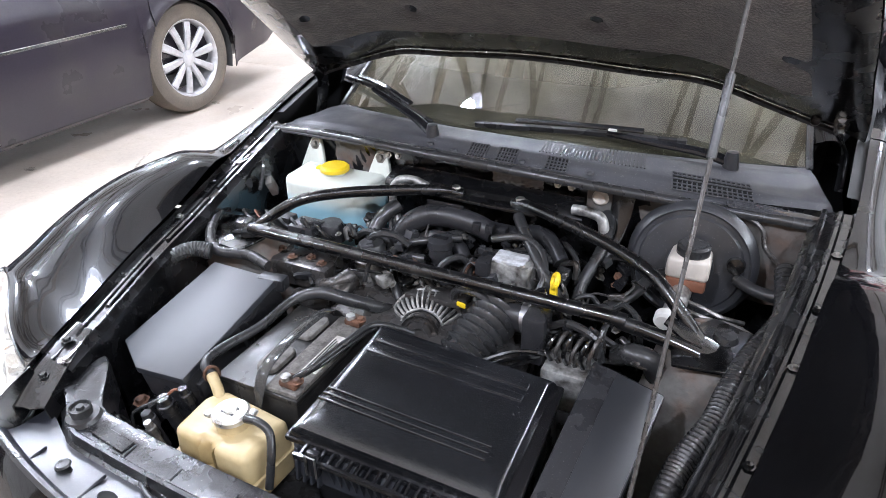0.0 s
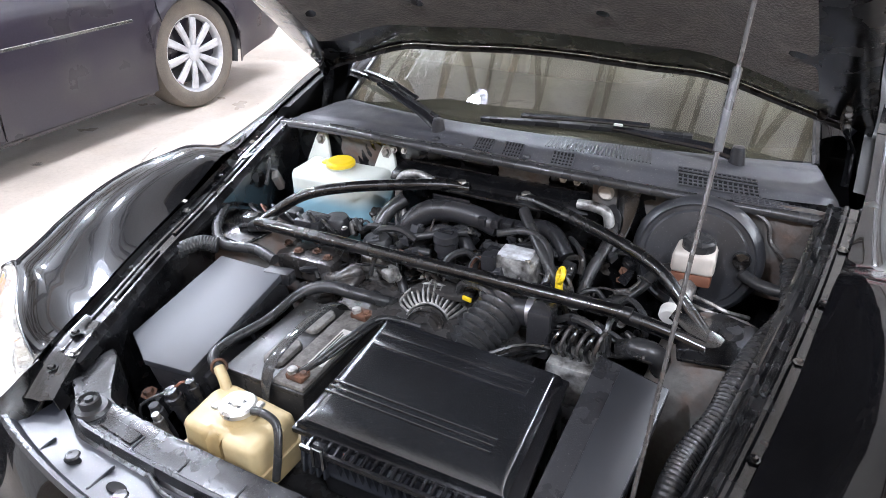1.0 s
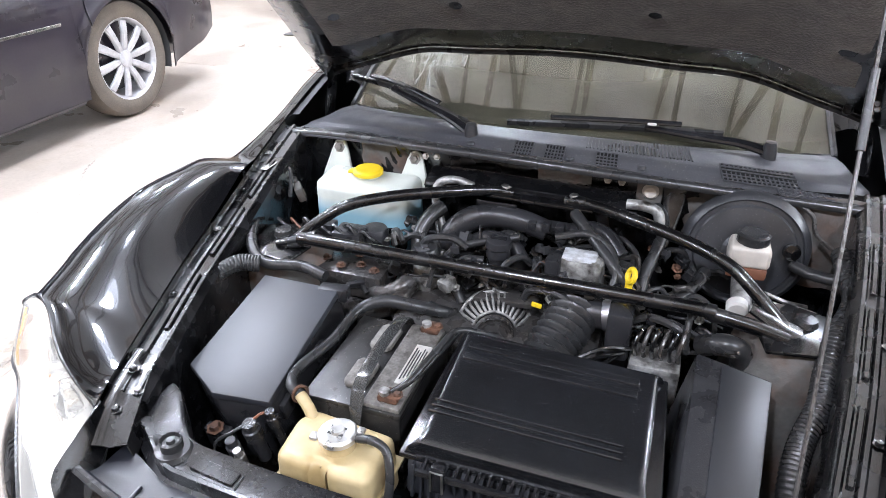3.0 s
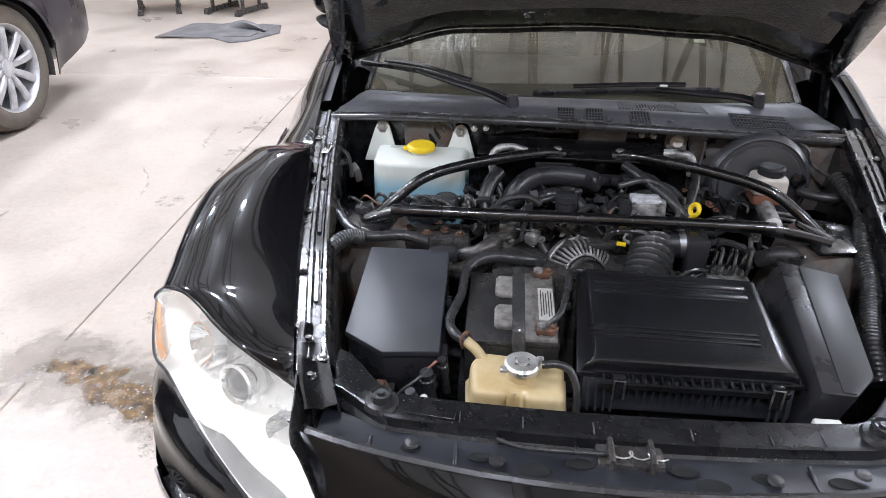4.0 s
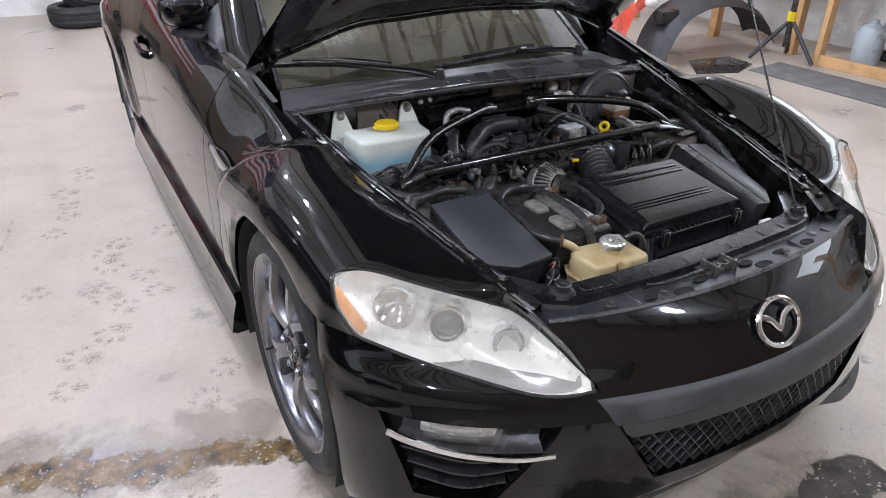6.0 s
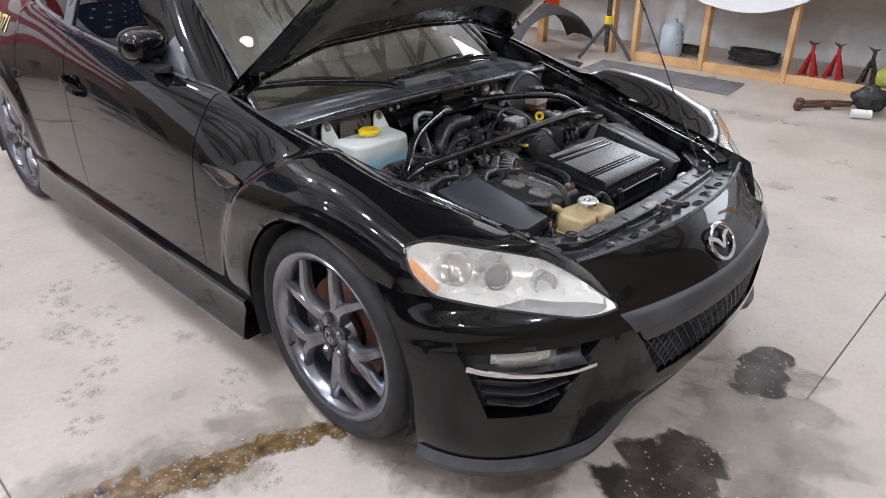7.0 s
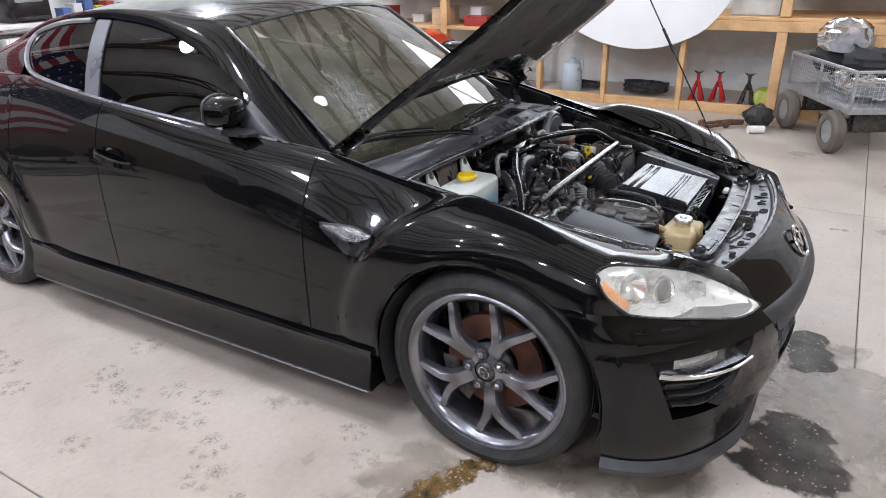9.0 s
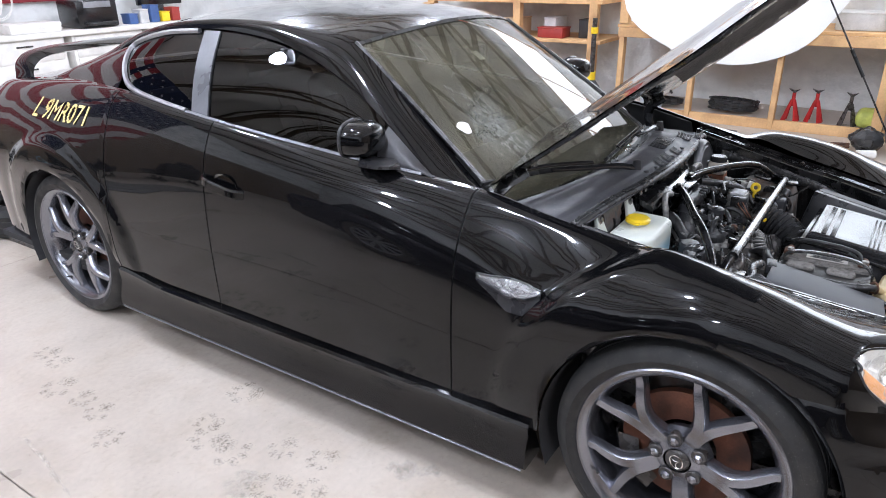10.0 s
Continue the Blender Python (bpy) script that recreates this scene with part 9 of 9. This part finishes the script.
for x in (0.28, 0.62):
    part("door", Shape().box((x, 7.015, 0.6), (0.33, 0.02, 1.12), bevel=0.004), WHITE_PLASTIC, cab)
for k in range(5):
    junk(3.75 + 0.3 * k, 7.3, 0.0, 0.26, 0.4, rs.uniform(0.3, 0.9), rs.choice(BINS), "crate", "stacked storage crate by the far wall")

# ---- marks on the floor ----
WET = surface("wet_concrete", (0.028, 0.023, 0.019), 0.38, var=0.4, scale=9, bump=0.25, fine=70, second=(0.10, 0.085, 0.07), spread=0.44, rvar=0.10, spec=0.14)
OIL = surface("brown_spill", (0.13, 0.078, 0.026), 0.2, var=0.5, scale=22, bump=0.6, fine=110, second=(0.038, 0.027, 0.014), spread=0.45, rvar=0.16)
DAMP = surface("damp_concrete", (0.26, 0.22, 0.175), 0.34, var=0.18, scale=7, bump=0.15, fine=70, second=(0.17, 0.142, 0.11), spread=0.45)
FAINT = surface("faint_grime", (0.36, 0.325, 0.285), 0.5, var=0.18, scale=7, bump=0.1, fine=70)
PAW = surface("dried_mud", (0.14, 0.108, 0.064), 0.85, var=0.35, scale=30, bump=0.3, fine=200, second=(0.23, 0.18, 0.12), spread=0.45)
GRIT = surface("grit", (0.36, 0.31, 0.25), 0.8, var=0.4, scale=40, bump=0.3)


def faded(mt, low=0.30, high=0.62, scale=16.0, power=1.0):
    """Lets a floor mark thin out towards its edge through a noise."""
    nt = mt.node_tree
    out = nt.nodes["Material Output"]
    b = nt.nodes["Principled BSDF"]
    at = nt.nodes.new("ShaderNodeAttribute")
    at.attribute_name = "fade"
    nz = nt.nodes.new("ShaderNodeTexNoise")
    tc = nt.nodes.new("ShaderNodeTexCoord")
    nt.links.new(tc.outputs["Object"], nz.inputs["Vector"])
    nz.inputs["Scale"].default_value, nz.inputs["Detail"].default_value = scale, 8
    nz.inputs["Roughness"].default_value = 0.68
    mu = nt.nodes.new("ShaderNodeMath")
    mu.operation = "MULTIPLY"
    nt.links.new(at.outputs["Fac"], mu.inputs[0])
    nt.links.new(nz.outputs["Fac"], mu.inputs[1])
    mr = nt.nodes.new("ShaderNodeMapRange")
    mr.interpolation_type = "SMOOTHSTEP"
    mr.inputs["From Min"].default_value, mr.inputs["From Max"].default_value = low, high
    mr.inputs["To Max"].default_value = power
    nt.links.new(mu.outputs[0], mr.inputs["Value"])
    clear, m = nt.nodes.new("ShaderNodeBsdfTransparent"), nt.nodes.new("ShaderNodeMixShader")
    nt.links.new(mr.outputs[0], m.inputs[0])
    nt.links.new(clear.outputs[0], m.inputs[1])
    nt.links.new(b.outputs[0], m.inputs[2])
    nt.links.new(m.outputs[0], out.inputs[0])


faded(WET, 0.15, 0.32, 11)
faded(OIL, 0.26, 0.44, 24)
faded(DAMP, 0.18, 0.52, 8, 0.9)
faded(PAW, 0.42, 0.74, 110, 0.6)
faded(FAINT, 0.25, 0.7, 22, 0.6)


def fade_in(ob, values):
    at = ob.data.attributes.new("fade", "FLOAT", "POINT")
    at.data.foreach_set("value", values)
    ob.visible_shadow = False
    return ob


def stain(name, line, widths, z, material, label, seed, ragged=0.45, holes=True):
    """A ragged patch along a line on the floor."""
    mid = catmull([(x, y, 0) for x, y in line], 60)
    left, right = [], []
    for i, p in enumerate(mid):
        f = i / 59
        d = (mid[min(i + 1, 59)] - mid[max(i - 1, 0)]).normalized()
        side = Vector((-d.y, d.x, 0))
        w = table([(k / (len(widths) - 1), v, 0.0) for k, v in enumerate(widths)], f)[0]
        a = w * (1 + ragged * noise.noise(Vector((p.x * 9, p.y * 9, seed))) + ragged * 0.6 * noise.noise(Vector((p.x * 26, p.y * 26, seed))))
        b = w * (1 + ragged * noise.noise(Vector((p.x * 9, p.y * 9, seed + 7))) + ragged * 0.6 * noise.noise(Vector((p.x * 26, p.y * 26, seed + 7))))
        left.append(p + side * max(0.002, a) + Vector((0, 0, z)))
        right.append(p - side * max(0.002, b) + Vector((0, 0, z)))
    sh = Shape().grid([[l.lerp(r, k / 10) for k in range(11)] for l, r in zip(left, right)], flip=True)
    ob = whole(name, sh, material, label, "stain", "floor stains")
    return fade_in(ob, [math.sin(math.pi * k / 10) ** 0.6 * min(1.0, 6 * i / 59, 6 * (59 - i) / 59) for i in range(60) for k in range(11)])


stain("damp_patch", [(-0.80, 0.30), (-1.0, 0.17), (-1.25, 0.15), (-1.60, 0.28), (-1.95, 0.36)], (0.14, 0.18, 0.22, 0.24, 0.18), 0.0012, DAMP, "damp darkened concrete round a spill", 1)
stain("brown_spill", [(-0.72, -0.06), (-0.92, 0.02), (-1.12, 0.09), (-1.32, 0.17), (-1.55, 0.27), (-1.75, 0.30)], (0.06, 0.075, 0.085, 0.09, 0.08, 0.04), 0.0022, OIL, "brown fluid spill running from under the wheel", 4, 0.6)
stain("damp_patch", [(0.55, -0.70), (0.25, -0.88), (-0.05, -0.95), (-0.35, -0.98), (-0.62, -0.92)], (0.16, 0.30, 0.32, 0.28, 0.12), 0.0012, DAMP, "damp darkened concrete under the bumper", 2)
stain("puddle", [(-0.10, -0.90), (-0.25, -0.84), (-0.40, -0.82), (-0.56, -0.78)], (0.08, 0.18, 0.20, 0.10), 0.0022, WET, "dark wet puddle in front of the bumper", 9, 0.5)
stain("puddle", [(0.52, -0.78), (0.42, -0.84), (0.30, -0.86), (0.16, -0.78)], (0.06, 0.10, 0.10, 0.06), 0.0022, WET, "dark wet puddle under the chin lip", 12, 0.6)
stain("damp_patch", [(-0.9, 0.0), (-0.78, -0.25), (-0.66, -0.5), (-0.5, -0.72)], (0.08, 0.16, 0.18, 0.14), 0.0012, DAMP, "damp patch below the front wheel", 5)
specks = Shape()
rg = random.Random(21)


def speck(x, y, r):
    specks.add([(x + r * math.cos(t) * rg.uniform(0.6, 1.2), y + r * math.sin(t) * rg.uniform(0.6, 1.2), 0.0032) for t in (0, 1.26, 2.5, 3.77, 5.03)], [(0, 1, 2, 3, 4)])


for k in range(420):
    f = rg.random()
    speck(mix(-0.8, -1.9, f) + rg.gauss(0, 0.06), mix(0.0, 0.33, f) + rg.gauss(0, 0.06), rg.uniform(0.001, 0.005))
for k in range(500):
    f = rg.random()
    speck(mix(0.6, -0.6, f) + rg.gauss(0, 0.10), mix(-0.78, -0.92, f) + rg.gauss(0, 0.11), rg.uniform(0.001, 0.005))
whole("grit_specks", specks, GRIT, "pale grit scattered over the wet floor", "grit", kind="stuff", flat=True)


def paw_print(x, y, turn, size, seed):
    """Four toes and a pad, broken up as in dried mud."""
    rr = random.Random(seed)
    m = pose(x, y, 0.0016, 0, 0, turn)
    th = thing("paw_print", (x, y, 0), "muddy paw print dried on the concrete", "paw print", "paw prints")
    for k, (cx, cy, rx, ry) in enumerate(((0, -0.020, 0.026, 0.021), (-0.030, 0.012, 0.011, 0.015), (-0.011, 0.030, 0.011, 0.016), (0.012, 0.030, 0.011, 0.016), (0.031, 0.011, 0.011, 0.015))):
        ring = []
        for q in range(18):
            t = 2 * math.pi * q / 18
            w = 1 + 0.30 * noise.noise(Vector((math.cos(t) * 1.6, math.sin(t) * 1.6, seed * 3.1 + k))) + rr.uniform(-0.10, 0.10)
            ring.append((size * (cx + rx * w * math.cos(t)), size * (cy + ry * w * math.sin(t)), 0.0))
        sh = Shape().add([(size * cx, size * cy, 0.0)] + ring, [(0, 1 + q, 1 + (q + 1) % 18) for q in range(18)], m)
        ob = part("toe" if k else "pad", sh, PAW, th, flat=True)
        fade_in(ob, [1.2] + [0.92] * 18)


PAWS = [(-1.17, 1.45), (-1.04, 1.05), (-1.07, 1.20), (-1.23, 0.83), (-0.94, 0.46), (-1.03, 0.33), (-1.34, 0.73), (-1.39, 0.57), (-1.12, -0.02), (-1.18, 1.34), (-1.17, 0.98), (-1.17, 2.49),
        (-1.28, 2.20), (-1.27, 2.05), (-1.36, 1.76), (-0.92, 1.55), (-1.18, 2.38), (-1.29, 1.92), (-1.77, 1.49), (-1.45, 1.25), (-1.12, 1.52), (-1.22, 1.10)]
for k, (x, y) in enumerate(PAWS):
    paw_print(x, y, 20 + 37 * (k % 5), 1.35 if k % 3 else 1.7, k)
# faint muddy drag lines and scuffs
for k in range(7):
    x, y = rg.uniform(-2.6, -1.0), rg.uniform(-0.3, 2.4)
    a, d = rg.uniform(0.9, 2.2), rg.uniform(0.25, 0.7)
    stain("mud_trail", [(x, y), (x + 0.5 * d * math.cos(a) + rg.gauss(0, 0.03), y + 0.5 * d * math.sin(a)), (x + d * math.cos(a), y + d * math.sin(a))], (0.008, rg.uniform(0.012, 0.024), 0.008), 0.0014, FAINT, "faint muddy trail on the concrete", 30 + k, 1.0)
for k in range(26):
    x, y = rg.uniform(-3.2, 3.6), rg.uniform(-2.6, 4.5)
    stain("scuff", [(x, y), (x + rg.uniform(-0.12, 0.12), y + rg.uniform(0.05, 0.25))], (0.02, rg.uniform(0.03, 0.10), 0.02), 0.0013, FAINT, "faint grey scuff on the concrete", 60 + k, 1.1)
